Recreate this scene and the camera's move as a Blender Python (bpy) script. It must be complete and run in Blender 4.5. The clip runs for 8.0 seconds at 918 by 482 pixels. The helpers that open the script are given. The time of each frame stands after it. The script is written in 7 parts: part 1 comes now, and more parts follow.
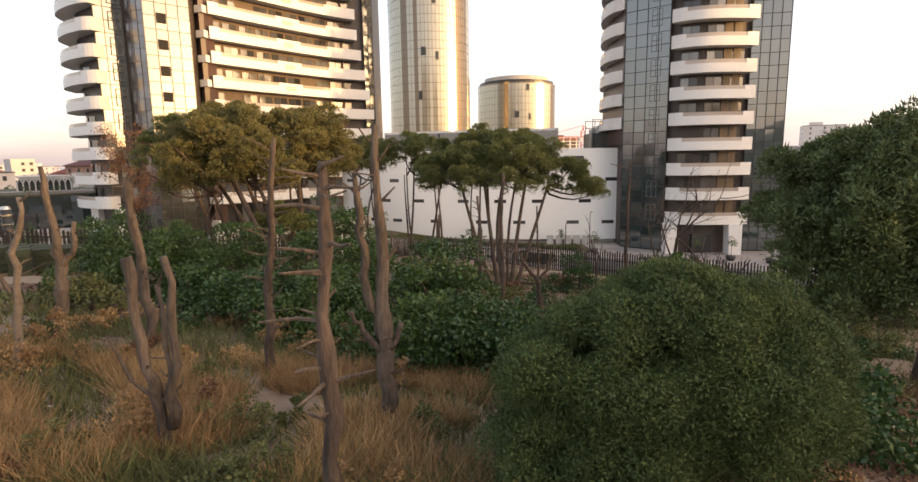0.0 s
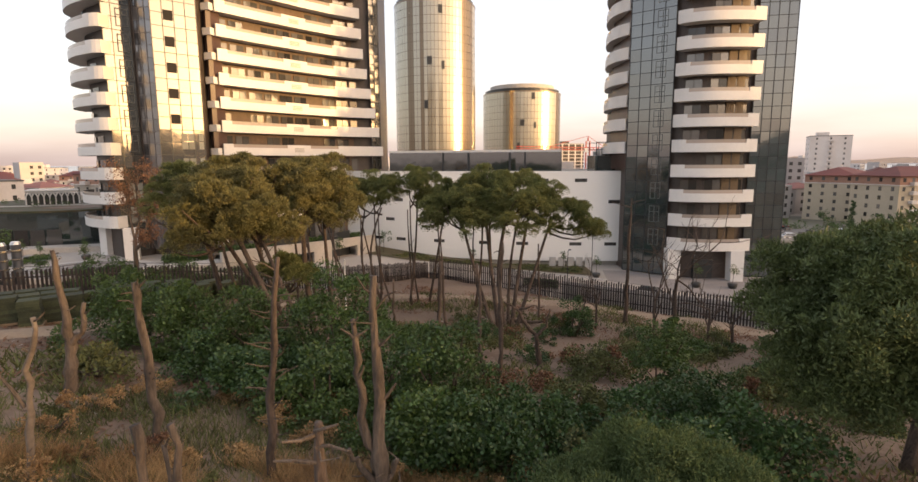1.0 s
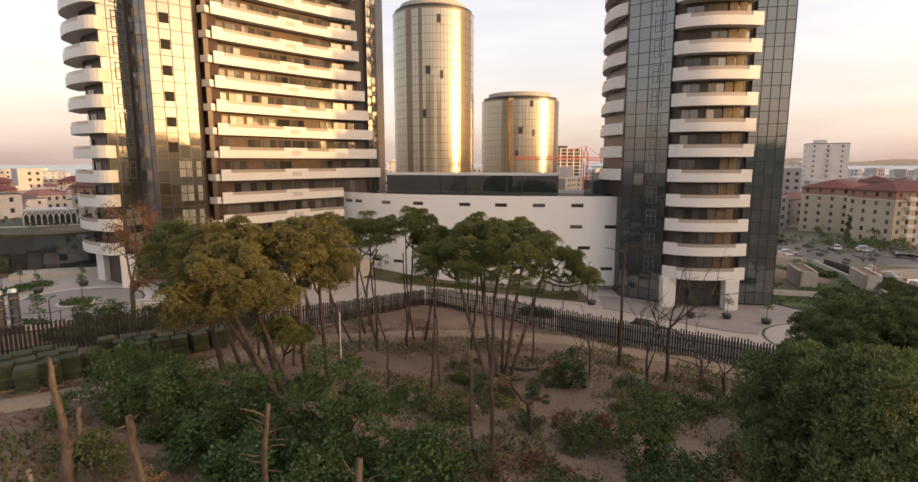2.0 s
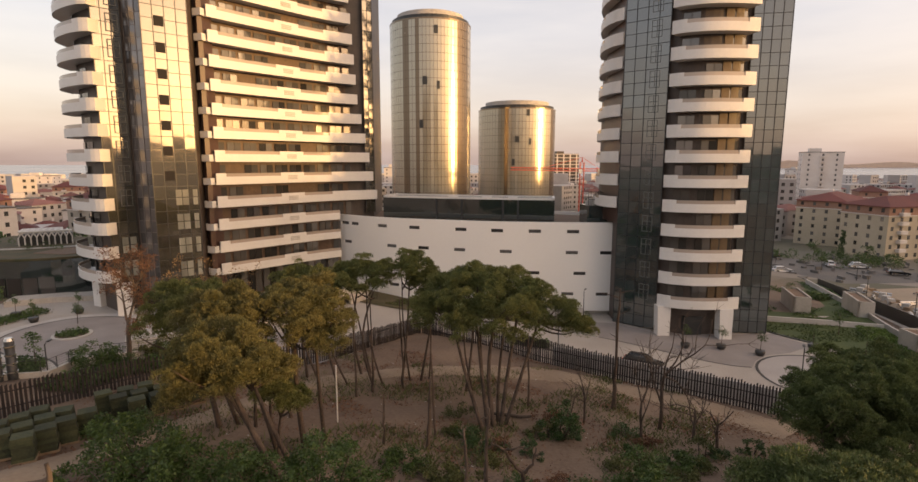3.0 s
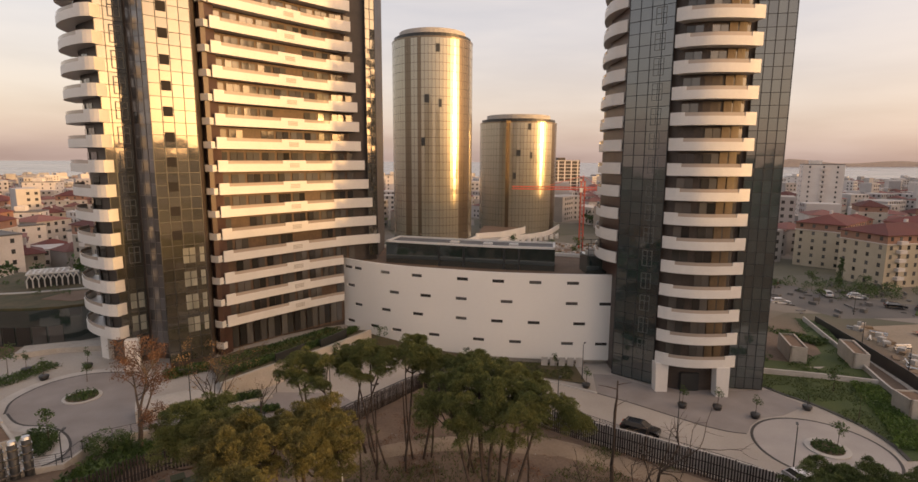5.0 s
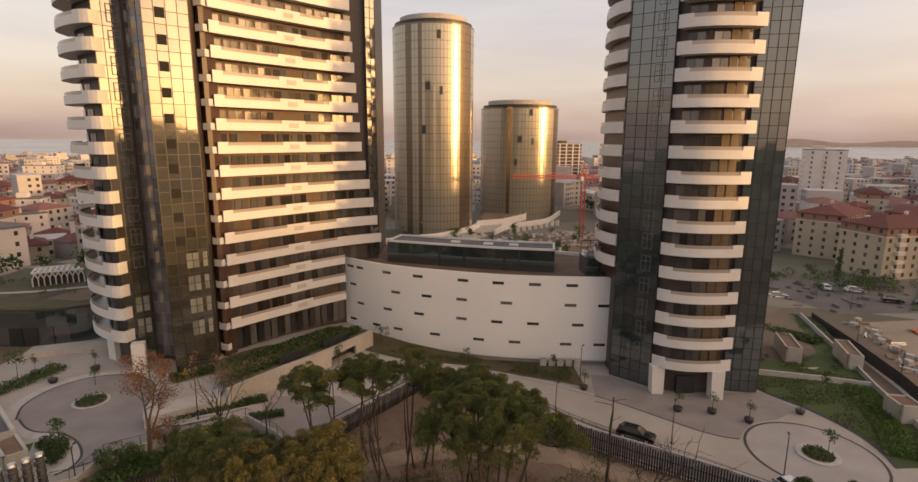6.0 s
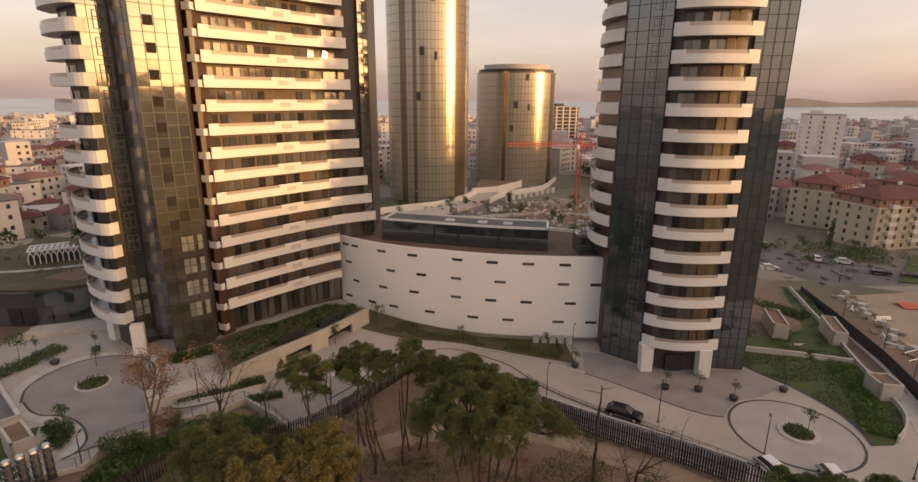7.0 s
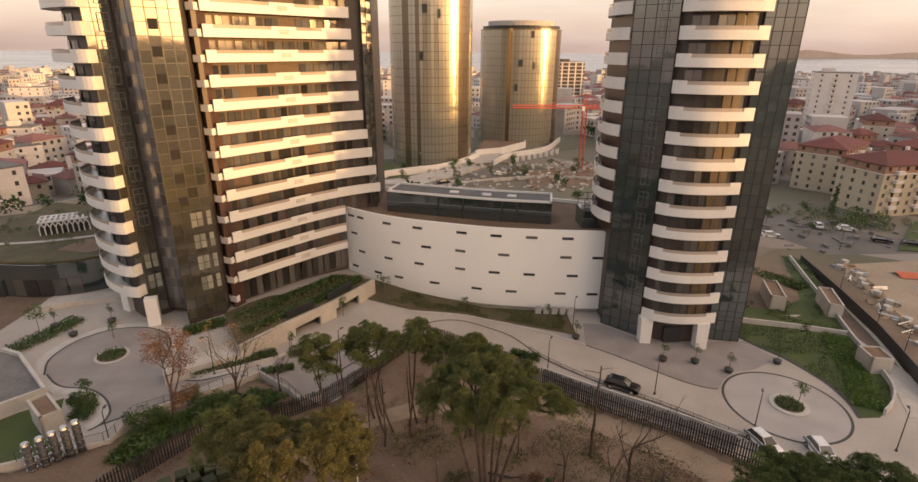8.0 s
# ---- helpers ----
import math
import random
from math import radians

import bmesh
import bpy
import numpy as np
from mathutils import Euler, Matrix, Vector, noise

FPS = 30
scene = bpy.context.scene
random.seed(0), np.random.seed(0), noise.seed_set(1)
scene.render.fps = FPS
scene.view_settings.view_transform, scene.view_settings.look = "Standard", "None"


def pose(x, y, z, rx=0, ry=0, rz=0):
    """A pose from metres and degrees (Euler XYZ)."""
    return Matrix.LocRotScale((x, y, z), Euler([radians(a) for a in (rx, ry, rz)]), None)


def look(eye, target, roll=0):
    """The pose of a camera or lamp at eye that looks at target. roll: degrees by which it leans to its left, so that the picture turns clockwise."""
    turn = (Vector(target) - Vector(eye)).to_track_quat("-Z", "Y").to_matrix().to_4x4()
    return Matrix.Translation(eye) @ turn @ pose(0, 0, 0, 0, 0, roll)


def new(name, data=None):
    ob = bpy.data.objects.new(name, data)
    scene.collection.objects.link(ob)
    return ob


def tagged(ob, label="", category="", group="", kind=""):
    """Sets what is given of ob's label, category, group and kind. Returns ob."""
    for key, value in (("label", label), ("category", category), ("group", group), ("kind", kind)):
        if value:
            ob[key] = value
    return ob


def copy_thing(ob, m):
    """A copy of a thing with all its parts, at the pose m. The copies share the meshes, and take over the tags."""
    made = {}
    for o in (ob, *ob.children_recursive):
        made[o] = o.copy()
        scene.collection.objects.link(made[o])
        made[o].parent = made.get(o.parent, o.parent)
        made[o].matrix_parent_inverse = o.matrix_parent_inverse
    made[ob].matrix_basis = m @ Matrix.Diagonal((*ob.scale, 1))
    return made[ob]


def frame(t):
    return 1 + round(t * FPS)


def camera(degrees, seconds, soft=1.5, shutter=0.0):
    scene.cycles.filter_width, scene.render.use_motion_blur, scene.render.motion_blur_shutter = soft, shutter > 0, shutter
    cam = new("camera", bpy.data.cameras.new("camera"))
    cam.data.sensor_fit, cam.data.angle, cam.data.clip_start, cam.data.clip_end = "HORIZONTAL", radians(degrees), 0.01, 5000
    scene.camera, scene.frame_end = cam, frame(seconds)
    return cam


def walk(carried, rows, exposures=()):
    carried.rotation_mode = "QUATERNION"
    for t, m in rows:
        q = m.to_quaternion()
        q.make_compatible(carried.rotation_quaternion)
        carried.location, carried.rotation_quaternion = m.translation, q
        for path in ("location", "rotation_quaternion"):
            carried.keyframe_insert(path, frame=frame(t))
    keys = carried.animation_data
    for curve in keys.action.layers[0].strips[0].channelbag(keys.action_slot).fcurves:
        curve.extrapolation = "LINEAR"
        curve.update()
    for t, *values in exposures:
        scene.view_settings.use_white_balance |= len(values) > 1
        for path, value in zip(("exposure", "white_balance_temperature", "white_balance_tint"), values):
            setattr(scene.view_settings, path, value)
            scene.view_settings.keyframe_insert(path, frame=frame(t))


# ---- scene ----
cam = camera(81.3, 8.0)
PATH = [
    (0, (-0.065, 0.157, 13.194), (0.011, 2.133, 12.895), -0.9),
    (0.5, (0.038, 0.091, 14.49), (0.112, 2.068, 14.196), -0.4),
    (1, (0.164, 0.134, 16.18), (0.224, 2.112, 15.887), -0.3),
    (1.5, (0.359, 0.14, 17.711), (0.416, 2.118, 17.421), -0.2),
    (2.8, (0.553, 0.82, 23.458), (0.633, 2.795, 23.156), 0.1),
    (3, (0.543, 0.676, 23.878), (0.621, 2.653, 23.587), 0.1),
    (3.5, (0.59, 0.565, 25.977), (0.669, 2.542, 25.687), 0.2),
    (4, (0.696, 0.656, 28.285), (0.777, 2.634, 27.997), 0.2),
    (4.5, (0.503, 0.643, 30.2), (0.583, 2.621, 29.914), 0.3),
    (5.8, (0.318, 0.789, 35.98), (0.386, 2.754, 35.611), 0.3),
    (6, (0.426, 0.612, 36.394), (0.497, 2.574, 36.012), 0.4),
    (6.5, (0.872, 0.764, 37.844), (0.955, 2.714, 37.408), 0.4),
    (7, (0.732, 0.844, 39.455), (0.817, 2.772, 38.932), 0.4),
    (7.5, (0.475, 0.745, 40.986), (0.554, 2.65, 40.385), 0.4),
    (8, (0.425, 0.616, 42.594), (0.499, 2.494, 41.913), 0.4),
]
walk(cam, [(t, look(eye, target, roll)) for t, eye, target, roll in PATH],
     exposures=[(0, 0.66, 6650, 15), (0.7, 0.56, 6750, 16), (1.5, 0.4, 6950, 17), (3, 0.04, 7350, 20), (4.5, -0.06, 7500, 21), (6.2, -0.19, 7550, 22), (7.5, 0.05, 7600, 21), (8, 0.24, 7600, 20)])
# ---------------- world, sun, exposure ----------------
SUN_AZ = Vector((0.91, -0.41, 0.0)).normalized()
SUN_EL = radians(3.6)
sun_dir = Vector((SUN_AZ.x * math.cos(SUN_EL), SUN_AZ.y * math.cos(SUN_EL), math.sin(SUN_EL)))
world = bpy.data.worlds.new("evening_sky")
scene.world = world
world.use_nodes = True
wn, wl = world.node_tree.nodes, world.node_tree.links
wn.clear()
w_out = wn.new("ShaderNodeOutputWorld")
w_bg = wn.new("ShaderNodeBackground")
w_haze = wn.new("ShaderNodeBackground")
w_add = wn.new("ShaderNodeAddShader")
w_sky = wn.new("ShaderNodeTexSky")
w_sky.sky_type = "NISHITA"
w_sky.sun_disc = False
w_sky.sun_elevation = SUN_EL
w_sky.sun_rotation = math.atan2(SUN_AZ.x, SUN_AZ.y)
w_sky.dust_density = 2.5
w_sky.altitude = 60
w_bg.inputs["Strength"].default_value = 0.12
wl.new(w_sky.outputs[0], w_bg.inputs["Color"])
# thin high cloud that the low sun still lights
w_tc = wn.new("ShaderNodeTexCoord")
w_sep = wn.new("ShaderNodeSeparateXYZ")
w_ramp = wn.new("ShaderNodeValToRGB")
w_map = wn.new("ShaderNodeMapping")
w_map.inputs["Scale"].default_value = (1.6, 1.6, 9.0)
w_noise = wn.new("ShaderNodeTexNoise")
w_noise.inputs["Scale"].default_value = 2.2
w_noise.inputs["Detail"].default_value = 5
w_mix = wn.new("ShaderNodeMix")
w_mix.data_type, w_mix.blend_type = "RGBA", "SOFT_LIGHT"
w_mix.inputs["Factor"].default_value = 0.55
wl.new(w_tc.outputs["Generated"], w_sep.inputs[0])
wl.new(w_sep.outputs["Z"], w_ramp.inputs[0])
wl.new(w_tc.outputs["Generated"], w_map.inputs[0])
wl.new(w_map.outputs[0], w_noise.inputs[0])
wl.new(w_ramp.outputs[0], w_mix.inputs["A"])
w_cut = wn.new("ShaderNodeMapRange")
w_cut.inputs["From Min"].default_value, w_cut.inputs["From Max"].default_value = 0.36, 0.64
w_cut.inputs["To Min"].default_value, w_cut.inputs["To Max"].default_value = 0.26, 0.76
wl.new(w_noise.outputs[0], w_cut.inputs["Value"])
wl.new(w_cut.outputs[0], w_mix.inputs["B"])
el = w_ramp.color_ramp.elements
el[0].position, el[0].color = 0.0, (0.60, 0.50, 0.475, 1)
el[1].position, el[1].color = 0.5, (0.58, 0.65, 0.76, 1)
for pos, col in ((0.02, (0.66, 0.575, 0.55, 1)), (0.09, (0.805, 0.775, 0.78, 1)), (0.22, (0.755, 0.80, 0.885, 1))):
    e = el.new(pos)
    e.color = col
wl.new(w_mix.outputs["Result"], w_haze.inputs["Color"])
w_haze.inputs["Strength"].default_value = 0.78
# warm glow of the haze round the low sun
w_dot = wn.new("ShaderNodeVectorMath")
w_dot.operation = "DOT_PRODUCT"
w_dot.inputs[1].default_value = sun_dir
wl.new(w_tc.outputs["Generated"], w_dot.inputs[0])
w_max = wn.new("ShaderNodeMath")
w_max.operation, w_max.inputs[1].default_value = "MAXIMUM", 0.0
w_pow = wn.new("ShaderNodeMath")
w_pow.operation, w_pow.inputs[1].default_value = "POWER", 55.0
w_gain = wn.new("ShaderNodeMath")
w_gain.operation, w_gain.inputs[1].default_value = "MULTIPLY", 5.8
wl.new(w_dot.outputs["Value"], w_max.inputs[0])
wl.new(w_max.outputs[0], w_pow.inputs[0])
wl.new(w_pow.outputs[0], w_gain.inputs[0])
w_pow2 = wn.new("ShaderNodeMath")
w_pow2.operation, w_pow2.inputs[1].default_value = "POWER", 3.0
w_sum = wn.new("ShaderNodeMath")
w_sum.operation, w_sum.inputs[1].default_value = "MULTIPLY_ADD", 2.1
wl.new(w_max.outputs[0], w_pow2.inputs[0])
wl.new(w_pow2.outputs[0], w_sum.inputs[0])
wl.new(w_gain.outputs[0], w_sum.inputs[2])
w_glow = wn.new("ShaderNodeBackground")
w_glow.inputs["Color"].default_value = (1.0, 0.66, 0.33, 1)
wl.new(w_sum.outputs[0], w_glow.inputs["Strength"])
w_add2 = wn.new("ShaderNodeAddShader")
wl.new(w_bg.outputs[0], w_add2.inputs[0])
wl.new(w_glow.outputs[0], w_add2.inputs[1])
wl.new(w_add2.outputs[0], w_add.inputs[0])
wl.new(w_haze.outputs[0], w_add.inputs[1])
wl.new(w_add.outputs[0], w_out.inputs[0])

sun_data = bpy.data.lights.new("sun", "SUN")
sun_data.energy, sun_data.angle, sun_data.color = 3.2, radians(1.4), (1.0, 0.62, 0.23)
sun_ob = new("sun", sun_data)
sun_ob.matrix_world = look(sun_dir * 300, (0, 0, 0))

# ---------------- materials ----------------
def nodes_of(name):
    m = bpy.data.materials.new(name)
    m.use_nodes = True
    nt = m.node_tree
    return m, nt.nodes, nt.links, nt.nodes["Principled BSDF"]


def surface(name, a, b, rough=0.7, metal=0.0, grain=8.0, stain=0.6, bump=0.15, spread=0.35, ior=1.5, island=0.0, obj=0.0, stretch=(1, 1, 1), trans=0.0):
    """Two base colours mixed by a coarse and a fine noise, with fine relief; island and obj vary the value piece by piece."""
    m, n, l, p = nodes_of(name)
    geo = n.new("ShaderNodeNewGeometry")
    mp = n.new("ShaderNodeMapping")
    mp.inputs["Scale"].default_value = stretch
    l.new(geo.outputs["Position"], mp.inputs[0])
    n1, n2 = n.new("ShaderNodeTexNoise"), n.new("ShaderNodeTexNoise")
    n1.inputs["Scale"].default_value, n2.inputs["Scale"].default_value = stain, grain
    n1.inputs["Detail"].default_value, n2.inputs["Detail"].default_value = 5, 4
    l.new(mp.outputs[0], n1.inputs[0])
    l.new(mp.outputs[0], n2.inputs[0])
    add = n.new("ShaderNodeMath")
    add.operation = "MULTIPLY_ADD"
    l.new(n1.outputs[0], add.inputs[0])
    add.inputs[1].default_value = 0.65
    sub = n.new("ShaderNodeMath")
    sub.operation = "MULTIPLY"
    l.new(n2.outputs[0], sub.inputs[0])
    sub.inputs[1].default_value = 0.35
    l.new(sub.outputs[0], add.inputs[2])
    mr = n.new("ShaderNodeMapRange")
    mr.inputs["From Min"].default_value, mr.inputs["From Max"].default_value = 0.5 - spread / 2, 0.5 + spread / 2
    l.new(add.outputs[0], mr.inputs["Value"])
    mix = n.new("ShaderNodeMix")
    mix.data_type = "RGBA"
    mix.inputs["A"].default_value, mix.inputs["B"].default_value = (*a, 1), (*b, 1)
    l.new(mr.outputs[0], mix.inputs["Factor"])
    col = mix.outputs["Result"]
    if island or obj:
        hsv = n.new("ShaderNodeHueSaturation")
        src = geo.outputs["Random Per Island"] if island else n.new("ShaderNodeObjectInfo").outputs["Random"]
        r = n.new("ShaderNodeMapRange")
        k = island or obj
        r.inputs["To Min"].default_value, r.inputs["To Max"].default_value = 1 - k, 1 + k
        l.new(src, r.inputs["Value"])
        l.new(r.outputs[0], hsv.inputs["Value"])
        l.new(col, hsv.inputs["Color"])
        col = hsv.outputs["Color"]
    l.new(col, p.inputs["Base Color"])
    rr = n.new("ShaderNodeMapRange")
    rr.inputs["To Min"].default_value, rr.inputs["To Max"].default_value = max(0.02, rough - 0.12), min(1, rough + 0.1)
    l.new(n1.outputs[0], rr.inputs["Value"])
    l.new(rr.outputs[0], p.inputs["Roughness"])
    p.inputs["Metallic"].default_value, p.inputs["IOR"].default_value = metal, ior
    if bump:
        b_ = n.new("ShaderNodeBump")
        b_.inputs["Strength"].default_value, b_.inputs["Distance"].default_value = bump, 0.05
        l.new(n2.outputs[0], b_.inputs["Height"])
        l.new(b_.outputs[0], p.inputs["Normal"])
    if trans:
        out = n["Material Output"]
        tr = n.new("ShaderNodeBsdfTranslucent")
        l.new(col, tr.inputs[0])
        ms = n.new("ShaderNodeMixShader")
        ms.inputs[0].default_value = trans
        l.new(p.outputs[0], ms.inputs[1])
        l.new(tr.outputs[0], ms.inputs[2])
        l.new(ms.outputs[0], out.inputs[0])
    return m


def glazing(name, base, rough=0.06, ior=1.9, metal=0.0, obj=0.25):
    """Reflective coated glass: a dark pane with a strong gloss, its tint varying from pane to pane."""
    m, n, l, p = nodes_of(name)
    info = n.new("ShaderNodeObjectInfo")
    geo = n.new("ShaderNodeNewGeometry")
    nz = n.new("ShaderNodeTexNoise")
    nz.inputs["Scale"].default_value = 0.35
    l.new(geo.outputs["Position"], nz.inputs[0])
    hsv = n.new("ShaderNodeHueSaturation")
    hsv.inputs["Color"].default_value = (*base, 1)
    r = n.new("ShaderNodeMapRange")
    r.inputs["To Min"].default_value, r.inputs["To Max"].default_value = 1 - obj, 1 + obj
    l.new(info.outputs["Random"], r.inputs["Value"])
    l.new(r.outputs[0], hsv.inputs["Value"])
    l.new(hsv.outputs[0], p.inputs["Base Color"])
    rr = n.new("ShaderNodeMapRange")
    rr.inputs["To Min"].default_value, rr.inputs["To Max"].default_value = rough * 0.6, rough * 1.6
    l.new(nz.outputs[0], rr.inputs["Value"])
    l.new(rr.outputs[0], p.inputs["Roughness"])
    p.inputs["IOR"].default_value, p.inputs["Metallic"].default_value = ior, metal
    b_ = n.new("ShaderNodeBump")
    b_.inputs["Strength"].default_value, b_.inputs["Distance"].default_value = 0.04, 0.3
    l.new(nz.outputs[0], b_.inputs["Height"])
    l.new(b_.outputs[0], p.inputs["Normal"])
    return m


M = {}
M["soil"] = surface("soil", (0.112, 0.073, 0.051), (0.205, 0.146, 0.103), rough=0.95, grain=3.5, stain=0.13, bump=0.9, spread=0.3)
M["paving"] = surface("paving", (0.315, 0.28, 0.245), (0.44, 0.40, 0.355), rough=0.8, grain=5, stain=0.12, bump=0.1)
M["setts"] = surface("setts", (0.215, 0.19, 0.178), (0.305, 0.275, 0.258), rough=0.8, grain=9, stain=0.3, bump=0.4)
M["palesetts"] = surface("pale_setts", (0.30, 0.275, 0.26), (0.42, 0.39, 0.365), rough=0.8, grain=9, stain=0.2, bump=0.3)
M["kerb"] = surface("kerb", (0.38, 0.36, 0.34), (0.52, 0.49, 0.45), rough=0.8, grain=6)
M["drain"] = surface("drain", (0.03, 0.028, 0.027), (0.06, 0.055, 0.05), rough=0.7, grain=9)
M["asphalt"] = surface("asphalt", (0.085, 0.08, 0.075), (0.16, 0.145, 0.13), rough=0.85, grain=12, stain=0.1)
M["concrete"] = surface("concrete", (0.36, 0.33, 0.29), (0.50, 0.46, 0.41), rough=0.85, grain=4, stain=0.4, bump=0.2)
M["white"] = surface("white_panel", (0.62, 0.60, 0.57), (0.75, 0.73, 0.70), rough=0.42, grain=3, stain=0.25, bump=0.02, spread=0.5)
M["wallwhite"] = surface("white_render", (0.80, 0.77, 0.72), (0.86, 0.83, 0.78), rough=0.75, grain=2.5, stain=0.12, bump=0.05, spread=0.6)
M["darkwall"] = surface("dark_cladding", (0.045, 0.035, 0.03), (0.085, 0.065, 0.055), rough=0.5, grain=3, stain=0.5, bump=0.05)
M["brownpanel"] = surface("brown_panel", (0.05, 0.026, 0.02), (0.085, 0.045, 0.035), rough=0.4, grain=3, stain=0.6, bump=0.03)
M["frame"] = surface("dark_frame", (0.018, 0.02, 0.021), (0.035, 0.038, 0.04), rough=0.45, grain=6, bump=0.02)
# same glass as the east tower's, browned for the warm reflection on the west
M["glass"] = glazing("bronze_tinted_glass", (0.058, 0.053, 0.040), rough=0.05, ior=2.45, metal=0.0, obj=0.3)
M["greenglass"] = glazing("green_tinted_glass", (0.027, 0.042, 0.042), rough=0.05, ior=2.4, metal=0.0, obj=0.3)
M["ventdark"] = surface("vent_grille", (0.012, 0.010, 0.009), (0.022, 0.018, 0.016), rough=0.9, grain=9, bump=0.05)
M["recessglass"] = glazing("recess_glass", (0.15, 0.14, 0.135), rough=0.12, ior=2.4, metal=0.35, obj=0.45)
M["recessbar"] = surface("bronze_bar", (0.13, 0.11, 0.10), (0.22, 0.19, 0.175), rough=0.4, grain=5, bump=0.02)
M["sash"] = surface("grey_sash", (0.10, 0.105, 0.10), (0.17, 0.175, 0.165), rough=0.4, grain=5, bump=0.02)
M["ochrepanel"] = surface("ochre_panel", (0.10, 0.068, 0.038), (0.155, 0.105, 0.06), rough=0.5, grain=3, stain=0.5, bump=0.03)
# the low windows' lit look is put into this pale, streaked colour
M["curtain"] = surface("pale_curtain", (0.15, 0.155, 0.13), (0.27, 0.27, 0.23), rough=0.5, grain=5, stain=1.5, stretch=(1, 1, 0.1), obj=0.3)
M["recess"] = surface("recess_wall", (0.075, 0.046, 0.032), (0.14, 0.088, 0.058), rough=0.6, grain=2, stain=0.5, bump=0.05)
M["winglass"] = glazing("window_glass", (0.14, 0.135, 0.13), rough=0.06, ior=1.6, metal=0.45, obj=0.7)
M["gold"] = glazing("mirror_glass", (0.50, 0.46, 0.37), rough=0.19, ior=1.7, metal=0.6, obj=0.2)
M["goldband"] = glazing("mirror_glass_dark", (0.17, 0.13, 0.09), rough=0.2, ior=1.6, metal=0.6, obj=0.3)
M["roofgrey"] = surface("roof_grey", (0.10, 0.095, 0.09), (0.19, 0.18, 0.17), rough=0.9, grain=2, stain=0.3)
M["roofbrown"] = surface("roof_brown", (0.14, 0.085, 0.055), (0.22, 0.145, 0.095), rough=0.9, grain=2, stain=0.3)
M["redroof"] = surface("red_tiles", (0.10, 0.028, 0.024), (0.17, 0.052, 0.042), rough=0.85, grain=5, stain=0.15, obj=0.3)
M["housewall"] = surface("house_plaster", (0.42, 0.37, 0.30), (0.55, 0.50, 0.43), rough=0.85, grain=2, stain=0.2, obj=0.35)
M["cream"] = surface("cream_plaster", (0.44, 0.37, 0.27), (0.54, 0.46, 0.35), rough=0.85, grain=2, stain=0.2)
M["rosewall"] = surface("rose_plaster", (0.30, 0.16, 0.11), (0.38, 0.22, 0.16), rough=0.85, grain=2, stain=0.2)
M["pinkwhite"] = surface("pale_plaster", (0.62, 0.56, 0.52), (0.74, 0.69, 0.65), rough=0.8, grain=2, stain=0.2)
M["bankmix"] = surface("planted_bank", (0.048, 0.052, 0.02), (0.125, 0.09, 0.05), rough=0.95, grain=2.5, stain=0.35, bump=0.8)
M["cover"] = surface("ground_cover", (0.055, 0.105, 0.018), (0.115, 0.185, 0.040), rough=0.7, grain=4, stain=0.4, bump=0, island=0.4, trans=0.2)
M["grass"] = surface("lawn", (0.036, 0.062, 0.014), (0.072, 0.096, 0.024), rough=0.9, grain=7, stain=0.25, bump=0.8)
M["hedge"] = surface("hedge_leaves", (0.03, 0.06, 0.015), (0.07, 0.12, 0.03), rough=0.7, grain=4, stain=0.4, island=0.4, trans=0.15)
# part dry tone, part the low sun's gold, both put into the base colour
M["goldneedles"] = surface("dry_pine_needles", (0.082, 0.088, 0.030), (0.180, 0.155, 0.055), rough=0.75, grain=2.5, stain=0.5, bump=0, island=0.2, trans=0.2)
M["needles"] = surface("pine_needles", (0.072, 0.104, 0.034), (0.185, 0.182, 0.057), rough=0.75, grain=2.5, stain=0.35, bump=0, island=0.22, trans=0.2)
M["darkneedles"] = surface("dark_pine_needles", (0.050, 0.075, 0.024), (0.120, 0.150, 0.046), rough=0.65, grain=2.5, stain=0.35, bump=0, island=0.35, trans=0.15)
M["youngneedles"] = surface("young_pine_needles", (0.045, 0.072, 0.021), (0.080, 0.112, 0.030), rough=0.8, grain=2.5, stain=0.6, bump=0, island=0.15, trans=0.2)
M["leaf"] = surface("broad_leaves", (0.033, 0.062, 0.014), (0.072, 0.125, 0.027), rough=0.55, grain=2.5, stain=0.4, bump=0, island=0.4, trans=0.2)
M["darkleaf"] = surface("dark_broad_leaves", (0.024, 0.055, 0.013), (0.05, 0.100, 0.024), rough=0.55, grain=2.5, stain=0.4, bump=0, island=0.35, trans=0.15)
M["rust"] = surface("rust_needles", (0.105, 0.050, 0.027), (0.195, 0.098, 0.052), rough=0.8, grain=2.5, stain=0.4, bump=0, island=0.4, trans=0.15)
M["straw"] = surface("dry_grass", (0.19, 0.105, 0.045), (0.40, 0.26, 0.12), rough=0.8, grain=1.2, stain=0.3, bump=0, island=0.35, trans=0.2)
M["weed"] = surface("green_weeds", (0.055, 0.072, 0.020), (0.125, 0.125, 0.040), rough=0.8, grain=1.2, stain=0.25, bump=0, island=0.4, trans=0.15)
M["bark"] = surface("pine_bark", (0.030, 0.021, 0.016), (0.125, 0.088, 0.066), rough=0.95, grain=14, stain=2.2, bump=1.0, spread=0.28, stretch=(1, 1, 0.3))
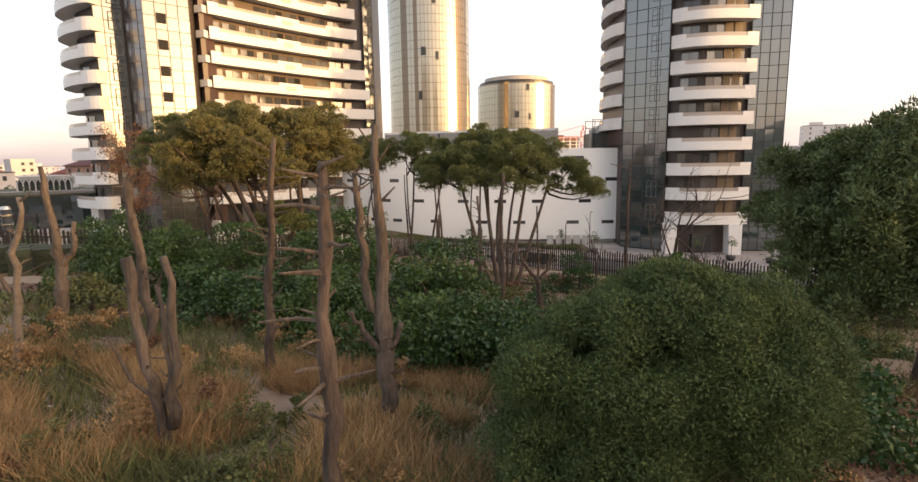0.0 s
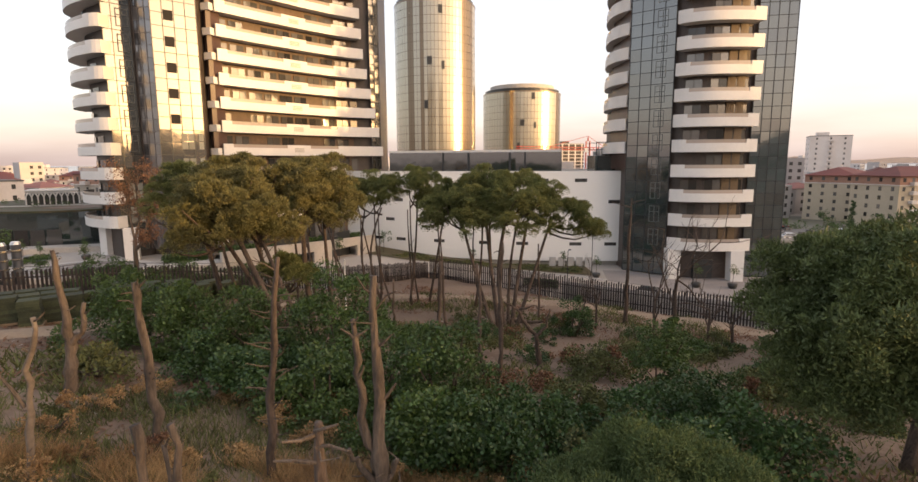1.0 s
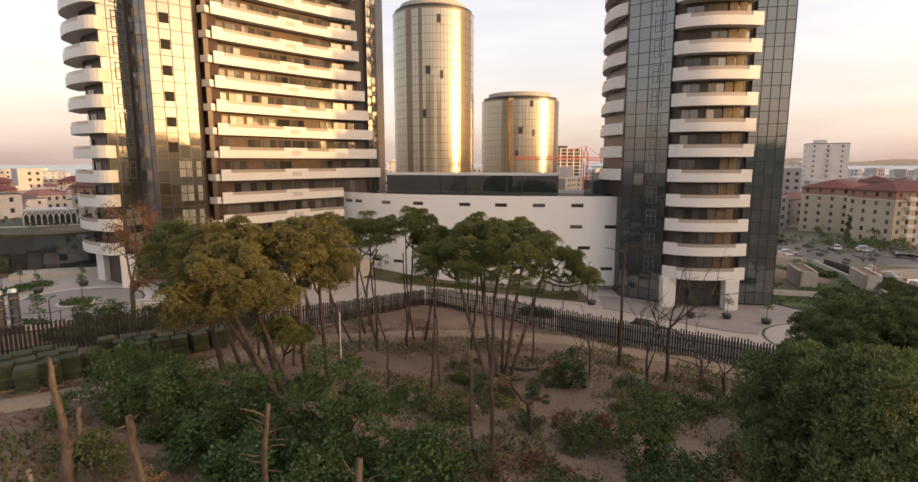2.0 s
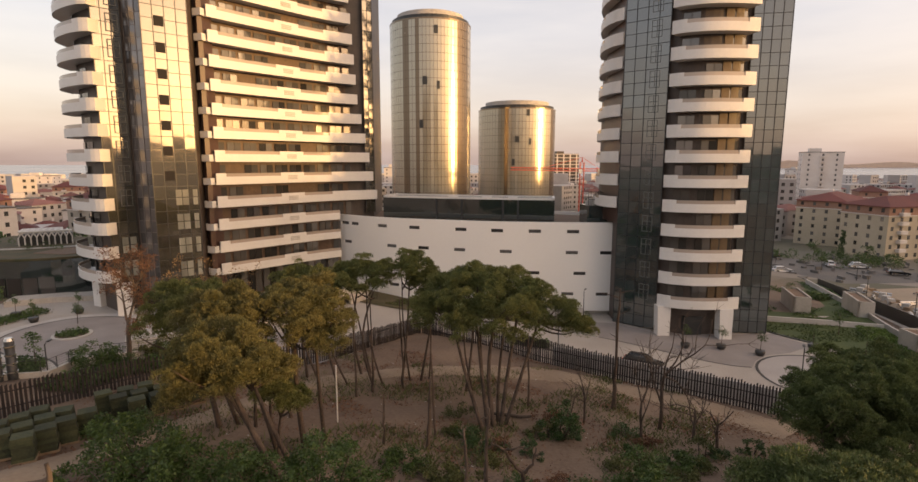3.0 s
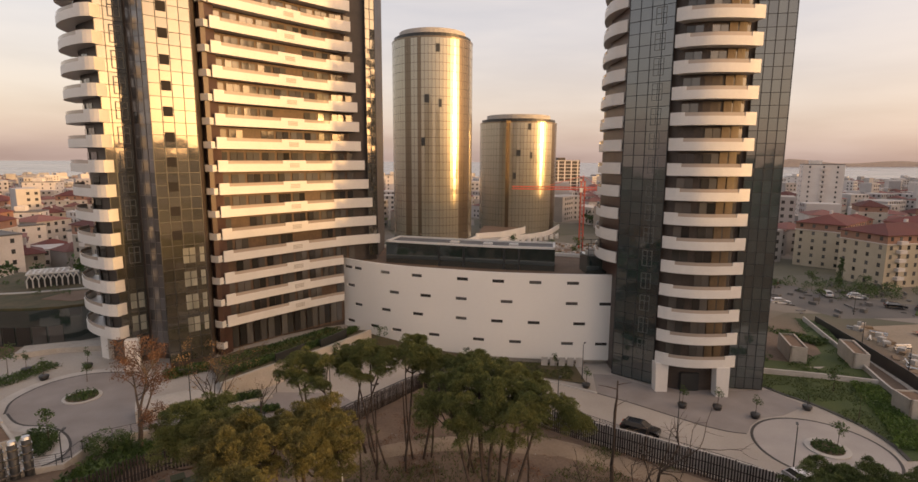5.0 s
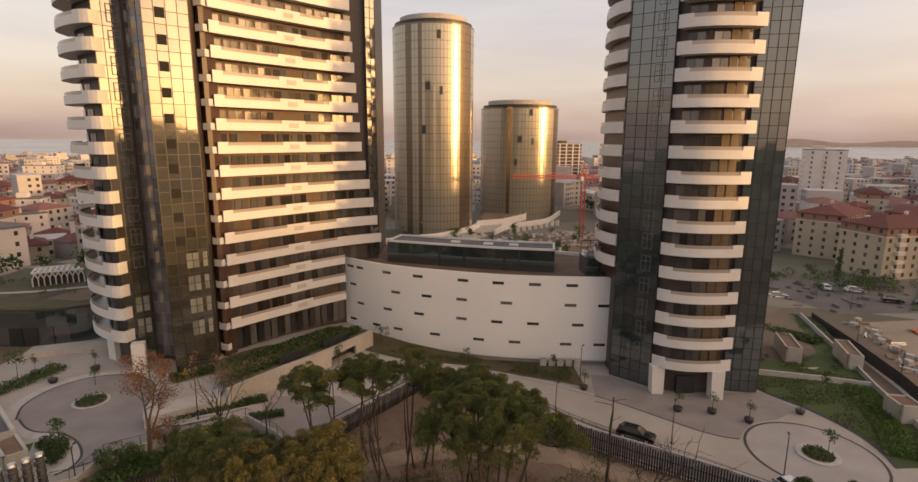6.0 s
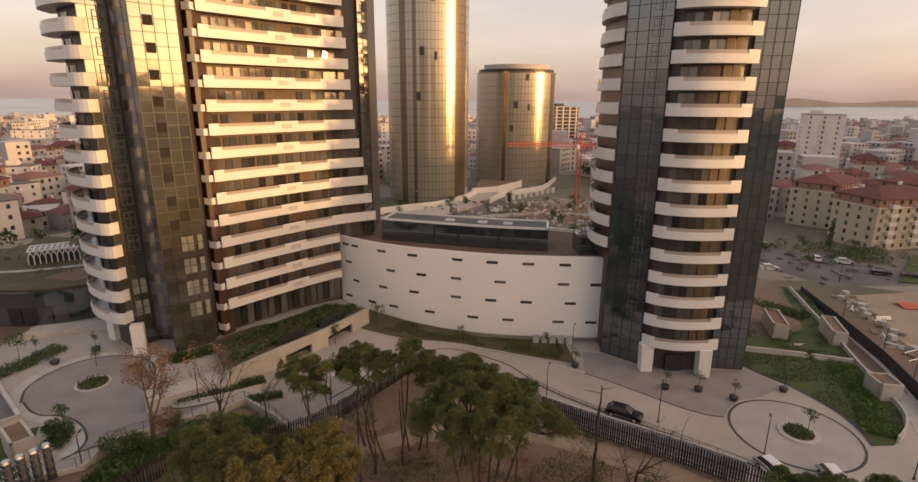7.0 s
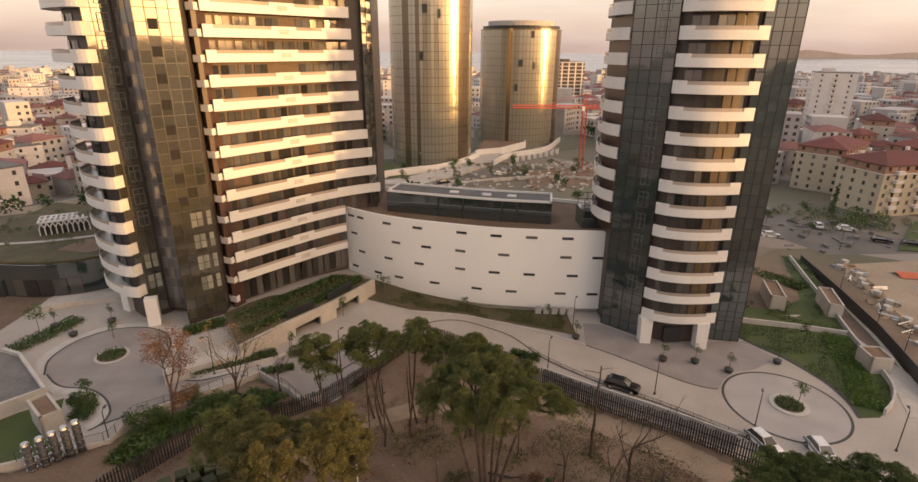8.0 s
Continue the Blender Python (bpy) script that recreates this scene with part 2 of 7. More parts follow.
M["deadwood"] = surface("dead_wood", (0.030, 0.022, 0.017), (0.150, 0.112, 0.084), rough=0.95, grain=14, stain=2.2, bump=1.0, spread=0.28, stretch=(1, 1, 0.3))
M["greybranch"] = surface("weathered_branch", (0.10, 0.075, 0.055), (0.22, 0.175, 0.135), rough=0.9, grain=9, stain=1.2, bump=0.4)
M["fencewood"] = surface("fence_board", (0.015, 0.011, 0.011), (0.034, 0.025, 0.023), rough=0.75, grain=6, stain=0.8, obj=0.3)
M["steel"] = surface("dark_steel", (0.03, 0.03, 0.03), (0.06, 0.06, 0.06), rough=0.45, metal=0.3, grain=6, bump=0.02)
M["chrome"] = surface("bright_steel", (0.45, 0.43, 0.40), (0.6, 0.58, 0.55), rough=0.25, metal=0.9, grain=6, bump=0.02)
M["blackpaint"] = surface("black_paint", (0.008, 0.008, 0.009), (0.016, 0.016, 0.017), rough=0.2, grain=2, bump=0)
M["whitepaint"] = surface("white_paint", (0.60, 0.60, 0.60), (0.72, 0.72, 0.72), rough=0.25, grain=2, bump=0)
M["rubber"] = surface("tyre_rubber", (0.012, 0.012, 0.012), (0.025, 0.025, 0.025), rough=0.85, grain=8)
M["redpaint"] = surface("crane_red", (0.42, 0.05, 0.025), (0.55, 0.09, 0.05), rough=0.5, grain=3, bump=0.02)
M["orange"] = surface("orange_sheet", (0.45, 0.07, 0.02), (0.58, 0.13, 0.04), rough=0.6, grain=3)
M["sod"] = surface("sod_rolls", (0.018, 0.026, 0.014), (0.060, 0.064, 0.030), rough=0.95, grain=9, stain=1.0, bump=0.6, obj=0.35)
M["pallet"] = surface("pallet_wood", (0.16, 0.11, 0.07), (0.27, 0.19, 0.12), rough=0.9, grain=9, stain=1.0)
M["sand"] = surface("site_sand", (0.26, 0.20, 0.14), (0.38, 0.30, 0.22), rough=0.95, grain=1.5, stain=0.1, bump=0.6)
# sea and island are paled by their base colours, standing in for distance haze
M["sea"] = surface("sea_water", (0.20, 0.20, 0.21), (0.26, 0.26, 0.27), rough=0.25, grain=0.05, stain=0.004, bump=0)
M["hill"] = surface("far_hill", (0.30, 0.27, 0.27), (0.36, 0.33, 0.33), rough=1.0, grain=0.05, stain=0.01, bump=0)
M["railglass"] = glazing("railing_glass", (0.40, 0.34, 0.29), rough=0.12, ior=1.5, obj=0.15)

# beyond the grove and the forecourt the land is built up: streets, yards and gardens
def build_up(m, a, b, near, far):
    n, l = m.node_tree.nodes, m.node_tree.links
    p = n["Principled BSDF"]
    old = p.inputs["Base Color"].links[0].from_socket
    geo = n.new("ShaderNodeNewGeometry")
    dist = n.new("ShaderNodeVectorMath")
    dist.operation = "LENGTH"
    l.new(geo.outputs["Position"], dist.inputs[0])
    mr = n.new("ShaderNodeMapRange")
    mr.inputs["From Min"].default_value, mr.inputs["From Max"].default_value = near, far
    l.new(dist.outputs["Value"], mr.inputs["Value"])
    cells = n.new("ShaderNodeTexVoronoi")
    cells.inputs["Scale"].default_value = 0.035
    l.new(geo.outputs["Position"], cells.inputs["Vector"])
    ramp = n.new("ShaderNodeMix")
    ramp.data_type = "RGBA"
    ramp.inputs["A"].default_value, ramp.inputs["B"].default_value = (*a, 1), (*b, 1)
    sep = n.new("ShaderNodeSeparateColor")
    l.new(cells.outputs["Color"], sep.inputs[0])
    l.new(sep.outputs[0], ramp.inputs["Factor"])
    mix = n.new("ShaderNodeMix")
    mix.data_type = "RGBA"
    l.new(mr.outputs[0], mix.inputs["Factor"])
    l.new(old, mix.inputs["A"])
    l.new(ramp.outputs["Result"], mix.inputs["B"])
    l.new(mix.outputs["Result"], p.inputs["Base Color"])


build_up(M["soil"], (0.085, 0.085, 0.05), (0.25, 0.215, 0.185), 112, 150)

# ---------------- mesh tools ----------------
class MB:
    """Collects vertices and faces of one mesh."""

    def __init__(self):
        self.v, self.f = [], []

    def face(self, pts):
        i = len(self.v)
        self.v.extend(tuple(p) for p in pts)
        self.f.append(tuple(range(i, i + len(pts))))

    def hexa(self, b, t):
        """Four bottom corners and four top corners, both anticlockwise from above."""
        i = len(self.v)
        self.v.extend(tuple(p) for p in (*b, *t))
        self.f += [(i + 3, i + 2, i + 1, i), (i + 4, i + 5, i + 6, i + 7)]
        for k in range(4):
            j = (k + 1) % 4
            self.f.append((i + k, i + j, i + 4 + j, i + 4 + k))
        return self

    def box(self, x, y, z, sx, sy, sz, rz=0.0):
        """A box centred at x, y that stands on z."""
        c, s = math.cos(rz), math.sin(rz)
        q = [(x + c * a * sx / 2 - s * b * sy / 2, y + s * a * sx / 2 + c * b * sy / 2) for a, b in ((-1, -1), (1, -1), (1, 1), (-1, 1))]
        return self.hexa([(*p, z) for p in q], [(*p, z + sz) for p in q])

    def prism(self, poly, z0, z1):
        n, i = len(poly), len(self.v)
        zz0 = z0 if callable(z0) else (lambda x, y: z0)
        zz1 = z1 if callable(z1) else (lambda x, y: z1)
        self.v += [(x, y, zz0(x, y)) for x, y in poly] + [(x, y, zz1(x, y)) for x, y in poly]
        self.f += [tuple(range(i + n - 1, i - 1, -1)), tuple(range(i + n, i + 2 * n))]
        for k in range(n):
            j = (k + 1) % n
            self.f.append((i + k, i + j, i + n + j, i + n + k))
        return self

    def wall(self, path, z0, z1, thick):
        """A wall of that thickness to the left of the path, in one piece; its top is a height, a function or a list."""
        zz0 = z0 if callable(z0) else (lambda x, y: z0)
        top = list(z1) if isinstance(z1, list) else [z1(*p) if callable(z1) else z1 for p in path]
        off = offset(path, thick)
        i, n = len(self.v), len(path)
        for p, q, t in zip(path, off, top):
            self.v += [(*p, zz0(*p)), (*p, t), (*q, t), (*q, zz0(*q))]
        for k in range(n - 1):
            a, b = i + 4 * k, i + 4 * k + 4
            for j in range(4):
                m = (j + 1) % 4
                self.f.append((a + j, b + j, b + m, a + m))
        e = i + 4 * (n - 1)
        self.f += [(i, i + 1, i + 2, i + 3), (e + 3, e + 2, e + 1, e)]
        return self

    def tube(self, pts, radii, n=7, cap=True):
        pts = [Vector(p) for p in pts]
        i0 = len(self.v)
        ref = Vector((0.31, 0.95, 0.1))
        for k, p in enumerate(pts):
            d = (pts[min(k + 1, len(pts) - 1)] - pts[max(k - 1, 0)]).normalized()
            a = d.cross(ref)
            if a.length < 0.05:
                a = d.cross(Vector((1, 0, 0)))
            a.normalize()
            b = d.cross(a)
            for j in range(n):
                w = 2 * math.pi * j / n
                self.v.append(tuple(p + radii[k] * (math.cos(w) * a + math.sin(w) * b)))
        for k in range(len(pts) - 1):
            for j in range(n):
                j2 = (j + 1) % n
                a = i0 + k * n
                self.f.append((a + j, a + j2, a + n + j2, a + n + j))
        if cap:
            self.f.append(tuple(i0 + j for j in range(n - 1, -1, -1)))
            a = i0 + (len(pts) - 1) * n
            self.f.append(tuple(a + j for j in range(n)))
        return self

    def cyl(self, x, y, z0, z1, r, n=16, r1=None):
        return self.tube([(x, y, z0), (x, y, z1)], [r, r if r1 is None else r1], n)


def offset(path, d):
    out = []
    for k, p in enumerate(path):
        a, b = path[max(k - 1, 0)], path[min(k + 1, len(path) - 1)]
        dx, dy = b[0] - a[0], b[1] - a[1]
        L = math.hypot(dx, dy) or 1
        out.append((p[0] - dy / L * d, p[1] + dx / L * d))
    return out


def smooth_path(pts, n=40):
    """Catmull-Rom through the points, resampled to n equal steps."""
    P = [Vector((*p, 0)) for p in pts]
    P = [2 * P[0] - P[1]] + P + [2 * P[-1] - P[-2]]
    dense = []
    for k in range(1, len(P) - 2):
        for j in range(20):
            t = j / 20
            a, b, c, d = P[k - 1:k + 3]
            dense.append(0.5 * ((2 * b) + (c - a) * t + (2 * a - 5 * b + 4 * c - d) * t * t + (3 * b - a - 3 * c + d) * t ** 3))
    dense.append(P[-2])
    acc = [0]
    for a, b in zip(dense, dense[1:]):
        acc.append(acc[-1] + (b - a).length)
    out, k = [], 0
    for j in range(n + 1):
        s = acc[-1] * j / n
        while k < len(acc) - 2 and acc[k + 1] < s:
            k += 1
        t = (s - acc[k]) / max(1e-6, acc[k + 1] - acc[k])
        q = dense[k].lerp(dense[k + 1], t)
        out.append((q.x, q.y))
    return out


def along(path, s):
    """Point and direction at the length s of a path."""
    for a, b in zip(path, path[1:]):
        L = math.dist(a, b)
        if s <= L or b == path[-1]:
            return (a[0] + (b[0] - a[0]) * s / L, a[1] + (b[1] - a[1]) * s / L), ((b[0] - a[0]) / L, (b[1] - a[1]) / L)
        s -= L


def length(path):
    return sum(math.dist(a, b) for a, b in zip(path, path[1:]))


def to_mesh(name, mb, material, smooth=False):
    me = bpy.data.meshes.new(name)
    me.from_pydata(mb.v, [], mb.f)
    me.materials.append(material)
    if smooth:
        me.shade_smooth()
    me.update()
    return me


def welded(name, mb, material):
    """The mesh with the corners of neighbouring pieces joined."""
    bm = bmesh.new()
    me = to_mesh(name, mb, material)
    bm.from_mesh(me)
    bmesh.ops.remove_doubles(bm, verts=bm.verts, dist=0.002)
    bm.to_mesh(me)
    bm.free()
    return me


def tris_mesh(name, verts, material):
    """A mesh of loose triangles from an array of n x 3 x 3."""
    n = len(verts)
    me = bpy.data.meshes.new(name)
    me.vertices.add(n * 3)
    me.vertices.foreach_set("co", np.asarray(verts, dtype=np.float32).ravel())
    me.loops.add(n * 3)
    me.loops.foreach_set("vertex_index", np.arange(n * 3, dtype=np.int32))
    me.polygons.add(n)
    me.polygons.foreach_set("loop_start", np.arange(0, n * 3, 3, dtype=np.int32))
    me.materials.append(material)
    me.update(calc_edges=True)
    return me


def thing(name, label, category, group="", at=(0, 0, 0)):
    ob = new(name)
    ob.empty_display_size = 0.2
    ob.location = at
    return tagged(ob, label, category, group)


def part(name, mb, material, parent, label="", smooth=False):
    """Links a mesh as one object under a thing or a part, in that thing's own space."""
    me = mb if isinstance(mb, bpy.types.Mesh) else to_mesh(name, mb, material, smooth)
    ob = new(name, me)
    ob.parent = parent
    return tagged(ob, label)


def structure(name, mb, material, label, category, smooth=False):
    me = mb if isinstance(mb, bpy.types.Mesh) else to_mesh(name, mb, material, smooth)
    return tagged(new(name, me), label, category, "", "structure")


def stuff(name, me, label, category):
    return tagged(new(name, me), label, category, "", "stuff")


def placed(name, me, parent, x, y, z, rz=0.0, rx=0.0, sx=1, sy=1, sz=1):
    """One more object on a shared mesh, under a parent."""
    ob = new(name, me)
    ob.parent = parent
    ob.matrix_basis = pose(x, y, z, math.degrees(rx), 0, math.degrees(rz)) @ Matrix.Diagonal((sx, sy, sz, 1))
    return ob


def interp(table, v):
    return float(np.interp(v, [a for a, _ in table], [b for _, b in table]))


# ---------------- levels of the land ----------------
def grove_z(x, y):
    return 3.1 - 0.088 * max(-45, min(60, x)) - 0.12 * (max(-12, min(85, y)) - 48)


def plaza_z(x):
    return 3.1 * min(1, max(0, (8 - x) / 34))


EDGE = [(-80, 30), (-40, 38.2), (-33.6, 41.8), (-31.5, 45.6), (-28.5, 51.2), (-24.2, 55.5), (-22.0, 58.6), (-17.6, 55.0), (-12.9, 53.6), (-10.3, 57.4), (-7.5, 63.2), (-1.8, 74.0), (3.1, 70.3),
        (8.4, 67.2), (12.7, 61.8), (17.4, 58.0), (22.7, 54.0), (27.8, 51.0), (33, 46.8), (40, 42.5), (52, 38), (90, 30)]


def land_z(x, y):
    e = interp(EDGE, x)
    k = min(1, max(0, (y - e) / 0.8 + 0.3))
    g, p = grove_z(x, y), plaza_z(x) - 0.12
    side = min(1, max(0, (x - 66) / 25))
    p -= 3.0 * side * min(1, max(0, (y - 40) / 40))
    far = min(1, max(0, (y - 112) / 90))
    p = p * (1 - far) - 5.0 * far
    d = math.hypot(x * 0.6, y)
    p -= 33 * min(1, max(0, (d - 330) / 1500)) ** 1.1
    z = g * (1 - k) + p * k
    # unseen hill added beside and behind the grove, towards the sun, to shade low parts
    s = 0.91 * x - 0.41 * y
    q = 0.41 * x + 0.91 * y
    m = min(1, max(0, (0.9 * x - y - 20) / 50)) * min(1, max(0, (s - 120) / 130))
    # the crest dips to let low sun onto the pines' crowns
    crest = interp([(-30, 47), (0, 28), (45, 28), (56, 46), (64, 41), (110, 43), (200, 37)], q)
    return z * (1 - m) + m * (crest + 1.2 * noise.noise((x * 0.02, y * 0.02, 7)))


def graded(lo, near0, near1, hi, step):
    a = list(np.arange(near0, near1 + 1e-6, step))
    s, v = step, near1
    while v < hi:
        s *= 1.22
        v = min(hi, v + s)
        a.append(v)
    s, v, b = step, near0, []
    while v > lo:
        s *= 1.22
        v = max(lo, v - s)
        b.append(v)
    return b[::-1] + a


def height_sheet(xs, ys, zf):
    mb = MB()
    for y in ys:
        for x in xs:
            mb.v.append((x, y, zf(x, y)))
    n = len(xs)
    for j in range(len(ys) - 1):
        for i in range(n - 1):
            a = j * n + i
            mb.f.append((a, a + 1, a + n + 1, a + n))
    return mb


def rough_land(x, y):
    z = land_z(x, y)
    if abs(x) < 120 and -60 < y < interp(EDGE, x):
        z += 0.22 * noise.noise((x * 0.25, y * 0.25, 0)) + 0.07 * noise.noise((x * 1.1, y * 1.1, 3))
    return z


ground = structure("ground", height_sheet(graded(-2600, -60, 80, 2600, 1.0), graded(-300, -14, 112, 1950, 1.0), rough_land), M["soil"],
                   "brown trodden earth of a grove sloping down to the town", "ground", True)
sea_mb = MB()
for r in (1700, 2300, 3000, 3800, 4400, 4960):
    for k in range(41):
        w = radians(-60 + 3 * k)
        sea_mb.v.append((r * math.sin(w), r * math.cos(w), -38.5 + 38 * max(0, (r - 2300) / 2660)))
for j in range(5):
    for k in range(40):
        i = j * 41 + k
        sea_mb.f.append((i, i + 1, i + 42, i + 41))
structure("water", sea_mb, M["sea"], "calm grey sea on the horizon, paled for evening haze", "sea", True)
# ---------------- plaza, roads, lawns ----------------
def strip_sheet(x0, x1, y_lo, y_hi, zf, step=1.0, rows=24):
    mb = MB()
    xs = list(np.arange(x0, x1 + 1e-6, step))
    for x in xs:
        a, b = y_lo(x), y_hi(x)
        for j in range(rows + 1):
            y = a + (b - a) * j / rows
            mb.v.append((x, y, zf(x, y)))
    for i in range(len(xs) - 1):
        for j in range(rows):
            a = i * (rows + 1) + j
            mb.f.append((a, a + rows + 1, a + rows + 2, a + 1))
    return mb


def flat(poly, dz, thick=0.0):
    """A sheet (or slab) that follows the plaza's level."""
    mb = MB()
    if thick:
        mb.prism(poly, lambda x, y: plaza_z(x) + dz - thick, lambda x, y: plaza_z(x) + dz)
    else:
        mb.face([(x, y, plaza_z(x) + dz) for x, y in poly])
    return mb


def ring_path(cx, cy, rx, ry, n=48, a0=0.0, a1=2 * math.pi):
    return [(cx + rx * math.cos(a0 + (a1 - a0) * k / n), cy + ry * math.sin(a0 + (a1 - a0) * k / n)) for k in range(n + (0 if abs(a1 - a0 - 2 * math.pi) < 1e-6 else 1))]


def band_line(path, width, dz, closed=False):
    """A narrow flat line along a path, following the plaza's level."""
    p = list(path) + ([path[0]] if closed else [])
    q = offset(p, width)
    if closed:
        q[0] = q[-1] = offset([p[-2], p[0], p[1]], width)[1]
    mb = MB()
    for k in range(len(p) - 1):
        mb.face([(x, y, plaza_z(x) + dz) for x, y in (p[k], p[k + 1], q[k + 1], q[k])])
    return mb


structure("pavement", strip_sheet(-64, 66, lambda x: interp(EDGE, x) + 0.35, lambda x: 100 if x < 48 else 80, lambda x, y: plaza_z(x)), M["paving"], "pale beige concrete paving of the forecourt", "pavement")
structure("forecourt_setts", flat([(22.6, 71.0), (26, 68.2), (30.0, 64.4), (33, 61.6), (35.5, 60.0), (37.6, 59.6), (39.0, 61.4), (41.5, 63.3), (45, 64), (49.8, 66.6), (47.6, 71.6), (41, 71.5), (31, 73), (27, 77.4), (24, 78)], 0.012), M["setts"],
          "grey stone setts before the tower entrance", "pavement")
structure("garage_forecourt", flat([(-22.4, 60.6), (-20.8, 66.8), (-13.0, 68.0), (-9.4, 64.4), (-12.4, 57.4), (-17.2, 56.2)], 0.014), M["setts"], "grey setts before the garage openings", "pavement")
structure("drain_line", band_line(smooth_path([(22.6, 71.0), (26, 68.2), (30.0, 64.4), (33, 61.6), (35.5, 60.0), (37.4, 59.4)], 30), 0.22, 0.02), M["drain"], "dark drain line along the setts", "drain")
structure("roundabout_right", flat(ring_path(44.3, 56.0, 7.3, 7.4), 0.016), M["palesetts"], "pale paved turning circle", "pavement")
structure("drain_ring_right", band_line(ring_path(44.3, 56.0, 7.3, 7.4), 0.32, 0.024, True), M["drain"], "dark drain ring round the turning circle", "drain")
RING_L = smooth_path([(-49.7, 60.6), (-51.4, 64.0), (-51.3, 67.6), (-50.0, 70.2), (-47.2, 72.2), (-43.1, 72.5), (-39.7, 70.8), (-37.7, 68.2), (-36.9, 65.7), (-36.3, 63.0), (-35.1, 61.2), (-32.8, 59.3), (-29.7, 58.7), (-25.6, 60.4)], 60)
BED_L = smooth_path([(-49.7, 60.6), (-47.5, 58.7), (-45.5, 57.7), (-42.5, 57.3), (-39.7, 55.6), (-37.7, 53.3), (-37.2, 51.7), (-37.4, 50.5), (-38.0, 49.8)], 36)
structure("roundabout_left", flat(RING_L + [(-24.4, 59.9), (-31.5, 54.8)] + BED_L[:0:-1], 0.016), M["setts"], "grey setts of the turning circle", "pavement")
structure("drain_ring_left", band_line(RING_L, 0.26, 0.024), M["drain"], "dark drain ring round the turning circle", "drain")
structure("drain_bed_left", band_line(BED_L, 0.26, 0.028), M["drain"], "dark drain line round the planted bed", "drain")
structure("drain_drive_left", band_line([(-38.0, 49.8), (-31.5, 54.7), (-24.4, 59.9)], 0.26, 0.032), M["drain"], "dark drain line along the drive", "drain")
structure("kerb_left", band_line(offset(RING_L, 0.27), 1.3, 0.03), M["kerb"], "pale stone border of the turning circle", "kerb")
structure("kerb_bed_left", band_line(BED_L[::-1], 1.2, 0.034), M["kerb"], "pale stone border of the planted bed", "kerb")
structure("lawn_west", flat([(-62, 37.4), (-47.6, 53.0), (-44.2, 55.6), (-41.6, 50.2), (-39.4, 47.0), (-36.8, 42.6), (-40, 39.8), (-50, 35.5)], 0.05, 0.3), M["grass"], "small green lawn beside the drive", "lawn")
# road edge lines past the fence
road_edge = smooth_path([(-13, 62), (-8, 69), (-2, 76.5), (4, 78.5), (11, 74.5), (15.5, 67.5), (22, 61.2), (29, 56.0), (34.2, 51.6), (38.5, 47.6)], 60)
structure("drain_line_road", band_line(road_edge, 0.25, 0.02), M["drain"], "dark drain line along the drive", "drain")
road_far = smooth_path([(-4.5, 80.6), (5.2, 80.2), (14.4, 76.4), (22.5, 71.0)], 30)
structure("kerb_road", MB().wall(road_far, lambda x, y: plaza_z(x) - 0.1, lambda x, y: plaza_z(x) + 0.14, 0.3), M["kerb"], "pale kerb beside the drive", "kerb")
structure("lawn_bank", strip_sheet(-12, 22, lambda x: interp([(-12, 84), (-4.5, 81.2), (5.2, 80.8), (14.4, 77.2), (22, 74)], x), lambda x: interp([(-17.5, 96.9), (-11, 92), (-4.8, 88.7), (1.4, 86.5), (8.3, 84.1), (15.1, 82.9), (22, 82)], x) - 0.2,
                                   lambda x, y: plaza_z(x) + 0.12 + 0.05 * noise.noise((x, y, 0)), 1.0, 8), M["bankmix"], "strip of rough lawn under the white wall", "lawn")
LAWN_A = [(47.4, 72.6), (49, 69.5), (50.9, 66.7), (52.2, 63), (53, 59.7), (52.8, 56), (51.9, 53.2), (54.6, 53.2), (58.1, 55.6), (61.0, 59.6), (63.8, 68.3), (65.1, 72.3), (58.4, 74.9), (50, 77.4), (48.4, 77.6)]
structure("lawn_front", flat(LAWN_A, 0.10, 0.3), M["grass"], "mown green lawn beside the tower", "lawn")
structure("lawn_back", MB().prism([(50, 78.0), (65, 73.2), (70, 84), (82, 108), (72, 118), (56, 112), (50, 95)], -3, lambda x, y: 0.25 - 0.06 * max(0, y - 80)), M["grass"],
          "sloping lawn with hedges behind the tower", "lawn")
structure("lawn_wall", MB().wall([(49.8, 77.9), (58.4, 75.3), (64.9, 72.8)], 0, 0.75, 0.35), M["kerb"], "low pale wall across the lawn", "wall")
structure("lawn_border", band_line(smooth_path([(47.4, 72.4), (49, 69.3), (50.8, 66.5), (52.1, 62.9), (52.8, 59.7), (52.6, 56), (51.8, 53.2)], 24), 0.5, 0.12), M["drain"], "dark planted border of the lawn", "border")
structure("wall_garden", MB().wall(smooth_path([(55.5, 53.5), (58.3, 55.6), (61.2, 59.5), (64.0, 68.2), (65.4, 72.8), (71.1, 88.6), (78.9, 109)], 40), -3.2, lambda x, y: 0.9 - 0.05 * max(0, y - 80), 0.3), M["kerb"], "pale garden wall stepping along the footpath", "wall")
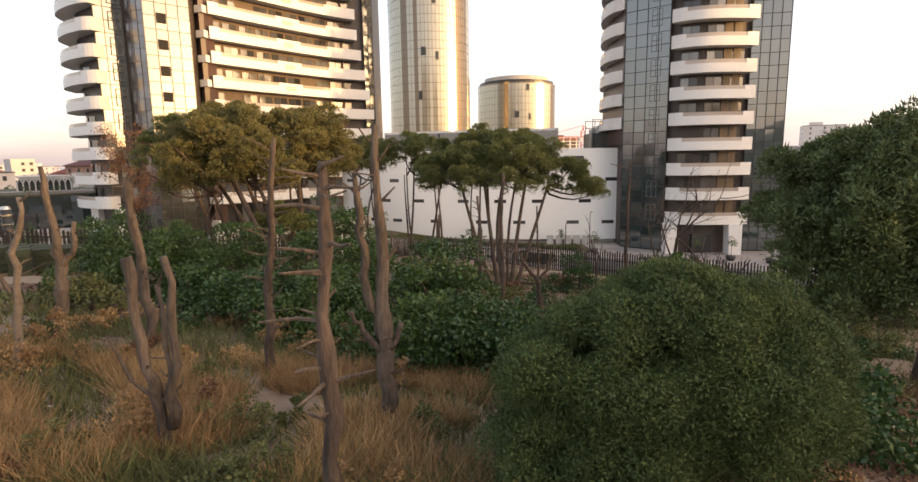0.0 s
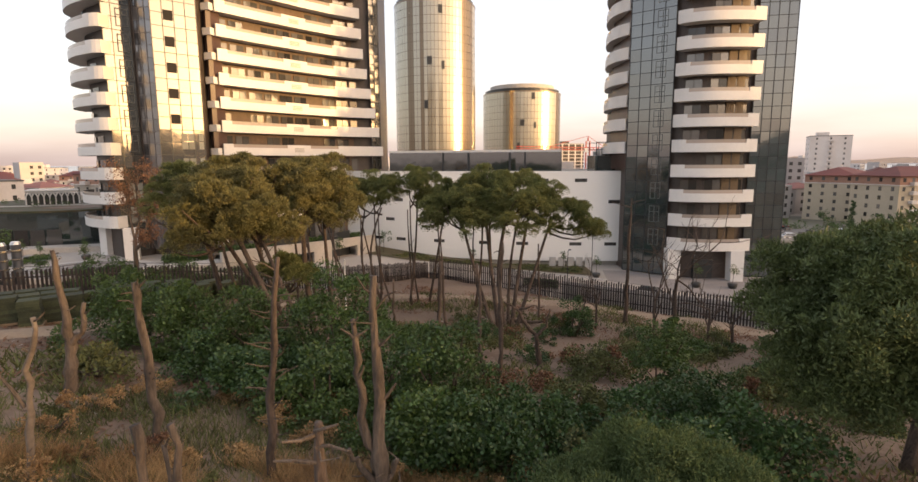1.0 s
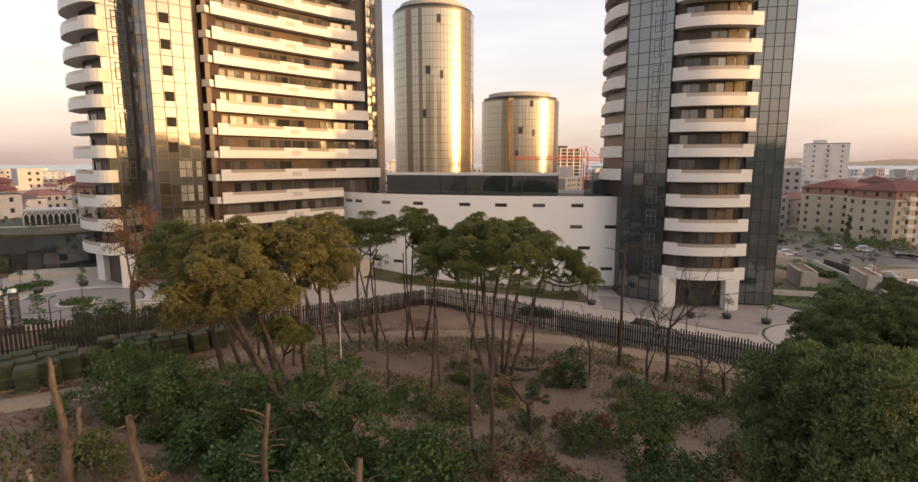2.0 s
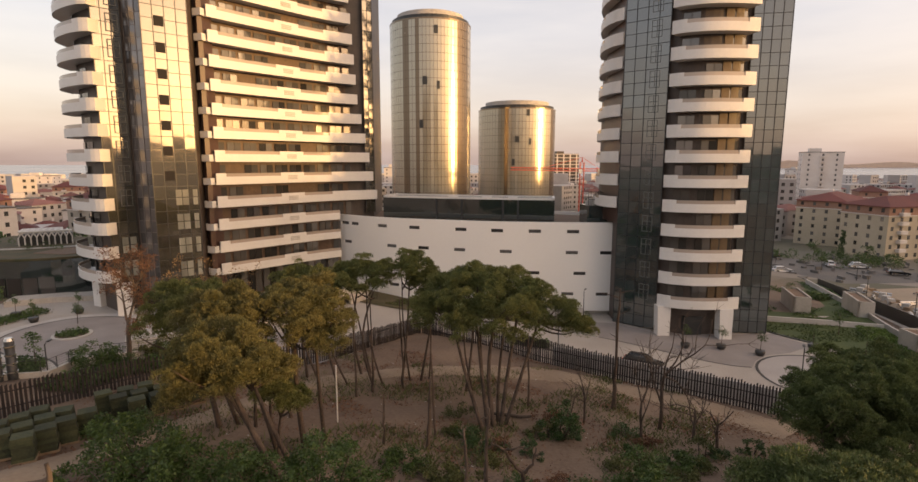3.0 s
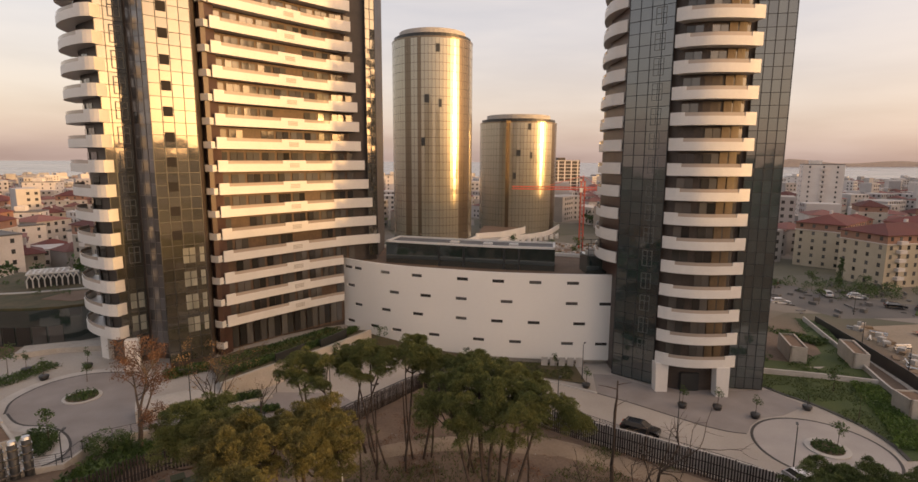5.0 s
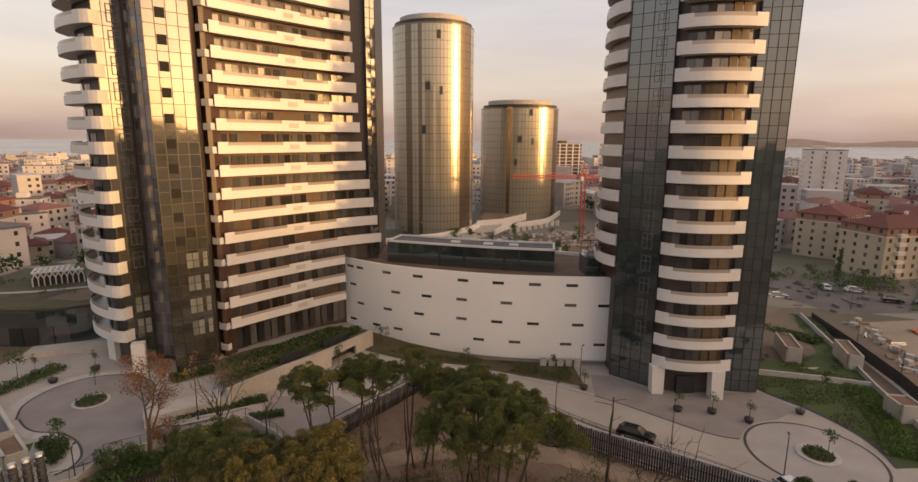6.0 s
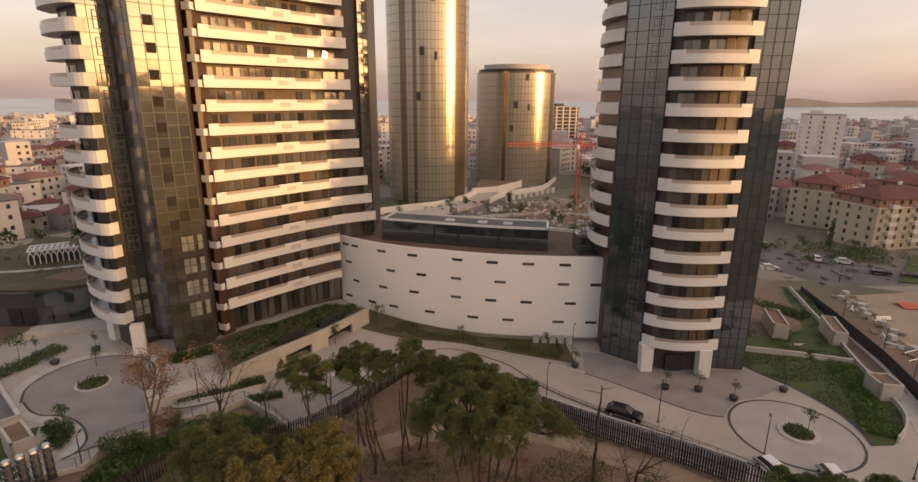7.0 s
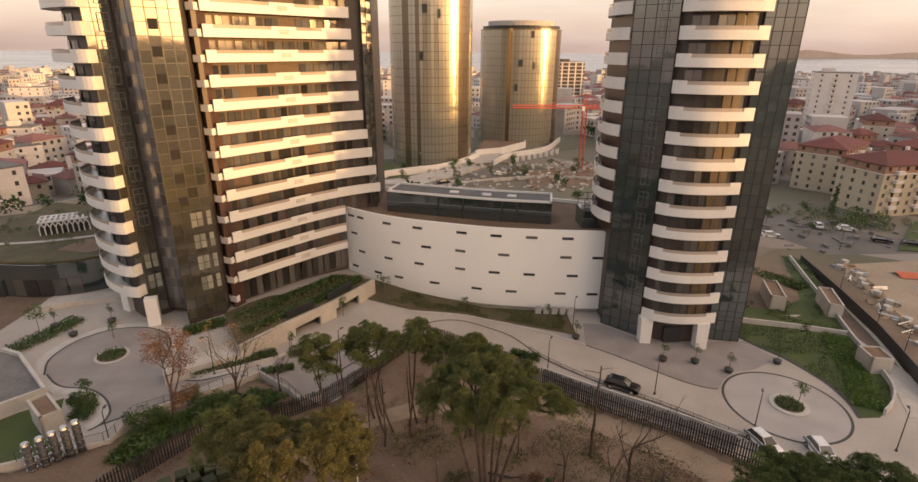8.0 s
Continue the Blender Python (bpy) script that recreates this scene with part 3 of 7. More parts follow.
structure("footpath", MB().prism([(58.2, 53), (62, 53), (67.7, 67.3), (70, 73.5), (74.6, 87.7), (80.6, 109), (79.2, 109), (71.4, 88.6), (65.7, 72.8), (64.3, 68.2), (61.5, 59.5)], -4, lambda x, y: 0.06 - 0.07 * max(0, y - 70)), M["concrete"], "concrete footpath outside the garden wall", "path")
structure("site_fence", MB().wall([(64, 56), (67.9, 67.3), (70.2, 73.5), (74.8, 87.7), (81, 108.5)], -3.5, lambda x, y: 2.0 - 0.06 * max(0, y - 70), 0.12), M["steel"], "dark sheet hoarding round the building site", "fence")
structure("site_ground", MB().prism([(64, 50), (70.6, 74), (75.2, 88), (81.4, 108), (118, 112), (135, 90), (120, 50)], -5, lambda x, y: -0.9 - 0.035 * max(0, y - 50)), M["sand"], "bare sandy ground of the building site", "ground")
structure("road_far", MB().prism([(74, 114), (88, 114.5), (108, 112), (160, 98), (164, 108), (118, 128), (100, 150), (92, 190), (82, 190), (84, 140)], -7, -3.2), M["asphalt"], "grey asphalt road behind the tower", "road")
structure("road_verge", MB().prism([(112, 118), (160, 103), (175, 130), (135, 140)], -7, -2.9), M["grass"], "green verge beside the road", "lawn")


def round_bed(name, cx, cy, r, z, rim, bush, label):
    t = thing(name, label, "flower bed", "", (cx, cy, z))
    mb = MB()
    p = ring_path(0, 0, r + rim, r + rim, 28)
    mb.wall(p + [p[0]], 0.0, 0.14, rim)
    part("rim", mb, M["kerb"], t)
    part("soil", MB().prism(ring_path(0, 0, r, r, 24), 0.0, 0.10), M["soil"], t)
    rng = np.random.default_rng(int(abs(cx) * 7))
    a, q = rng.uniform(0, 6.28, 900), r * np.sqrt(rng.uniform(0, 1, 900)) * 0.95
    c = np.stack([q * np.cos(a), q * np.sin(a), rng.uniform(0.1, 0.1 + bush, 900)], 1)
    d = rng.normal(0, 0.12, (900, 2, 3))
    part("planting", tris_mesh("planting", np.stack([c, c + d[:, 0], c + d[:, 1]], 1), M["hedge"]), None, t)
    return t


round_bed("flower_bed", 44.8, 55.9, 1.7, 0.02, 0.6, 0.35, "round planted island with a pale rim in the turning circle")
round_bed("flower_bed", -43.8, 64.9, 1.75, plaza_z(-44), 0.35, 0.4, "round grass island with a pale rim in the turning circle")


# ---------------- fences ----------------
POST = to_mesh("post", MB().hexa([(-0.085, -0.035, 0), (0.085, -0.035, 0), (0.085, 0.035, 0), (-0.085, 0.035, 0)], [(-0.07, -0.03, 2.2), (0.07, -0.03, 2.28), (0.07, 0.03, 2.28), (-0.07, 0.03, 2.2)]), M["fencewood"])


def fence(name, path, label, spacing=0.36, zf=None, seed=1, tall=1.0):
    rng = random.Random(seed)
    zf = zf or land_z
    t = thing(name, label, "fence", "", (*path[0], zf(*path[0])))
    ox, oy, oz = path[0][0], path[0][1], zf(*path[0])
    s, L = 0.2, length(path)
    while s < L:
        (x, y), (dx, dy) = along(path, s)
        ob = placed("post", POST, t, x - ox, y - oy, zf(x, y) - oz - 0.05, math.atan2(dy, dx) + rng.uniform(-0.1, 0.1), 0, 1, 1, tall * rng.uniform(0.94, 1.05))
        s += spacing * rng.uniform(0.9, 1.1)
    for h in (0.55, 1.65):
        mb = MB()
        p = [along(path, L * k / 40)[0] for k in range(41)]
        mb.wall([(x - ox, y - oy) for x, y in p], lambda x, y: zf(x + ox, y + oy) - oz + h, lambda x, y: zf(x + ox, y + oy) - oz + h + 0.09, 0.05)
        part("rail", mb, M["fencewood"], t)
    return t


FENCE_R = [(-1.8, 73.2), (3.1, 69.6), (8.4, 66.4), (12.7, 61.2), (17.4, 57.4), (22.7, 53.4), (27.8, 50.2), (33.4, 46.0), (40, 41.8)]
FENCE_L = [(-38, 22), (-32, 29), (-28.4, 34.8), (-25.5, 41.1), (-23.7, 44.5), (-20, 47.2), (-15.8, 49.9), (-12.9, 52.8), (-10.3, 57.0), (-7.5, 62.8), (-1.9, 73.2)]
low_wall = [(14.4, 61.9), (19.5, 58.2), (25.7, 54.1), (29.8, 51.2), (33.6, 48.2)]
structure("wall_low", MB().wall(low_wall, -0.4, lambda x, y: plaza_z(x) + 2.1, 0.2), M["kerb"], "pale rendered wall between fence and drive", "wall")
kerb_l = [(-10.6, 57.2), (-7.9, 63.0), (-2.0, 74.0), (-1.2, 74.0)]
structure("wall_low_left", MB().wall(kerb_l, 0, lambda x, y: land_z(x, y - 1.5) + 0.45, 0.25), M["kerb"], "low pale wall under the fence", "wall")

# parapet and railing over the bank
PARAPET = [(-50, 33.6), (-38.4, 39.0), (-33.6, 42.0), (-31.3, 43.6), (-31.6, 48.0), (-28.5, 51.4), (-24.2, 55.7), (-22.2, 58.8), (-17.8, 55.2), (-15.2, 52.2)]
structure("wall_parapet", MB().wall(PARAPET, 2.2, lambda x, y: max(plaza_z(x) + 1.0, grove_z(x, y) + 0.55), 0.3), M["concrete"], "pale rendered retaining wall between drive and bank", "wall")


def railing(name, path, zf, label, gap=1.6, h=1.0):
    ox, oy = path[0]
    t = thing(name, label, "railing", "", (ox, oy, 0))
    post = to_mesh("post", MB().box(0, 0, 0, 0.05, 0.05, h), M["steel"])
    L, s = length(path), 0.0
    while s < L:
        (x, y), (dx, dy) = along(path, s)
        placed("post", post, t, x - ox, y - oy, zf(x, y), math.atan2(dy, dx))
        s += gap
    p = [along(path, L * k / 60)[0] for k in range(61)]
    for k in range(5):
        z = h * (0.2 + 0.2 * k)
        mb = MB().tube([(x - ox, y - oy, zf(x, y) + z) for x, y in p], [0.03 if k == 4 else 0.012] * 61, 5)
        part("rail", mb, M["steel"], t)
    return t


# ---------------- towers ----------------
STOREY = 3.3
MUL = M["frame"]


def sub_path(path, s0, s1, n=10):
    return [along(path, s0 + (s1 - s0) * k / n)[0] for k in range(n + 1)]


def balcony(name, path, z0, raised, parent, depth=1.9, h=1.15, hr=1.65, n=28):
    """A white balcony band that follows a path, raised at some stretches, with its slab and a glass rail between them."""
    L = length(path)
    cuts = sorted({0.0, L, *[v for r in raised for v in r if 0 < v < L]})
    mb, glass, line, tops = MB(), [], [], []
    for a, b in zip(cuts, cuts[1:]):
        mid = (a + b) / 2
        up = any(r[0] <= mid <= r[1] for r in raised)
        k = max(1, int(n * (b - a) / L))
        p = sub_path(path, a + 0.004, b - 0.004, k)
        line += p
        tops += [hr if up else h] * len(p)
        if not up:
            glass.append(MB().wall(offset(p, 0.08), h + 0.002, hr - 0.03, 0.03))
    mb.wall(line, 0, tops, 0.2)
    p = sub_path(path, 0, L, n)
    me = to_mesh(name, mb, M["white"])
    ob = new(name, me)
    ob.parent = parent
    ob.location = (0, 0, z0)
    part("slab", MB().wall(offset(p, 0.203), 0.02, 0.3, depth), M["white"], ob)
    for g in glass:
        part("railing", g, M["railglass"], ob)
    return ob


def copy_band(ob, z0, parent):
    c = new(ob.name.split(".")[0], ob.data)
    c.parent = parent
    c.location = (0, 0, z0)
    for k in ob.children:
        g = new(k.name.split(".")[0], k.data)
        g.parent = c
    return c


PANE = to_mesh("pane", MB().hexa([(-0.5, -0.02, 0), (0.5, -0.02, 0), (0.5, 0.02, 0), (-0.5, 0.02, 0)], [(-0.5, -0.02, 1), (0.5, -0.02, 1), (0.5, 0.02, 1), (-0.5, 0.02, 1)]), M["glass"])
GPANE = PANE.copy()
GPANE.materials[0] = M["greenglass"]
RPANE = PANE.copy()
RPANE.materials[0] = M["recessglass"]
WPANE = PANE.copy()
WPANE.materials[0] = M["winglass"]
rnd = random.Random(5)


def curtain(parent, a, b, z0, floors, cols, rows=2, tilt=0.35, bars=None, pane=None):
    """A curtain wall from a to b: panes a hand's width apart, each a little out of true, before a dark grid."""
    dx, dy = b[0] - a[0], b[1] - a[1]
    L = math.hypot(dx, dy)
    ux, uy = dx / L, dy / L
    w, h = L / cols, STOREY / rows
    rz = math.atan2(dy, dx)
    grid = MB()
    for i in range(cols + 1):
        x, y = a[0] + dx * i / cols, a[1] + dy * i / cols
        grid.box(x + uy * 0.02, y - ux * 0.02, z0, 0.09, 0.10, floors * STOREY, rz)
    for j in range(floors * rows + 1):
        grid.box((a[0] + b[0]) / 2, (a[1] + b[1]) / 2, z0 + j * h - 0.04, L, 0.09, 0.08, rz)
    part("mullions", grid, bars or MUL, parent)
    for i in range(cols):
        for j in range(floors * rows):
            x, y = a[0] + dx * (i + 0.5) / cols, a[1] + dy * (i + 0.5) / cols
            placed("pane", pane or PANE, parent, x, y, z0 + j * h, rz + radians(rnd.gauss(0, tilt)), radians(rnd.gauss(0, tilt)), w, 1, h)


def openings(parent, path, z0, floors, gap, width, h=2.45, seed=0, z_from=0.3, group=2):
    """Window panes along a recessed wall, storey by storey, framed in dark metal."""
    rng = random.Random(seed)
    L = length(path)
    n = max(1, int(L / gap))
    for k in range(floors):
        for i in range(n):
            if rng.random() < 0.12:
                continue
            (x, y), (dx, dy) = along(path, (i + 0.5) * L / n)
            rz = math.atan2(dy, dx)
            for g in range(group):
                o = (g - (group - 1) / 2) * (width / group)
                placed("window", WPANE, parent, x + dx * o + dy * 0.05, y + dy * o - dx * 0.05, z0 + k * STOREY + z_from, rz + radians(rng.gauss(0, 0.5)), 0, width / group - 0.07, 1, h)


# --- the tower on the east side ---
FL_R = 18
rt = thing("residential_tower", "tall residential tower with dark glass and white curved balcony bands", "tower")
R_BAND = smooth_path([(31.1, 72.4), (32.1, 71.3), (34.4, 70.2), (36.8, 69.8), (39.5, 69.85), (41.5, 70.1)], 28)
R_TOP = 4.1 + FL_R * STOREY
r_in = offset(R_BAND, 2.0)
core = [(27.3, 78.4), (31.3, 74.9)] + r_in[2:-1:3] + [(41.4, 72.8), (46.3, 71.8), (51.2, 84), (49, 98), (33, 100), (28.2, 92), (27.6, 84)]
part("core", MB().prism(core, 0, R_TOP + 2), M["darkwall"], rt, "dark recessed walls")
first = balcony("balcony", R_BAND, 4.1, [(0, 1.9), (length(R_BAND) - 1.6, 99)], rt)
for k in range(1, FL_R):
    copy_band(first, 4.1 + k * STOREY, rt)
R_WEST = smooth_path([(27.4, 90.5), (26.0, 86.8), (25.4, 83.2), (25.7, 80.2), (26.7, 78.2)], 20)
first = balcony("balcony", R_WEST, 17.3, [(0, 2.0), (8.2, 99)], rt, 1.7)
for k in range(5, FL_R):
    copy_band(first, 4.1 + k * STOREY, rt)
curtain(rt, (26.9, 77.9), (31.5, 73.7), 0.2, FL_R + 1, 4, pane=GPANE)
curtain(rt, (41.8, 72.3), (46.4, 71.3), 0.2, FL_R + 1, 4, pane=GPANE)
openings(rt, r_in, 4.1, FL_R, 2.3, 2.1, 2.6, 3)
openings(rt, [(r_in[0][0] + 0.2, r_in[0][1]), r_in[-1]], 0.1, 1, 2.6, 2.3, 3.2, 4, 0.1)
for s0 in (5.7, 7.0):
    part("ochre_panel", MB().wall(offset(sub_path(r_in, s0, s0 + 1.1, 4), -0.14), 4.4, R_TOP, 0.1), M["ochrepanel"], rt, "ochre vertical panel between the windows")


def sash(w, h):
    """A two-light opening window: a thin frame with a middle bar and a transom."""
    mb = MB()
    for x in (-w / 2, 0, w / 2):
        mb.box(x, 0, 0, 0.08, 0.08, h)
    for z in (0, h * 0.62, h - 0.08):
        mb.box(0, 0, z, w, 0.07, 0.08)
    return to_mesh("sash", mb, M["sash"])


SASH = sash(1.35, 2.3)
for k in range(FL_R):
    placed("sash", SASH, rt, 26.9 + 4.6 * 0.69 + 0.07, 77.9 - 4.2 * 0.69 - 0.08, 4.3 + k * STOREY, math.atan2(-4.2, 4.6))
part("recess_wall", MB().box(27.2, 82, 15, 0.5, 8, R_TOP - 15), M["brownpanel"], rt)
for x, y, rz in ((31.9, 71.9, -0.35), (39.7, 70.0, -0.02)):
    part("pillar", MB().hexa([(x - 0.8, y - 0.45, 0), (x + 0.8, y - 0.6, 0), (x + 0.8, y + 0.9, 0), (x - 0.8, y + 1.0, 0)], [(x - 0.9, y - 0.25, 4.15), (x + 0.9, y - 0.4, 4.15), (x + 0.9, y + 1.0, 4.15), (x - 0.9, y + 1.1, 4.15)]), M["white"], rt)
part("canopy_door", MB().box(36.0, 71.9, 0.05, 2.6, 0.8, 2.6), M["frame"], rt, "dark glazed entrance porch")

# --- the tower on the west side ---
FL_L = 18
lt = thing("residential_tower", "tall residential tower with sunlit white balcony bands and dark glass", "tower")
L_BAND = smooth_path([(-31.2, 79.2), (-27.0, 84.0), (-24.1, 87.1), (-20.9, 90.5), (-17.3, 93.8), (-13.2, 96.6), (-9.0, 98.6)], 60)
L_Z, L_BASE = 7.4, 3.0
L_TOP = L_Z + FL_L * STOREY
l_in = offset(L_BAND, 2.0)
core = [(-52.6, 86), (-50.6, 81.3), (-47.2, 77.8), (-45.0, 75.9), (-44.1, 75.3), (-41.8, 77.6), (-41.6, 78.2), (-37.2, 77.4), (-36.85, 73.6), (-33.0, 77.0), (-33.4, 80.3), (-32.4, 80.4)] + l_in[2:52:5] + [(-11.2, 99.0), (-11.0, 112), (-45, 114), (-55, 98)]
part("core", MB().prism(core, L_BASE - 1, L_TOP + 2), M["darkwall"], lt, "dark recessed walls")
for k in range(FL_L):
    z = L_Z + k * STOREY
    if k < 3:
        s_end = 21.2
    else:
        s_end = interp([(17, 28.3), (20.6, 27.6), (33.8, 25.0), (53, 23.6), (70, 23.0)], z)
    balcony("balcony", sub_path(L_BAND, 0, s_end, 40), z, [(0, 1.5), (10.4, 14.6), (20.2 - 0.1 * k, 99)] if k >= 3 else [(0, 1.5), (10.4, 14.6)], lt)
LOUVRE = to_mesh("louvre", MB().box(0, 0, 0, 1.7, 0.05, 0.16).box(0, 0, 0.24, 1.7, 0.05, 0.16).box(0, 0, 0.48, 1.7, 0.05, 0.16), M["kerb"])
(x, y), (dx, dy) = along(L_BAND, 12.5)
for k in range(FL_L):
    placed("louvre", LOUVRE, lt, x + dy * 0.02, y - dx * 0.02, L_Z + k * STOREY + 0.55, math.atan2(dy, dx))
L_WEST = smooth_path([(-53.6, 84.5), (-52.8, 80.8), (-50.7, 77.9), (-48.1, 75.7), (-45.4, 74.1), (-44.0, 73.9)], 30)
first = balcony("balcony", L_WEST, L_Z, [(length(L_WEST) - 2.6, 99)], lt, 1.9)
for k in range(1, FL_L):
    copy_band(first, L_Z + k * STOREY, lt)
corner = to_mesh("corner_block", MB().wall([(-33.6, 80.0), (-33.0, 79.0), (-31.75, 78.55), (-31.5, 79.3)], 0, 0.95, 0.22), M["white"])
for k in range(-1, FL_L):
    ob = new("corner_block", corner)
    ob.parent, ob.location = lt, (0, 0, L_Z + k * STOREY + 0.05)
part("corner_column", MB().prism([(-33.0, 79.6), (-32.4, 78.9), (-31.9, 79.3), (-31.2, 80.6), (-32.6, 81)], L_BASE, L_TOP), M["brownpanel"], lt, "brown recessed corner column")
end_caps = to_mesh("end_cap", MB().wall([(-44.0, 73.9), (-43.5, 75.3)], 0, 1.65, 0.2), M["white"])
for k in range(FL_L):
    ob = new("end_cap", end_caps)
    ob.parent, ob.location = lt, (0, 0, L_Z + k * STOREY)
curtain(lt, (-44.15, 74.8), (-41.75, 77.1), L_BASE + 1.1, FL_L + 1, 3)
curtain(lt, (-41.7, 77.7), (-37.3, 76.9), L_BASE + 1.1, FL_L + 1, 5, 2, 0.6, M["recessbar"], RPANE)
part("return_wall", MB().wall([(-37.25, 76.9), (-36.95, 73.0)], L_BASE, L_TOP, 0.1), M["glass"], lt)
curtain(lt, (-36.9, 72.9), (-32.7, 76.6), L_BASE + 1.1, FL_L + 1, 4)
curtain(lt, (-12.4, 97.6), (-10.9, 98.6), 15, 16, 2)
part("recess_wall", MB().wall(offset(L_BAND, 1.93)[:53], L_BASE, L_TOP, 0.05), M["recess"], lt, "warm brown wall behind the balconies")
openings(lt, offset(L_BAND, 1.86)[:52], L_Z, FL_L, 2.4, 2.2, 2.55, 8)
openings(lt, offset(L_WEST, 2.2)[8:], L_Z, FL_L, 2.4, 2.0, 2.4, 9)
openings(lt, offset(L_BAND, 1.4)[:44], L_BASE + 0.2, 1, 2.4, 2.2, 3.6, 10)
for k in range(4, FL_L):
    placed("sash", SASH, lt, -44.15 + 2.4 * 0.7 + 0.08, 74.8 + 2.3 * 0.7 - 0.08, L_BASE + 1.6 + k * STOREY, math.atan2(2.3, 2.4))
LITPANE = PANE.copy()
LITPANE.materials[0] = M["curtain"]
VENT_P = to_mesh("vent_panel", MB().box(0, 0, 0, 1.15, 0.05, 1.25), M["ventdark"])
fa, fb = Vector((-36.9, 72.9, 0)), Vector((-32.7, 76.6, 0))
fd = (fb - fa).normalized()
face_rz = math.atan2(fd.y, fd.x)
for k in range(5, FL_L):
    p = fa + fd * 2.1
    placed("vent_panel", VENT_P, lt, p.x + fd.y * 0.08, p.y - fd.x * 0.08, L_BASE + 1.9 + k * STOREY, face_rz)
for k in range(0, 4):
    for s, w in ((3.0, 0.75), (3.85, 0.75), (5.1, 0.6)):
        p = fa + fd * s
        for h0 in (0.75, 1.85):
            placed("window", LITPANE, lt, p.x + fd.y * 0.07, p.y - fd.x * 0.07, L_BASE + 1.1 + (k + 1) * STOREY + h0, face_rz, 0, w, 1, 1.0)
    for s in (0.55, 1.55):
        for h0 in (0.6, 1.75):
            if k < 2:
                placed("window", LITPANE, lt, -43.75 + 0.72 * (s + 0.6) + 0.06, 75.2 + 0.69 * (s + 0.6) - 0.06, L_BASE + 1.1 + (k + 1) * STOREY + h0, 0.764, 0, 0.75, 1, 1.05)
for x, y, rz in ((-42.3, 73.7, 0.35), (-48.6, 78.7, -0.5)):
    part("pillar", MB().box(x, y, L_BASE, 1.7, 1.3, L_Z - L_BASE + 0.1, rz), M["white"], lt)

# ---------------- white linking building ----------------
WALL = smooth_path([(-17.5, 96.9), (-11, 92), (-4.8, 88.7), (1.4, 86.4), (8.3, 84.1), (15.1, 82.8), (21.8, 82.05), (28.4, 81.6)], 98)
link = thing("linking_building", "low curved white building with rows of narrow slot windows", "building")
SLOTS = []
for z, row in ((13.0, (2.0, 4.4, 10.6, 16.7, 24.7, 30.6, 36.5, 42.4)), (9.7, (2.6, 12.4, 18.3, 24.5, 32.0, 42.3, 47.6)), (6.4, (4.4, 10.7, 16.9, 24.5, 30.5, 36.4, 43.6)), (3.1, (2.4, 8.2, 12.8, 19.8, 27.5, 33.5, 41.8, 47.2))):
    SLOTS += [(s - 0.95, s + 0.95, z, z + 0.55) for s in row]


def slotted(path, z0, z1, holes, thick):
    """A wall along a path with rectangular holes that go right through it."""
    mb = MB()
    L = length(path)
    ss = sorted({0, L, *[v for h in holes for v in h[:2] if 0 < v < L], *list(np.arange(1.5, L, 1.5))})
    zs = sorted({z0, z1, *[v for h in holes for v in h[2:]]})
    for a, b in zip(ss, ss[1:]):
        if b - a < 1e-4:
            continue
        p = [along(path, a)[0], along(path, b)[0]]
        (_, d0), (_, d1) = along(path, a), along(path, b)
        q = [(p[0][0] - d0[1] * thick, p[0][1] + d0[0] * thick), (p[1][0] - d1[1] * thick, p[1][1] + d1[0] * thick)]
        run = None
        spans = []
        for c, d in zip(zs, zs[1:]):
            m = ((a + b) / 2, (c + d) / 2)
            if any(h[0] < m[0] < h[1] and h[2] < m[1] < h[3] for h in holes):
                if run:
                    spans.append(run)
                run = None
            else:
                run = (run[0], d) if run else (c, d)
        if run:
            spans.append(run)
        for c, d in spans:
            mb.hexa([(*p[0], c), (*p[1], c), (*q[1], c), (*q[0], c)], [(*p[0], d), (*p[1], d), (*q[1], d), (*q[0], d)])
    return mb


part("front_wall", welded("front_wall", slotted(WALL, 0.7, 14.7, SLOTS, 0.45), M["wallwhite"]), None, link, "smooth white rendered front")
part("plinth", MB().wall(offset(WALL, 0.7), -1, 0.9, 0.3), M["concrete"], link, "recessed grey plinth")
for a, b, z0, z1 in SLOTS:
    (x, y), (dx, dy) = along(WALL, (a + b) / 2)
    ob = placed("slot_window", WPANE, link, x - dy * 0.25, y + dx * 0.25, z0, math.atan2(dy, dx), 0, b - a, 1, z1 - z0)
    for f in (-0.3, 0.35):
        placed("frame_bar", WPANE, link, x - dy * 0.2 + dx * f, y + dx * 0.2 + dy * f, z0, math.atan2(dy, dx), 0, 0.06, 1.5, z1 - z0)
inner = offset(WALL, 0.46)
part("roof", MB().prism(inner[::6] + [(30.5, 99), (10, 108), (-12, 112)], 13.7, 14.05), M["roofbrown"], link, "flat brown gravel roof")
part("back_wall", MB().wall([(30.5, 99), (10, 108), (-12, 112)], -2, 14.7, 0.4), M["wallwhite"], link)
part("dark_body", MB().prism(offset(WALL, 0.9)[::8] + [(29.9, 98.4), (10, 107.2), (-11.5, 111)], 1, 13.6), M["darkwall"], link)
pent_f = smooth_path([(-9.1, 95.8), (0, 92.6), (9.5, 89.6), (19.6, 87.4)], 12)
pent_b = offset(pent_f, 6.2)
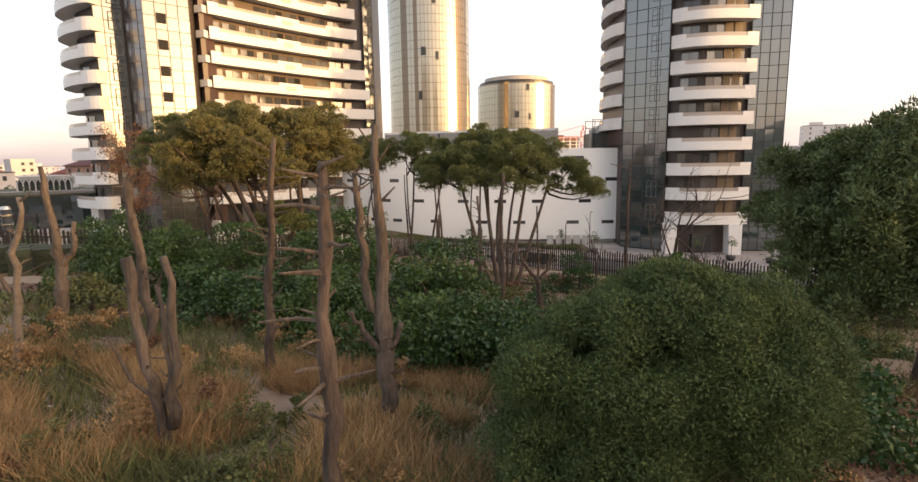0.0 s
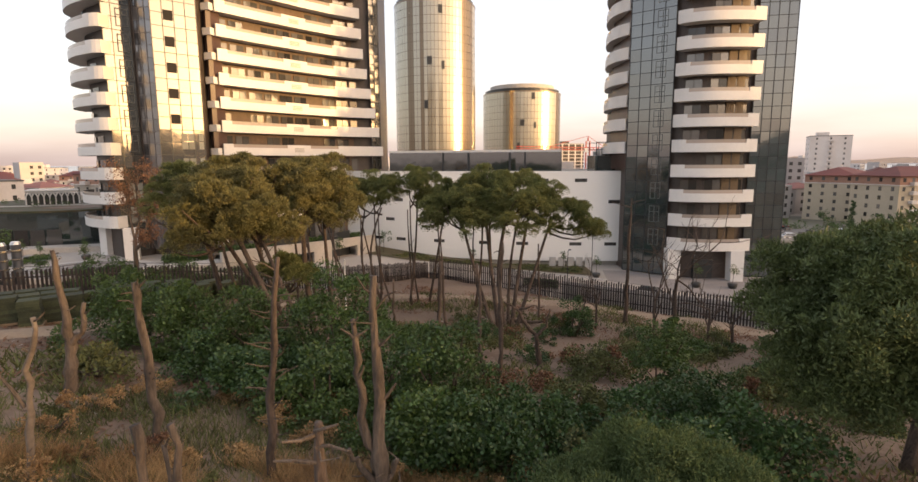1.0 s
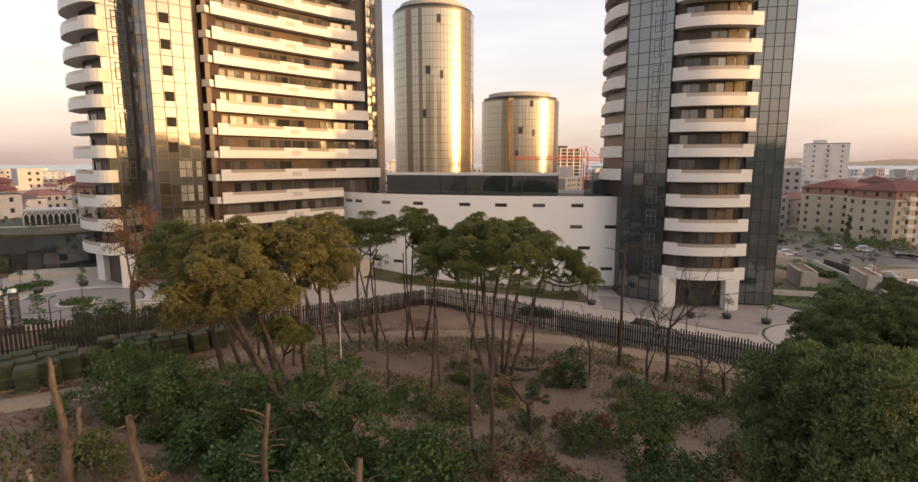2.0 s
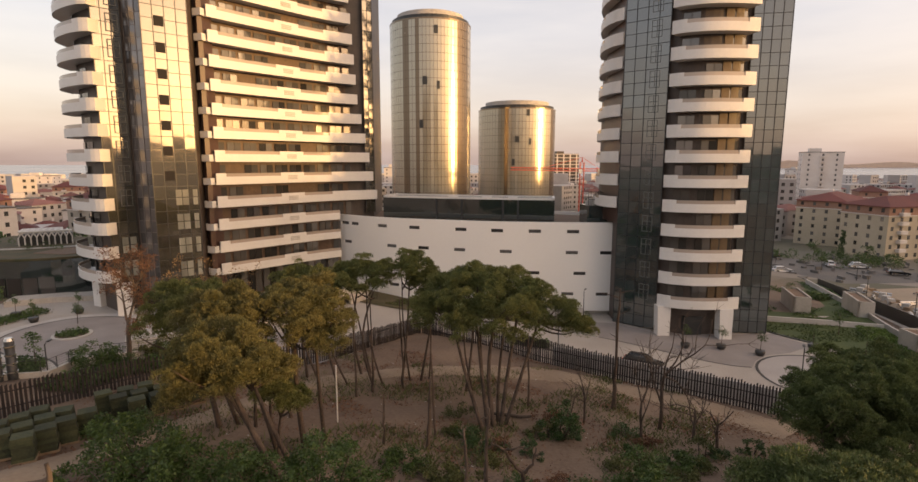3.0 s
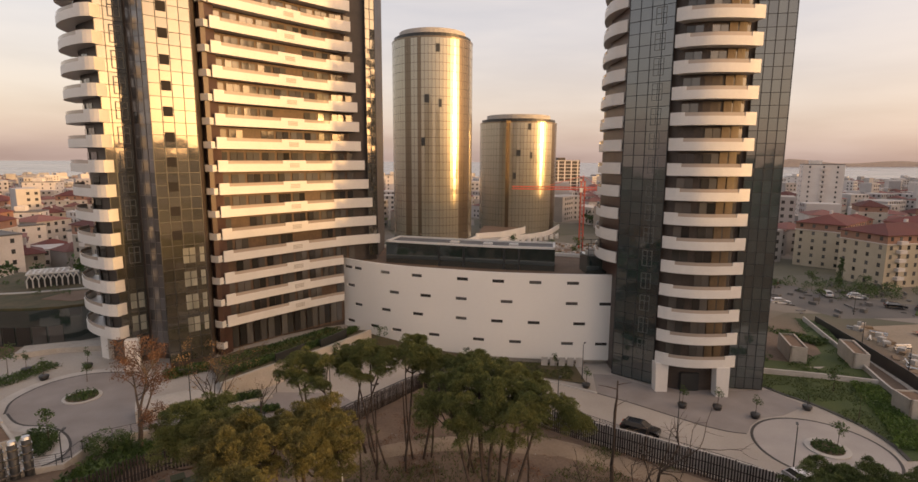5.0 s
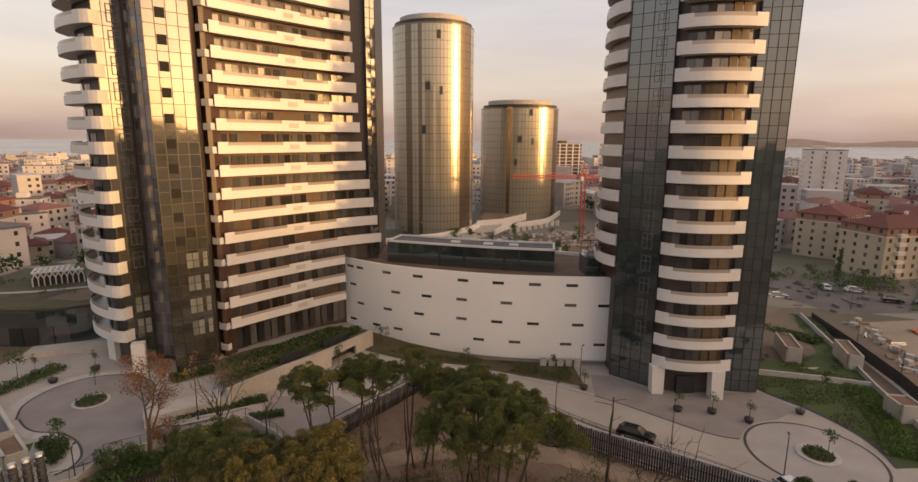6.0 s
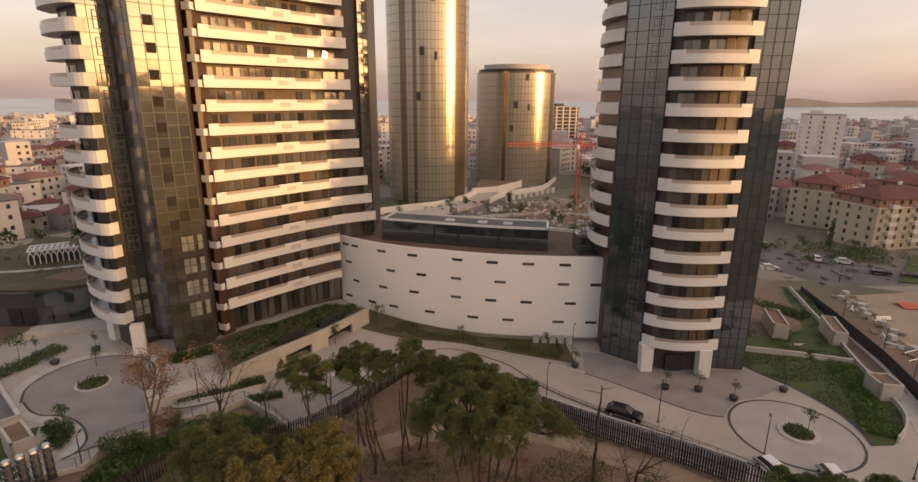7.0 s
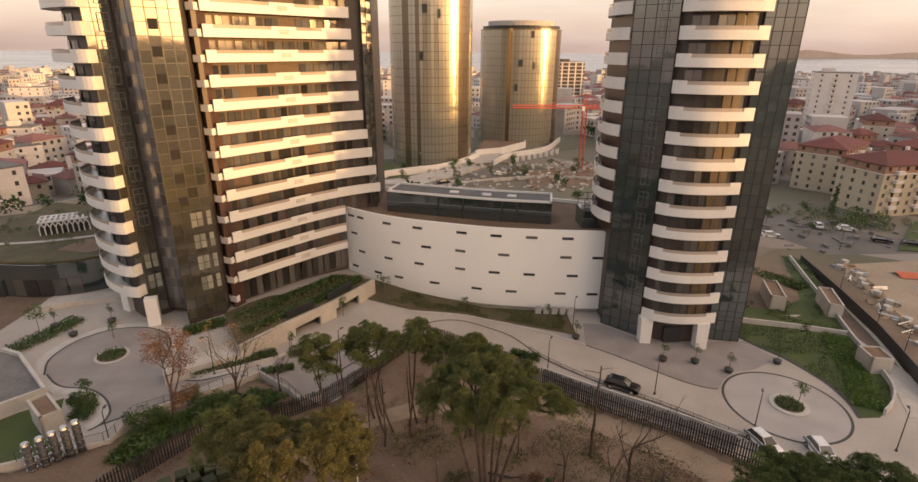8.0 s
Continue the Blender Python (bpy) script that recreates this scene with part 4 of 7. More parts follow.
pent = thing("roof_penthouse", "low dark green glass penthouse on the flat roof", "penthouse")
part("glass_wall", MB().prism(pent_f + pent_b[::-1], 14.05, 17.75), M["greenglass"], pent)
part("roof_slab", MB().prism(offset(pent_f, 0.5) + offset(pent_f, 5.7)[::-1], 17.6, 17.85), M["roofgrey"], pent)
part("parapet", MB().wall(pent_f, 17.75, 18.1, 0.35).wall(offset(pent_f, 5.85), 17.75, 18.1, 0.35).wall([pent_b[0], pent_f[0]], 17.75, 18.1, 0.35).wall([pent_f[-1], pent_b[-1]], 17.75, 18.1, 0.35), M["white"], pent, "pale roof parapet")
for s, w in ((10.0, 0.3), (14.5, 0.35), (21.5, 0.35), (24.0, 0.3)):
    (x, y), (dx, dy) = along(pent_f, s)
    part("post", MB().box(x + dy * 0.06, y - dx * 0.06, 14.05, w, 0.1, 3.6, math.atan2(dy, dx)), M["frame"], pent)
for s in (12.0, 18.0, 22.5):
    (x, y), (dx, dy) = along(offset(pent_f, 3.0), s)
    part("hatch", MB().box(x, y, 17.85, 1.6, 1.0, 0.25, math.atan2(dy, dx)), M["white"], pent)
hoist = thing("plant_room", "small dark glass plant room on the roof with steel frames above", "plant room", "", (26.2, 87.5, 14.05))
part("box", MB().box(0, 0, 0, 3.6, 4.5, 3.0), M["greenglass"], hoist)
mb = MB()
for x in (-1.6, 0, 1.6):
    mb.tube([(x, -2.2, 3.0), (x, -2.2, 5.2)], [0.06, 0.06], 5).tube([(x, 2, 3.0), (x, 2, 5.2)], [0.06, 0.06], 5)
for z in (4.0, 5.1):
    mb.tube([(-1.6, -2.2, z), (1.6, -2.2, z)], [0.05, 0.05], 5).tube([(-1.6, 2, z), (1.6, 2, z)], [0.05, 0.05], 5)
part("steel_frame", mb, M["steel"], hoist)
for k in range(5):
    part("unit", MB().box(-1.3 + 0.65 * k, -0.4 + 0.5 * (k % 2), 3.0, 0.5, 0.9, 0.7 + 0.3 * (k % 3)), M["kerb"], hoist)
# entrance panels at the foot of the white building
for k in range(5):
    (x, y), (dx, dy) = along(WALL, 38.2 + 1.35 * k)
    ob = tagged(new("entrance_panel", to_mesh("entrance_panel", MB().box(0, 0, 0, 1.0, 0.14, 1.5), M["kerb"])), "pale free-standing panel before the plinth", "panel", "entrance panels")
    ob.matrix_basis = pose(x + dy * 1.2, y - dx * 1.2, plaza_z(x), 0, 0, math.degrees(math.atan2(dy, dx)))

# ---------------- far glass towers ----------------
def round_tower(name, cx, cy, r, z0, z1, label, strips, seed, floors):
    rng = np.random.default_rng(seed)
    t = thing(name, label, "tower", "", (cx, cy, z0))
    H = z1 - z0
    n, fl = 72, floors
    groups = {"glass_skin": [], "dark_strip": []}
    for i in range(n):
        a0, a1 = 2 * math.pi * i / n, 2 * math.pi * (i + 1) / n
        am = math.degrees((a0 + a1) / 2)
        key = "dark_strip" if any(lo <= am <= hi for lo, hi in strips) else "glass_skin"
        for j in range(fl):
            h0, h1 = H * j / fl, H * (j + 1) / fl - 0.14
            d = rng.normal(0, 0.005, 4)
            p = [((r + d[q]) * math.cos(a), (r + d[q]) * math.sin(a), h) for q, (a, h) in enumerate(((a0 + 0.003, h0), (a1 - 0.003, h0), (a1 - 0.003, h1), (a0 + 0.003, h1)))]
            groups[key] += [(p[0], p[1], p[2]), (p[0], p[2], p[3])]
    part("core", MB().cyl(0, 0, 0, H, r - 0.15, 48), M["goldband"], t)
    part("glass_skin", tris_mesh("glass_skin", np.array(groups["glass_skin"]), M["gold"]), None, t, "bronze mirror glass")["kind"] = "stuff"
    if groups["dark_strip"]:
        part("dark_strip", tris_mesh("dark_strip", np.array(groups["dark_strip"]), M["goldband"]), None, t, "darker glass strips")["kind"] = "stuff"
    part("rim", MB().cyl(0, 0, H - 0.4, H + 0.2, r + 0.1, 48), M["goldband"], t)
    part("recess", MB().cyl(0, 0, H + 0.2, H + 1.7, r * 0.95, 48), M["frame"], t, "dark recessed ring")
    part("crown", MB().cyl(0, 0, H + 1.7, H + 4.0, r * 0.82, 48), M["kerb"], t, "pale round roof storey")
    part("mast", MB().tube([(r * 0.6, -r * 0.4, H), (r * 0.6, -r * 0.4, H + 4)], [0.15, 0.1], 5).tube([(r * 0.6 - 1, -r * 0.4, H + 3), (r * 0.6 + 1.6, -r * 0.4, H + 4)], [0.1, 0.1], 5), M["steel"], t)
    for a, h, w in ((278, 0.93, 1.6), (281, 0.68, 1.2), (263, 0.7, 2.0), (258, 0.5, 1.5)):
        aa = radians(a)
        part("open_pane", MB().box((r + 0.05) * math.cos(aa), (r + 0.05) * math.sin(aa), H * h, w, 0.25, 3.2, aa + math.pi / 2), M["frame"], t)
    return t


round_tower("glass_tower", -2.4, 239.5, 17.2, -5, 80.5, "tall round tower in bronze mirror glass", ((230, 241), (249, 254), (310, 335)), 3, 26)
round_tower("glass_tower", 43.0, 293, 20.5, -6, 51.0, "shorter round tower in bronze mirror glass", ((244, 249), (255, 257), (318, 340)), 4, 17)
# ---------------- plants: tools ----------------
def unit_dirs(rng, n, up=0.0):
    d = rng.normal(0, 1, (n, 3))
    d[:, 2] += up
    return d / np.linalg.norm(d, axis=1, keepdims=True)


def needle_clump(rng, c, r, n, size, up=0.7, loose=0.45):
    """Short needle tufts that stand out from a rounded clump."""
    d = unit_dirs(rng, n, up)
    base = np.asarray(c) + d * r * rng.uniform(0.2, 1.0, (n, 1)) ** 0.4 * np.array([1, 1, 0.85])
    tip = base + (d * (1 - 0.5 * loose) + rng.normal(0, loose, (n, 3)) + [0, 0, 0.3]) * size * rng.uniform(0.6, 1.2, (n, 1))
    w = np.cross(d, rng.normal(0, 1, (n, 3)))
    w = w / np.linalg.norm(w, axis=1, keepdims=True) * size * 0.36
    return np.stack([base - w, base + w, tip], 1)


def leaf_clump(rng, c, r, n, size, squash=0.8):
    d = unit_dirs(rng, n, 0.3)
    base = np.asarray(c) + d * r * rng.uniform(0.45, 1.05, (n, 1)) * np.array([1, 1, squash])
    u = rng.normal(0, 1, (n, 3)) + d * 0.5
    u = u / np.linalg.norm(u, axis=1, keepdims=True)
    w = np.cross(u, rng.normal(0, 1, (n, 3)))
    w = w / np.linalg.norm(w, axis=1, keepdims=True)
    s = size * rng.uniform(0.6, 1.3, (n, 1))
    a, b, e, f = base, base + u * s * 0.5 + w * s * 0.32, base + u * s, base + u * s * 0.5 - w * s * 0.32
    return np.concatenate([np.stack([a, b, e], 1), np.stack([a, e, f], 1)])


def dome_points(rng, c, rad, n, low=0.4, gap=0.0):
    """Uneven places of clumps over an umbrella-shaped crown, kept apart so that gaps stay between them."""
    pts = []
    for k in range(n * 6):
        a, q = rng.uniform(0, 2 * math.pi), math.sqrt(rng.uniform(0, 1))
        wob = 1 + 0.13 * math.sin(3 * a + c[0]) + 0.09 * math.sin(7 * a + c[1])
        top = math.sqrt(max(0, 1 - q * q))
        z = top if rng.uniform() > low else rng.uniform(-0.25, top)
        p = (c[0] + rad[0] * q * wob * math.cos(a), c[1] + rad[1] * q * wob * math.sin(a), c[2] + rad[2] * (z - 0.35) + rng.normal(0, 0.12 * rad[2]))
        if all(math.dist(p, o) > gap for o in pts):
            pts.append(p)
        if len(pts) >= n:
            break
    return pts


def limb(mb, a, b, r0, r1, sag=0.25, n=6, rng=None, steps=5):
    a, b = Vector(a), Vector(b)
    side = Vector((b.y - a.y, a.x - b.x, 0))
    side = side.normalized() * (rng.normal(0, 0.06) * (b - a).length if rng is not None else 0) if side.length > 0 else side
    pts = []
    for k in range(steps + 1):
        t = k / steps
        pts.append(a.lerp(b, t) + Vector((0, 0, -sag * math.sin(math.pi * t) * (b - a).length * 0.4)) + side * math.sin(math.pi * t))
    mb.tube(pts, [r0 + (r1 - r0) * k / steps for k in range(steps + 1)], n)


def pine(label, trunks, crowns, seed, size=0.10, per=215, clump=0.62, mat="needles", group="pines", bark="bark", loose=0.28, gap=0.9, fat=0.64):
    """An umbrella pine: leaning bare trunks, limbs that fork up into it, and a flat clumpy crown with gaps."""
    rng = np.random.default_rng(seed)
    x0, y0 = trunks[0][:2]
    t = thing("pine_tree", label, "tree", group, (x0, y0, grove_z(x0, y0)))
    off = np.array([x0, y0, grove_z(x0, y0)])
    pts = []
    for c, rad, n in crowns:
        lobes = dome_points(rng, c, rad, max(3, int(n / 1.45)), 0.4, 1.3 * clump * gap)
        spread = []
        for q in lobes:
            rl = 1.25 * clump * rng.uniform(0.7, 1.25)
            for d in unit_dirs(rng, 10, 0.6):
                spread.append(tuple(np.array(q) + d * rl * rng.uniform(0.7, 1.0) * np.array([1, 1, 0.72])))
        pts.append((c, spread))
    for (fx, fy, r, tx, ty, tz) in trunks:
        mb = MB()
        a = Vector((fx, fy, grove_z(fx, fy) - 0.2)) - Vector(off)
        b = Vector((tx, ty, tz)) - Vector(off)
        limb(mb, a, b, r, r * 0.55, 0.0, 8, rng, 7)
        part("trunk", mb, M[bark], t, "", True)
    tops = [np.array(tr[3:]) for tr in trunks]
    for c, p in pts:
        for q in p[7::40]:
            k = min(range(len(tops)), key=lambda i: np.linalg.norm(tops[i] - q))
            if np.linalg.norm(tops[k] - q) < 0.6:
                continue
            mb = MB()
            limb(mb, tops[k] - off - np.array([0, 0, rng.uniform(0, 0.8)]), np.array(q) - off, 0.09, 0.03, 0.35, 5, rng, 4)
            part("limb", mb, M[bark], t)
    tri = []
    for c, p in pts:
        for q in p:
            r = clump * fat * rng.uniform(0.75, 1.25)
            tri.append(needle_clump(rng, np.array(q) - off, r, int(per * 2.4 * (r / clump) ** 2), size, 0.7, loose))
    part("crown", tris_mesh("crown", np.concatenate(tri), M[mat]), None, t)
    return t


def shrub(label, c, rad, seed, mat="leaf", size=0.2, n_clump=45, per=150, name="shrub", group="shrubs"):
    """A broad-leaved bush: stems from the foot and leaves in uneven clumps."""
    rng = np.random.default_rng(seed)
    z = grove_z(c[0], c[1])
    t = thing(name, label, "shrub", group, (c[0], c[1], z))
    H = c[2] - z
    tri = []
    stems = MB()
    for k in range(n_clump):
        a, q = rng.uniform(0, 6.28), math.sqrt(rng.uniform(0, 1))
        wob = 1 + 0.25 * math.sin(3 * a + seed) + 0.15 * math.sin(5 * a)
        h = rng.uniform(0.12, 1) * math.sqrt(max(0.05, 1 - q * q * 0.85))
        p = np.array([rad[0] * q * wob * math.cos(a), rad[1] * q * wob * math.sin(a), H * h * 0.92])
        tri.append(leaf_clump(rng, p, rng.uniform(0.35, 0.7) * min(1.0, rad[0] / 1.8), per, size))
        if k % 6 == 0:
            limb(stems, (rng.normal(0, 0.15), rng.normal(0, 0.15), -0.1), p * 0.92, 0.06, 0.02, -0.1, 5, rng, 3)
    part("branching_stem", stems, M["bark"], t)
    part("leaves", tris_mesh("leaves", np.concatenate(tri), M[mat]), None, t)
    return t


def snag(label, foot, limbs, stubs, seed, r0=0.17, mat="deadwood", stub_mat="deadwood", sink=0.3):
    """A lopped dead trunk: main stems through given points, with broken side branches."""
    rng = np.random.default_rng(seed)
    z = min(foot[2], grove_z(foot[0], foot[1]))
    t = thing("dead_tree", label, "dead tree", "lopped trees", (foot[0], foot[1], z))
    off = np.array([foot[0], foot[1], z])
    for k, (pts, ra, rb) in enumerate(limbs):
        mb = MB()
        p = [np.array(q) - off for q in pts]
        if k == 0:
            p[0] = p[0] * np.array([1, 1, 0]) + np.array([0, 0, -sink])
        dense = []
        for a, b in zip(p, p[1:]):
            for s in range(4):
                dense.append(a + (b - a) * s / 4 + rng.normal(0, 0.034, 3))
        dense.append(p[-1])
        n = len(dense)
        radii = [0.86 * (ra + (rb - ra) * s / (n - 1)) * rng.uniform(0.8, 1.18) for s in range(n)]
        if k == 0:
            radii[0] *= 1.3
        i0 = len(mb.v)
        mb.tube(dense, radii, 12)
        for v in range(i0, len(mb.v)):
            c = Vector(dense[(v - i0) // 12])
            d = Vector(mb.v[v]) - c
            mb.v[v] = tuple(c + d * rng.uniform(0.84, 1.14))
        part("trunk" if k == 0 else "limb", mb, M[mat], t, "", True)
    top, foot_p = np.array(limbs[0][0][-1]), np.array(limbs[0][0][0])
    twigs = []
    if stub_mat == "deadwood":
        for k in range(9):
            line = limbs[k % len(limbs)][0]
            i = rng.integers(1, len(line))
            q = np.array(line[i - 1]) + (np.array(line[i]) - np.array(line[i - 1])) * rng.uniform(0.2, 0.95)
            if q[2] - foot_p[2] > 0.9:
                twigs.append((q, q + np.array([rng.choice([-1, 1]) * rng.uniform(0.12, 0.42), rng.normal(0, 0.15), rng.uniform(-0.02, 0.3)]), rng.uniform(0.014, 0.03)))
    for (a, b, r) in list(stubs) + twigs:
        mb = MB()
        a, b = np.array(a) - off, np.array(b) - off
        m = (a + b) / 2 + rng.normal(0, 0.04, 3)
        mb.tube([a, m, b], [r, r * 0.8, r * 0.45], 6)
        part("broken_branch", mb, M[stub_mat], t, "broken branch")
    return t


def bare_tree(label, foot, height, seed, r=0.14, spread=0.5, levels=3, mat="bark", leaf=None, n_leaf=0, name="bare_tree", zf=None, lean=(0, 0)):
    """A leafless tree whose limbs fork several times; a few dry leaves may cling to it."""
    rng = np.random.default_rng(seed)
    z = (zf or grove_z)(foot[0], foot[1])
    t = thing(name, label, "tree", "bare trees", (foot[0], foot[1], z))
    tips = []

    def grow(mb, a, d, L, rad, lev):
        pts, dirs = [a], d
        for k in range(4):
            dirs = (dirs + Vector(rng.normal(0, 0.13, 3)) + Vector((0, 0, 0.05))).normalized()
            pts.append(pts[-1] + dirs * L / 4)
        mb.tube(pts, [rad * (1 - 0.5 * k / 4) for k in range(5)], 6)
        if lev == 0:
            tips.append(pts[-1])
            return
        for k in range(rng.integers(3, 5)):
            q = pts[rng.integers(2, 5)]
            nd = (dirs + Vector(rng.normal(0, spread, 3))).normalized()
            grow(mb, q, nd, L * rng.uniform(0.45, 0.7), rad * 0.45, lev - 1)

    mb = MB()
    base = Vector((0, 0, -0.2))
    d0 = Vector((lean[0], lean[1], 1)).normalized()
    p = [base + d0 * height * 0.5 * k / 4 + Vector(rng.normal(0, 0.05, 3)) for k in range(5)]
    mb.tube(p, [r * (1 - 0.3 * k / 4) for k in range(5)], 8)
    part("trunk", mb, M[mat], t, "", True)
    for k in range(rng.integers(4, 6)):
        mb = MB()
        nd = (d0 + Vector(rng.normal(0, spread, 3))).normalized()
        grow(mb, p[rng.integers(2, 5)], nd, height * rng.uniform(0.3, 0.5), r * 0.5, levels - 1)
        part("limb", mb, M[mat], t)
    if leaf and tips:
        tri = [leaf_clump(rng, np.array(q), 0.5, max(4, n_leaf // len(tips)), 0.15) for q in tips if q.z > height * 0.5]
        part("leaves", tris_mesh("leaves", np.concatenate(tri), M[leaf]), None, t)
    return t


# ---------------- grove: pines ----------------
pine("umbrella pine with a golden-green clumpy crown in evening sun", [(-7.6, 27.6, 0.2, -10.4, 27.4, 12.8), (-6.9, 28.3, 0.16, -9.4, 28.0, 12.6), (-8.6, 28.8, 0.17, -11.4, 28.2, 12.4)],
     [((-10.6, 27.3, 13.7), (2.2, 2.0, 2.2), 44), ((-8.9, 28.2, 12.8), (1.4, 1.3, 1.1), 14), ((-12.2, 27.0, 12.8), (1.3, 1.2, 1.1), 13)], 11, mat="goldneedles")
pine("umbrella pine with a warm ochre crown in evening sun", [(-8.0, 33.0, 0.21, -8.6, 33.6, 12.8), (-7.0, 34.2, 0.16, -7.4, 34.2, 12.4), (-9.6, 32.6, 0.17, -11.4, 32.0, 13.0)],
     [((-8.2, 33.8, 14.2), (3.0, 2.7, 2.5), 46), ((-11.9, 32.0, 14.5), (2.7, 2.3, 2.0), 34), ((-6.4, 34.0, 13.4), (1.5, 1.4, 1.2), 14)], 12, mat="goldneedles")
pine("umbrella pine with a green crown beside the golden ones", [(-14.4, 35.6, 0.2, -16.0, 35.6, 12.4), (-13.4, 36.4, 0.15, -15.0, 36.2, 12.2)],
     [((-16.0, 35.8, 14.2), (2.6, 2.4, 1.9), 38), ((-13.6, 36.2, 13.2), (1.6, 1.5, 1.2), 14)], 15)
pine("small round-topped pine beside the taller ones", [(-9.4, 32.0, 0.12, -9.2, 32.2, 8.6)], [((-9.2, 32.4, 9.5), (1.3, 1.3, 1.1), 14)], 13, clump=0.55)
pine("broad many-stemmed umbrella pine with a domed crown", [(3.9, 38.4, 0.17, 1.7, 40.6, 11.4), (4.3, 38.8, 0.18, 3.5, 41.4, 11.9), (4.8, 39.2, 0.2, 5.2, 42.0, 12.0), (5.3, 39.4, 0.18, 7.0, 42.6, 11.7), (5.7, 39.8, 0.16, 8.8, 42.8, 11.2), (4.4, 40.0, 0.15, 4.0, 43.8, 11.8), (5.2, 40.4, 0.14, 6.4, 44.2, 11.5)],
     [((4.7, 42.6, 12.9), (4.9, 4.7, 2.9), 135), ((11.7, 42.0, 10.6), (1.2, 1.1, 0.9), 9), ((10.2, 41.8, 11.8), (1.5, 1.4, 1.0), 11), ((0.3, 41.8, 12.2), (1.4, 1.4, 1.2), 11)], 14)
for k, (fx, fy, c, rad, n) in enumerate([(-5.4, 47.6, (-5.6, 49.0, 13.4), (2.9, 2.6, 1.9), 24), (-3.0, 49.6, (-2.4, 50.2, 13.8), (2.7, 2.4, 1.8), 22), (-8.4, 46.6, (-9.8, 47.6, 12.9), (2.7, 2.4, 1.9), 22), (-1.2, 50.3, (0.1, 50.2, 12.6), (2.2, 2.0, 1.4), 20), (-11.6, 48.4, (-12.6, 49.2, 12.8), (2.4, 2.2, 1.7), 18), (3.0, 47.4, (3.6, 48.6, 12.5), (2.9, 2.4, 1.9), 30), (-6.8, 50.2, (-7.4, 51.0, 13.1), (2.4, 2.2, 1.6), 17)]):
    pine("slender pine with a small dark crown in the back row", [(fx, fy, 0.13, c[0] + 0.2, c[1], c[2] - 1.3), (fx + 0.8, fy + 0.5, 0.10, c[0] - 0.5, c[1] + 0.3, c[2] - 1.2)], [(c, rad, n)], 20 + k)
pine("large dense dark pine close to the path", [(16.2, 16.8, 0.3, 16.6, 16.4, 11.5)], [((14.7, 16.0, 11.3), (4.3, 2.6, 2.5), 90), ((14.4, 14.2, 12.2), (3.2, 2.2, 1.9), 60), ((13.6, 16.4, 12.3), (2.6, 2.0, 1.7), 36), ((15.2, 14.0, 10.6), (2.8, 2.0, 1.7), 40), ((12.4, 15.0, 9.2), (2.0, 1.7, 1.5), 26), ((15.6, 14.8, 9.8), (3.0, 1.8, 1.5), 34)], 31, per=210, clump=0.66, size=0.10, loose=0.5, mat="darkneedles")
pine("wide dark pine with bare lower limbs beside the fence", [(27.6, 30.4, 0.28, 26.6, 30.2, 8.0), (26.2, 31.0, 0.2, 24.2, 30.6, 7.8), (28.4, 31.2, 0.2, 29.0, 31.6, 7.8)], [((28.6, 31.6, 9.4), (5.4, 4.5, 2.5), 130), ((23.6, 30.0, 9.4), (1.9, 1.8, 1.4), 22), ((27.6, 30.2, 7.2), (4.8, 3.6, 2.0), 80)], 32, per=210, mat="darkneedles")
pine("wide dark pine with a low spreading crown", [(34.8, 32.4, 0.26, 35.0, 32.8, 6.8)], [((35.4, 32.8, 8.6), (5.2, 3.6, 2.4), 100), ((35.0, 32.2, 6.4), (4.6, 3.2, 2.0), 60)], 33, per=210, mat="darkneedles")
pine("young bushy pine with soft dark green needles", [(3.9, 8.4, 0.12, 3.8, 8.4, 9.2)], [((3.8, 8.5, 9.7), (2.1, 1.3, 1.6), 88), ((2.4, 8.3, 8.5), (1.1, 1.0, 1.1), 30), ((5.0, 8.8, 9.2), (1.2, 1.0, 1.4), 30)], 34, per=560, clump=0.5, size=0.042, loose=0.8, gap=0.9, fat=0.9, mat="youngneedles", group="")
shrub("low dark green fir sapling thicket", (5.0, 10.6, 11.3), (1.8, 1.3), 35, "darkleaf", 0.085, 70, 300)

